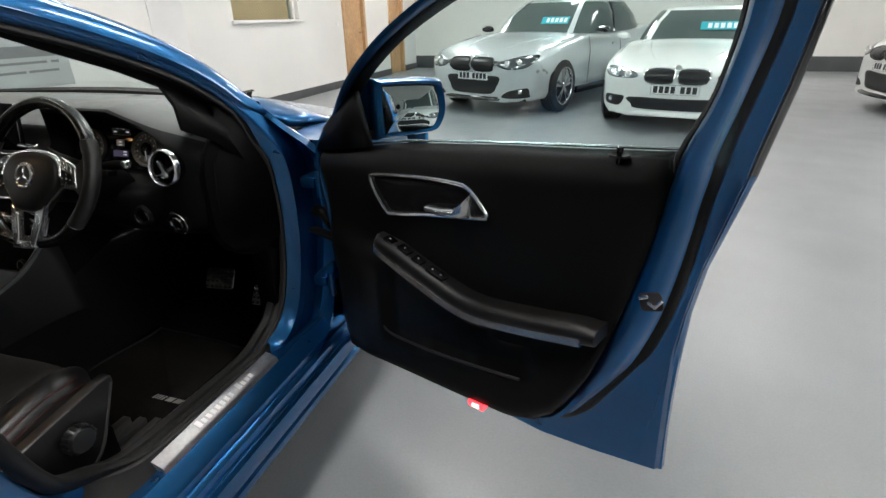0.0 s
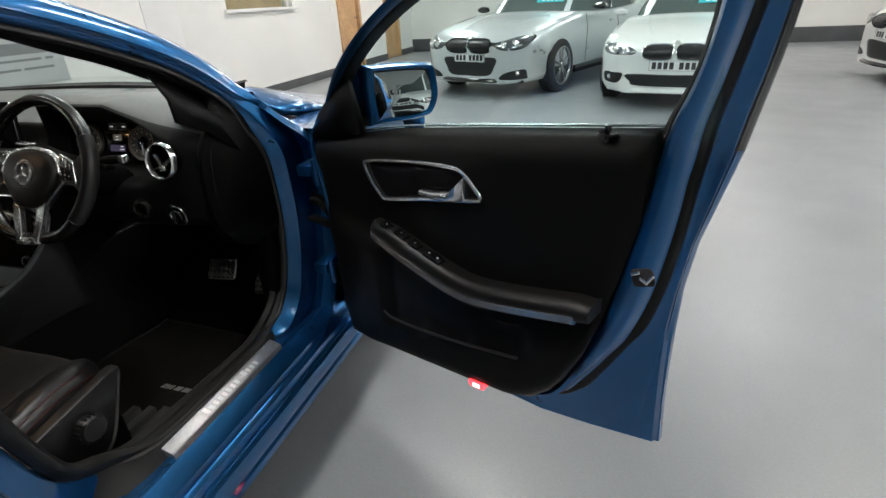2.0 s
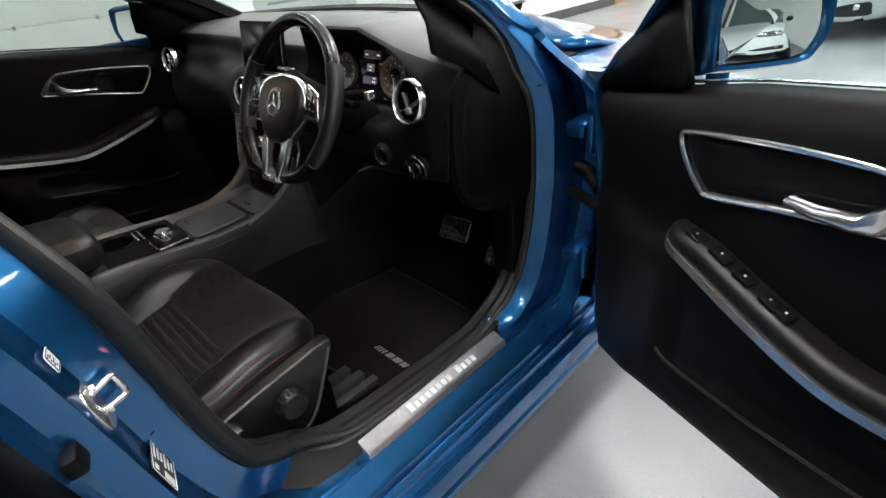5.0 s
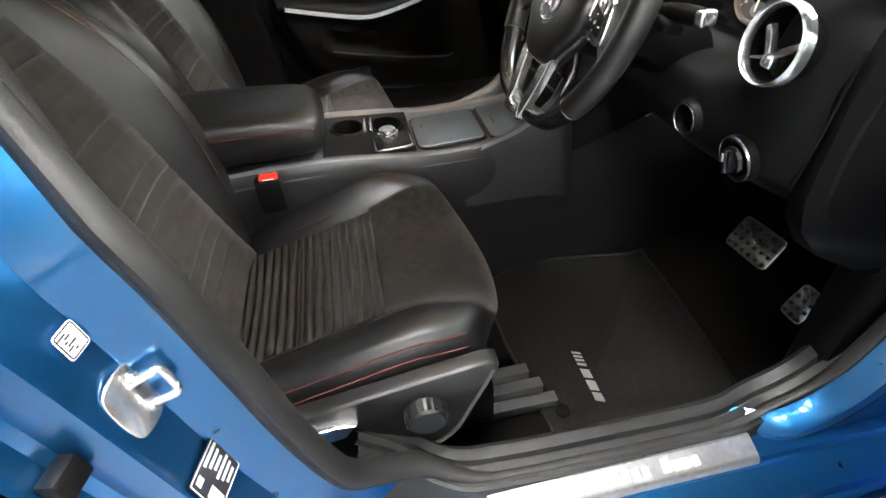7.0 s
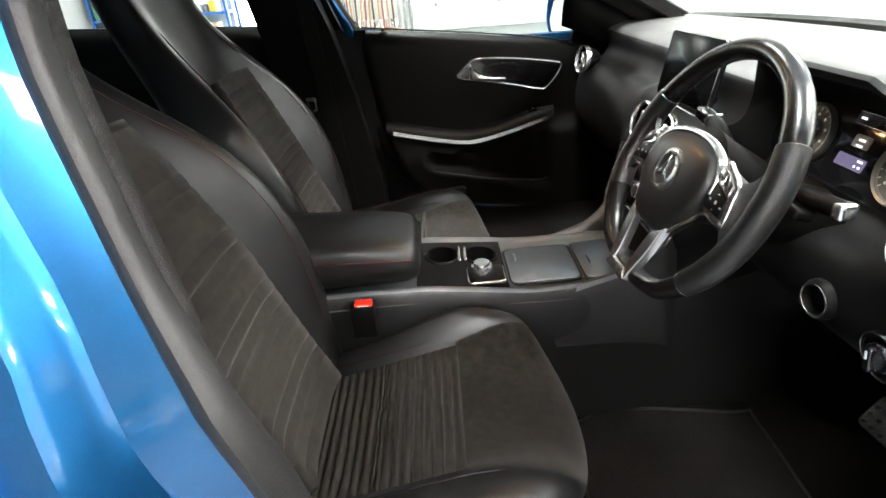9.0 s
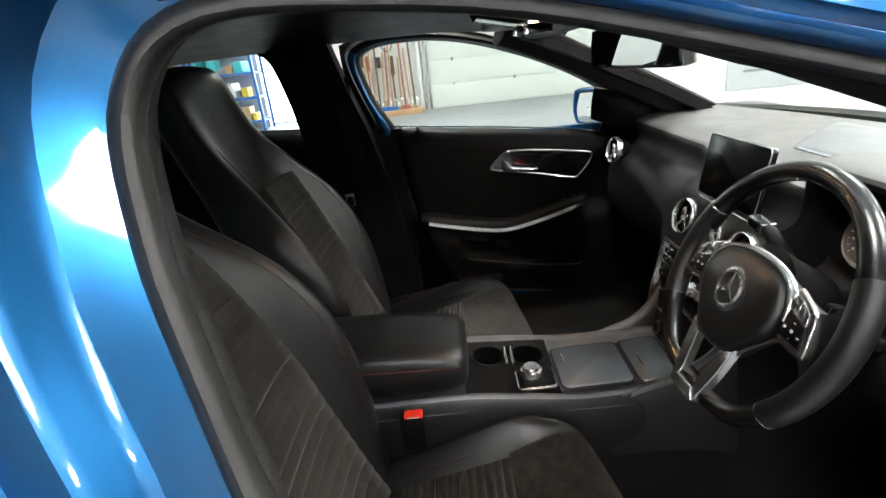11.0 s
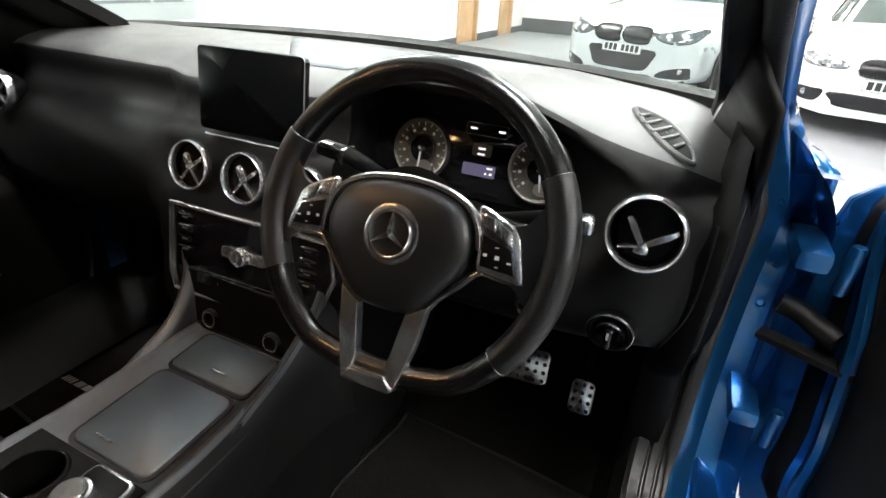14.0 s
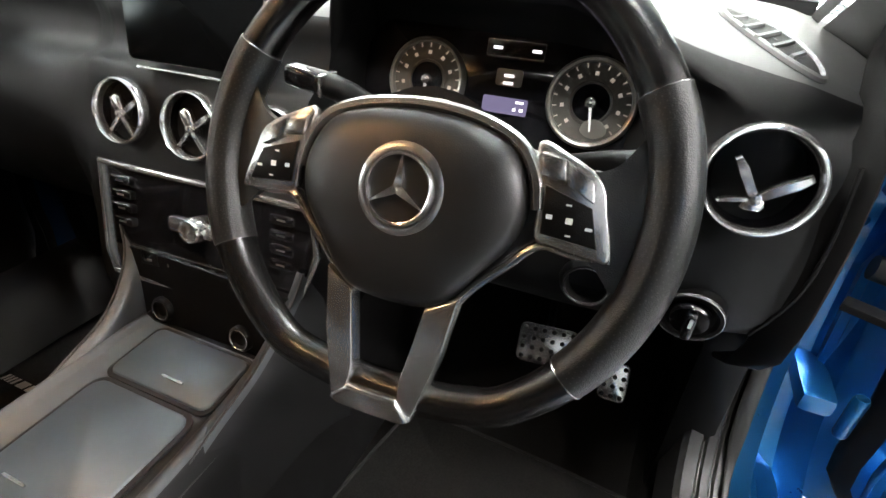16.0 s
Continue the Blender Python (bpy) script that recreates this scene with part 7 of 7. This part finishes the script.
def parked_car(name, label, m, paint, coupe=False, suv=0.0, full=True):
    """A parked car in its own frame (forward along y, front axle at 0), set down at the pose m."""
    root = thing(name, label, "car", tuple(m.translation), "parked cars")
    G = lambda x, y, z: tuple(m @ Vector((x, y, z)))
    top = 1.43 + suv - (0.05 if coupe else 0)
    lift = suv * 0.45
    st = [(0.86, 0.60, 0.60), (0.84, 0.66, 0.66), (0.76, 0.76, 0.715), (0.62, 0.84, 0.765), (0.40, 0.885, 0.82), (0.10, 0.90, 0.875), (-0.3, 0.905, 0.925), (-0.65, 0.905, 0.965), (-1.5, 0.91, 0.955), (-2.5, 0.91, 0.985), (-3.1, 0.88, 1.03), (-3.6, 0.80, 1.0), (-3.78, 0.70, 0.85)]
    rings = []
    for y, w, h in st:
        h += lift
        half = [(0.0, 0.20), (0.8 * w, 0.19), (0.95 * w, 0.25), (0.985 * w, 0.34), (0.99 * w, 0.48), (1.0 * w, 0.60), (0.985 * w, 0.5 * h + 0.30), (0.95 * w, h - 0.05), (0.86 * w, h - 0.012), (0.62 * w, h + 0.004), (0.35 * w, h + 0.016), (0.0, h + 0.020)]
        nose = max(0.0, y - 0.55) * 0.45
        ring = [(x, y - nose * (abs(x) / 0.9) ** 2, z) for x, z in half] + [(-x, y - nose * (abs(x) / 0.9) ** 2, z) for x, z in half[-2:0:-1]]
        rings.append([G(*p) for p in ring])
    dense = np.array([[tuple(q) for q in curve(r, 3, True)] for r in np.array(rings)])
    dense = np.stack([curve(dense[:, k], 4) for k in range(dense.shape[1])], 1)
    bv, bf = loft(dense.tolist(), True, True)
    body = mesh_object("body", bv, bf, paint, root, "", sharp=50)
    tree = BVHTree.FromPolygons([Vector(q) for q in bv], bf)
    rot = m.to_3x3()
    fwd, lat = (rot @ Vector((0, 1, 0))).normalized(), (rot @ Vector((1, 0, 0))).normalized()

    def decal(name, outline, mat, off, along, label="", parent=None, flat=1.0):
        """A panel that follows the body: an outline (u, z) thrown on it along an axis."""
        o = curve(outline, 3, True)
        mid = o.mean(0)
        rings = []
        for k, d in ((1.0, -0.02), (1.0, off * 0.6), (0.97, off), (0.8, off * flat), (0.5, off * flat), (0.2, off * flat)):
            row = []
            for u, z in mid + (o - mid) * k:
                if along == "y":
                    start, way = m @ Vector((u, 3, z)), -fwd
                else:
                    start, way = m @ Vector((3 * along, u, z)), -lat * along
                hit = tree.ray_cast(start, way)[0]
                row.append(tuple((hit if hit is not None else m @ Vector((u, 0.6, z))) - way * d))
            rings.append(row)
        return lofted(name, rings, mat, parent or root, label, True, True, sharp=60)
    # cabin: outlines from belt to roof
    def plan(y0, y1, w0, w1, corner, z):
        pts = []
        for a in np.linspace(0, 2 * math.pi, 88, False):
            c, s = math.cos(a), math.sin(a)
            k = (abs(c) ** 5 + abs(s) ** 5) ** (-1 / 5)
            yy = (y0 + y1) / 2 + (y0 - y1) / 2 * k * s
            w = w0 + (w1 - w0) * (y0 - yy) / (y0 - y1)
            pts.append((w * k * c, yy, z))
        return pts
    b0 = 0.955 + lift
    layers = [plan(-0.58, -3.2 + suv, 0.80, 0.80, 5, b0), plan(-0.90, -2.98, 0.72, 0.72, 5, b0 + (top - b0) * 0.52), plan(-1.22, -2.72, 0.62, 0.63, 5, top - 0.055), plan(-1.32, -2.6, 0.55, 0.56, 5, top - 0.02), plan(-1.55, -2.3, 0.35, 0.35, 5, top)]
    v, f = loft([[G(*p) for p in r] for r in layers], True, True)
    idx = []
    for k, face in enumerate(f):
        row, col = divmod(k, 88)
        a = math.degrees(2 * math.pi * (col + 0.5) / 88)
        glassy = row < 2 and k < 88 * 4 and not any(abs((a - p + 180) % 360 - 180) < q for p, q in ((52, 3.0), (128, 3.0), (228, 5.0), (312, 5.0)))
        idx.append(1 if glassy else 0)
    mesh_object("cabin", v, f, [paint, SCREENGLASS], root, "painted roof over dark glass", index=idx, sharp=50)
    for s in (-1, 1):
        tube("door_post", [G(s * 0.803, -1.72, b0), G(s * 0.727, -1.80, b0 + (top - b0) * 0.52), G(s * 0.632, -1.84, top - 0.06)], 0.022, GLOSS, root, "", 6)
    # face
    zl = lift
    for s in (-1, 1):
        zk = 0.640 + zl
        kid = [(s * x, zk + z) for x, z in ((0.026, 0.070), (0.16, 0.084), (0.30, 0.074), (0.345, 0.030), (0.325, -0.055), (0.25, -0.082), (0.06, -0.078), (0.024, -0.03))]
        k = decal("kidney_grille", kid, BLACKGRILLE, 0.011, "y", "black kidney-shaped grille")
        lofted("grille_surround", sweep([tuple(tree.ray_cast(m @ Vector((x, 3, z)), -fwd)[0] + fwd * 0.011) for x, z in curve(kid, 4, True)], circle(0.009, 6), tuple(fwd), True), GLOSS if not coupe else CHROME, k, "", close_path=True)
        for i in range(10):
            x = s * (0.055 + 0.026 * i)
            a, b = (tree.ray_cast(m @ Vector((x, 3, zk + dz)), -fwd)[0] + fwd * 0.014 for dz in (-0.066, 0.066))
            tube("grille_slat", [tuple(a), tuple(b)], 0.004, GLOSS if not coupe else SATIN, k, "", 5)
        if coupe:
            hs = [(0.43, 0.66), (0.55, 0.705), (0.70, 0.732), (0.80, 0.725), (0.81, 0.665), (0.74, 0.622), (0.58, 0.612), (0.45, 0.62)]
        else:
            hs = [(0.38, 0.668), (0.50, 0.695), (0.66, 0.735), (0.80, 0.745), (0.82, 0.69), (0.74, 0.615), (0.58, 0.595), (0.44, 0.62)]
        hm = np.array(hs).mean(0)
        hl = decal("headlight", [(s * (hm[0] + (x - hm[0]) * 1.04), hm[1] + (z - hm[1]) * (1.06 if coupe else 1.12) + zl) for x, z in hs], GLOSS, 0.003, "y", "clear headlight in a dark surround")
        decal("headlight_glass", [(s * x, z + zl) for x, z in hs], CLEARLENS if coupe else LENS, 0.006, "y", "", hl)
        if not coupe:
            decal("grille_bridge", [(s * x, z + zl) for x, z in ((0.33, 0.68), (0.40, 0.682), (0.42, 0.655), (0.33, 0.635))], GLOSS, 0.006, "y", "", hl)
        for x, z, r in ((0.66, 0.665, 0.048), (0.53, 0.655, 0.042)):
            q, nrm = tree.ray_cast(m @ Vector((s * x, 3, z + zl)), -fwd)[:2]
            at = face_towards(q + fwd * 0.002, q + (fwd + Vector((0, 0, 0.15))) * 2)
            lathe("headlight_lens", [(0.001, 0.012), (r * 0.5, 0.014), (r * 0.7, 0.010), (r * 0.85, 0.014), (r, 0.012), (r * 1.02, -0.02)], CHROME, hl, at, "", 20)
        fo = [(0.46, 0.25), (0.52, 0.31), (0.62, 0.345), (0.73, 0.365), (0.775, 0.36), (0.785, 0.30), (0.77, 0.25), (0.60, 0.24)] if not coupe else [(0.55, 0.405), (0.66, 0.415), (0.78, 0.415), (0.795, 0.36), (0.76, 0.305), (0.60, 0.30)]
        fg = decal("fog_intake", [(s * x, z + zl * 0.5) for x, z in fo], BLACKGRILLE, 0.006, "y", "black fog lamp recess")
        q = tree.ray_cast(m @ Vector((s * (0.71 if coupe else 0.69), 3, (0.365 if coupe else 0.325) + zl * 0.5)), -fwd)[0]
        lathe("fog_lamp", [(0.001, 0.014), (0.028, 0.012), (0.034, -0.01)], CHROME, fg, face_towards(q, q + fwd), "", 16)
        # mirror
        lofted("wing_mirror", [[G(s * x, -0.93 + d, 1.0 + zl + 0.055 * k * b) for x, b in ((0.86, -0.7), (1.04, -0.8), (1.10, 0.1), (1.05, 1.1), (0.90, 1.0))] for d, k in ((-0.08, 1.0), (0.0, 1.2), (0.09, 0.7))], GLOSS if not coupe else paint, root, "", subdiv=1)
        # sides: arches, wheels, seams, sill
        for y in (0.0, -2.81):
            arch = frame_at(G(s * 0.826, y, 0.345), m.to_3x3() @ Vector((0, s, 0)), m.to_3x3() @ Vector((0, 0, 1)))
            lathe("wheel_arch", [(0.001, 0.066), (0.365, 0.070), (0.378, 0.062)], BLACKGRILLE, root, arch, "", 36)
            turn = m @ pose(s * 0.822, y, 0, 0, 0, 0)
            wheel_at(root, turn, s)
        for y in ((-0.72, -1.78, -2.75) if not coupe else (-0.80, -2.2)):
            tube("door_seam", [G(s * (0.912 if z < 0.75 else 0.912 - 0.25 * (z - 0.75)), y - 0.05 * (z - 0.6), z) for z in (0.32, 0.5, 0.65, 0.75, 0.85, 0.93 + zl)], 0.004, INK, root, "", 5)
            if y > -2.5:
                block("door_handle", frame_at(G(s * 0.905, y - 0.85, 0.80 + zl), m.to_3x3() @ Vector((0, 1, 0)), m.to_3x3() @ Vector((0, 0, 1))), (0.17, 0.025, 0.03), paint, root, "", 0.008)
        box_at = m @ Matrix.Translation((s * 0.895, -1.4, 0.245))
        block("side_skirt", box_at, (0.05, 2.0, 0.10), GLOSS if not coupe else paint, root, "", 0.02)
    decal("lower_intake", [(-0.50, 0.40 + zl * 0.4), (0.0, 0.395 + zl * 0.4), (0.50, 0.40 + zl * 0.4), (0.46, 0.32), (0.40, 0.275), (0.0, 0.265), (-0.40, 0.275), (-0.46, 0.32)] if coupe else [(-0.40, 0.50), (0.0, 0.49), (0.40, 0.50), (0.38, 0.38), (0.30, 0.285), (0.0, 0.275), (-0.30, 0.285), (-0.38, 0.38)], BLACKGRILLE, 0.008, "y", "black lower intake")
    lofted("front_lip", [[G(x, 0.875 - 0.30 * (abs(x) / 0.88) ** 2.2 + d, z) for d, z in ((0.0, 0.20), (0.012, 0.205), (0.012, 0.228), (-0.02, 0.25), (-0.06, 0.22))] for x in np.linspace(-0.74, 0.74, 17)], GLOSS if not coupe else paint, root, "", sharp=60)
    q = tree.ray_cast(m @ Vector((0, 3, 0.495 + zl * 0.8)), -fwd)[0]
    np_at = face_towards(q + fwd * 0.004, q + fwd * 2 + Vector((0, 0, 0.1)))
    npl = plate("number_plate", rounded(0.52, 0.111, 0.008), 0.008, PLATE, root, np_at, "white number plate", 0.002)
    ring_around("plate_edge", rounded(0.512, 0.103, 0.007), 0.002, INK, npl, np_at @ Matrix.Translation((0, 0, 0.0085)), "", 4)
    bars(npl, [(-0.205 + 0.062 * i + (0.04 if i > 2 + coupe else 0), 0, 0.045, 0.074) for i in range(7)], np_at @ Matrix.Translation((0, 0, 0.0082)), INK)
    lathe("bonnet_badge", [(0.001, 0.010), (0.030, 0.009), (0.040, 0.004), (0.041, 0.0)], CHROME, root, face_towards(tree.ray_cast(m @ Vector((0, 3, 0.725 + zl)), -fwd)[0], m @ Vector((0, 1.6, 1.35 + zl))), "round bonnet badge", 24)
    for s in (-1, 1):
        tube("bonnet_crease", [G(s * x, y, z + zl) for x, y, z in ((0.20, 0.74, 0.735), (0.34, 0.4, 0.838), (0.44, 0.0, 0.902), (0.52, -0.5, 0.958))], 0.006, paint, root, "", 6, smooth_n=4)
        tube("bonnet_seam", [G(s * x, y, z + zl) for x, y, z in ((0.30, 0.80, 0.69), (0.60, 0.62, 0.752), (0.76, 0.3, 0.825), (0.80, -0.2, 0.903), (0.80, -0.55, 0.945))], 0.004, INK, root, "", 5, smooth_n=4)
        tube("wiper", [G(s * 0.1 - 0.1, -0.62, 0.985 + zl), G(s * 0.1 + 0.35, -0.70, 1.0 + zl)], 0.008, INK, root, "", 5)
    if full:
        ca = frame_at(G(-0.30 if not coupe else -0.25, -0.775, 1.10), m.to_3x3() @ Vector((-1, 0, 0)), m.to_3x3() @ Vector((0, -0.62, 0.78)))
        card = plate("price_card", rounded(0.46, 0.12, 0.005), 0.004, CYANCARD, root, ca @ Matrix.Translation((0, 0.03, 0.012)), "cyan price card behind the windscreen")
        bars(card, [(-0.12 + 0.075 * i, 0.0, 0.05, 0.075) for i in range(5)], ca @ Matrix.Translation((0, 0.03, 0.0163)), PALE)
    return root


SCREENGLASS = material("car_window_glass", (0.07, 0.09, 0.085), 0.08, spec=0.35)
CLEARLENS = material("clear_headlight_lens", (0.34, 0.36, 0.37), 0.10, 0.5, coat=1.0, stain=0.5, stain_size=16)
LENS = material("headlight_lens", (0.10, 0.11, 0.12), 0.08, 0.4, coat=1.0)


def wheel_at(parent, m, side, r=0.335, w=0.21):
    q = m @ (frame_at((0.0, 0, r), (0, 1, 0), (0, 0, 1)) if side > 0 else frame_at((0.0, 0, r), (0, -1, 0), (0, 0, 1)))
    tyre = lathe("wheel", [(r * 0.70, -w / 2), (r * 0.9, -w / 2), (r * 0.985, -w * 0.4), (r, -w * 0.2), (r, w * 0.2), (r * 0.985, w * 0.4), (r * 0.9, w / 2), (r * 0.70, w / 2)], TYRE, parent, q, "black tyre", 40)
    lathe("rim", [(0.001, w * 0.12), (r * 0.62, w * 0.12), (r * 0.68, w * 0.49)], BLACKGRILLE, tyre, q, "", 40)
    lathe("rim_lip", [(r * 0.715, w * 0.40), (r * 0.715, w * 0.52), (r * 0.68, w * 0.53), (r * 0.655, w * 0.44)], SATIN, tyre, q, "silver alloy rim", 40)
    for k in range(5):
        for d in (-10, 10):
            plate("spoke", [(-r * 0.045, r * 0.1), (r * 0.045, r * 0.1), (r * 0.04, r * 0.68), (-r * 0.04, r * 0.68)], w * 0.12, SATIN, tyre, q @ pose(0, 0, w * 0.36, 0, 0, 72 * k + d), "", 0.004)
    lathe("hub_cap", [(0.001, w * 0.5), (r * 0.12, w * 0.5), (r * 0.15, w * 0.46), (r * 0.16, w * 0.3)], SATIN, tyre, q, "", 20)
    return tyre


def facing(nose, heading, size=1.0):
    """The pose of a car whose number plate stands at nose (x, y) and which faces along heading (degrees from +y to the left)."""
    turn = pose(nose[0], nose[1], 0, 0, 0, heading)
    return turn @ Matrix.Scale(size, 4) @ Matrix.Translation((0, -0.89, 0))


parked_car("saloon_car", "silver four-door saloon parked with a cyan price card", facing((-0.29, 5.42), 158, 1.07), SILVER)
parked_car("coupe_car", "white two-door coupe parked with a cyan price card", facing((2.30, 4.57), 168, 0.99), WHITE, coupe=True)
parked_car("suv_car", "white sport utility car parked by the east wall", facing((4.95, 6.75), 95), WHITE, suv=0.22, full=False)
parked_car("suv_car", "white sport utility car parked by the east wall", facing((5.3, 3.7), 92), WHITE, suv=0.22, full=False)
parked_car("suv_car", "white sport utility car parked behind the blue hatchback", facing((5.65, -2.1), 80), WHITE, suv=0.22, full=False)
parked_car("saloon_car", "silver saloon parked by the east wall", facing((5.4, 1.3), 90), SILVER, full=False)

# ---- tools and shelves on the garage side ----
plinth = tagged(box("timber_plinth", (XG + 0.03, -3.55, 0.0), (XG + 0.75, -1.98, 0.10), TAN, None, "", 0.01), "low timber plinth under the tools", "plinth")
TOOLRED = material("red_handle", (0.34, 0.11, 0.08), 0.5)
TOOLBLUE = material("blue_plastic", (0.03, 0.13, 0.42), 0.45)
TOOLBROWN = material("dark_wood_handle", (0.16, 0.08, 0.04), 0.6, grain=0.2, grain_size=30)
WOODS = material("ash_handle", (0.5, 0.33, 0.18), 0.55, grain=0.15, grain_size=30)
rnd = random.Random(4)
for i, (y, h, kind) in enumerate(((-3.48, 1.5, "spade"), (-3.40, 1.25, "broom"), (-3.30, 1.6, "rake"), (-3.2, 1.35, "broom"), (-3.12, 1.75, "fork"), (-3.02, 1.6, "rake"), (-2.92, 1.45, "broom"), (-2.82, 1.55, "spade"), (-2.72, 1.7, "broom"), (-2.62, 1.25, "rake"), (-2.5, 1.3, "fork"), (-2.4, 1.65, "broom"), (-2.28, 1.5, "rake"), (-2.16, 1.75, "spade"))):
    t = thing(kind, "long-handled %s leaning on the garage wall" % kind, "garden tool", (XG + 0.4, y, 0.1), "garden tools")
    tube("handle", [(XG + 0.42, y, 0.18), (XG + 0.06, y + rnd.uniform(-0.08, 0.08), h)], 0.022, (WOODS, TOOLBROWN, WOODS, TOOLRED)[i % 4], t, "", 8)
    if kind == "broom":
        box("brush_head", (XG + 0.36, y - 0.12, 0.10), (XG + 0.46, y + 0.12, 0.2), TOOLRED if i % 2 else TOOLBLUE, t, "", 0.01)
    else:
        lofted("blade", [[(XG + 0.42 + d, y + w * u, z) for u in (-1, -0.5, 0, 0.5, 1)] for z, w, d in ((0.10, 0.03, 0.01), (0.18, 0.08, 0.0), (0.34, 0.09, -0.03), (0.37, 0.02, -0.03))], SATIN, t, "steel blade", close_ring=False, caps=False, thick=0.006)
pan = thing("dustpan", "blue plastic dustpan standing on the timber plinth", "dustpan", (XG + 0.62, -3.25, 0.1))
lofted("scoop", [[(XG + 0.60 + d, -3.25 + w * u, z) for u in (-1, -0.5, 0.5, 1)] for z, w, d in ((0.102, 0.16, 0.1), (0.3, 0.15, 0.0), (0.36, 0.08, -0.03))], TOOLBLUE, pan, "", close_ring=False, caps=False, thick=0.012)
tube("handle", [(XG + 0.57, -3.25, 0.35), (XG + 0.45, -3.25, 0.75)], 0.018, TOOLBLUE, pan, "", 8)
for k, (y, z0, z1) in enumerate(((-3.36, 1.15, 1.55), (-3.22, 1.05, 1.4), (-2.66, 0.9, 1.35), (-2.98, 1.1, 1.35))):
    g = tagged(box("hanging_tool", (XG + 0.02, y - 0.06, z0), (XG + 0.14, y + 0.06, z1), (TOOLBROWN, TOOLRED, TOOLBROWN, INK)[k], None, "", 0.02), "small hand tool hanging on the garage wall", "hand tool", "hand tools")
binn = thing("waste_bin", "black plastic waste bin", "bin", (XG + 0.9, -3.75, 0))
lathe("bin_body", [(0.001, 0.01), (0.2, 0.0), (0.25, 0.7), (0.27, 0.72), (0.27, 0.76), (0.24, 0.76), (0.19, 0.05)], PLASTIC, binn, Matrix.Translation((XG + 0.9, -3.75, 0)), "", 24)
mb = thing("meter_box", "grey electric meter box with a cable on the wall", "meter box", (XG, -2.9, 1.95))
box("casing", (XG + 0.002, -3.05, 1.95), (XG + 0.14, -2.75, 2.3), SIGNGREY, mb, "", 0.01)
tube("cable", [(XG + 0.05, -2.9, 1.95), (XG + 0.05, -2.88, 1.6), (XG + 0.05, -2.7, 1.45), (XG + 0.05, -2.55, 1.7), (XG + 0.05, -2.4, 2.3), (XG + 0.05, -2.4, 3.4)], 0.012, INK, mb, "", 6, smooth_n=5)
tube("downpipe", [(XG + 0.12, -2.02, 0.0), (XG + 0.12, -2.02, 3.4)], 0.06, CEILING, mb, "white pipe", 12)

BOXCOLS = [material("box_" + n, c, 0.6, stain=0.1) for n, c in (("card", (0.4, 0.28, 0.16)), ("yellow", (0.6, 0.45, 0.06)), ("white", (0.7, 0.7, 0.68)), ("green", (0.08, 0.25, 0.14)), ("grey", (0.2, 0.2, 0.22)), ("red", (0.45, 0.05, 0.04)), ("teal", (0.05, 0.4, 0.42)))]
for y0 in (-8.8, -7.25):
    rack = thing("shelf_rack", "blue steel shelf rack filled with boxes and bottles", "shelf", (XG + 0.5, y0 + 0.75, 0), "shelf racks")
    for x in (XG + 0.15, XG + 0.85):
        for y in (y0, y0 + 1.42):
            box("upright", (x - 0.03, y, 0), (x + 0.03, y + 0.06, 2.3), TOOLBLUE, rack, "", 0.004)
    for z in (0.2, 0.75, 1.3, 1.85):
        box("shelf_board", (XG + 0.1, y0 + 0.062, z), (XG + 0.9, y0 + 1.418, z + 0.05), TOOLBLUE, rack, "", 0.004)
    for z in (0.25, 0.80, 1.35, 1.90):
        y = y0 + 0.1
        while y < y0 + 1.25:
            w, h = rnd.uniform(0.08, 0.24), rnd.uniform(0.12, 0.36)
            t = tagged(box("storage_box", (XG + rnd.uniform(0.35, 0.55), y, z), (XG + 0.85, y + w, z + h), BOXCOLS[rnd.randrange(7)], None, "", 0.01), "small storage box on the shelf rack", "box", "stored boxes")
            y += w + rnd.uniform(0.01, 0.08)
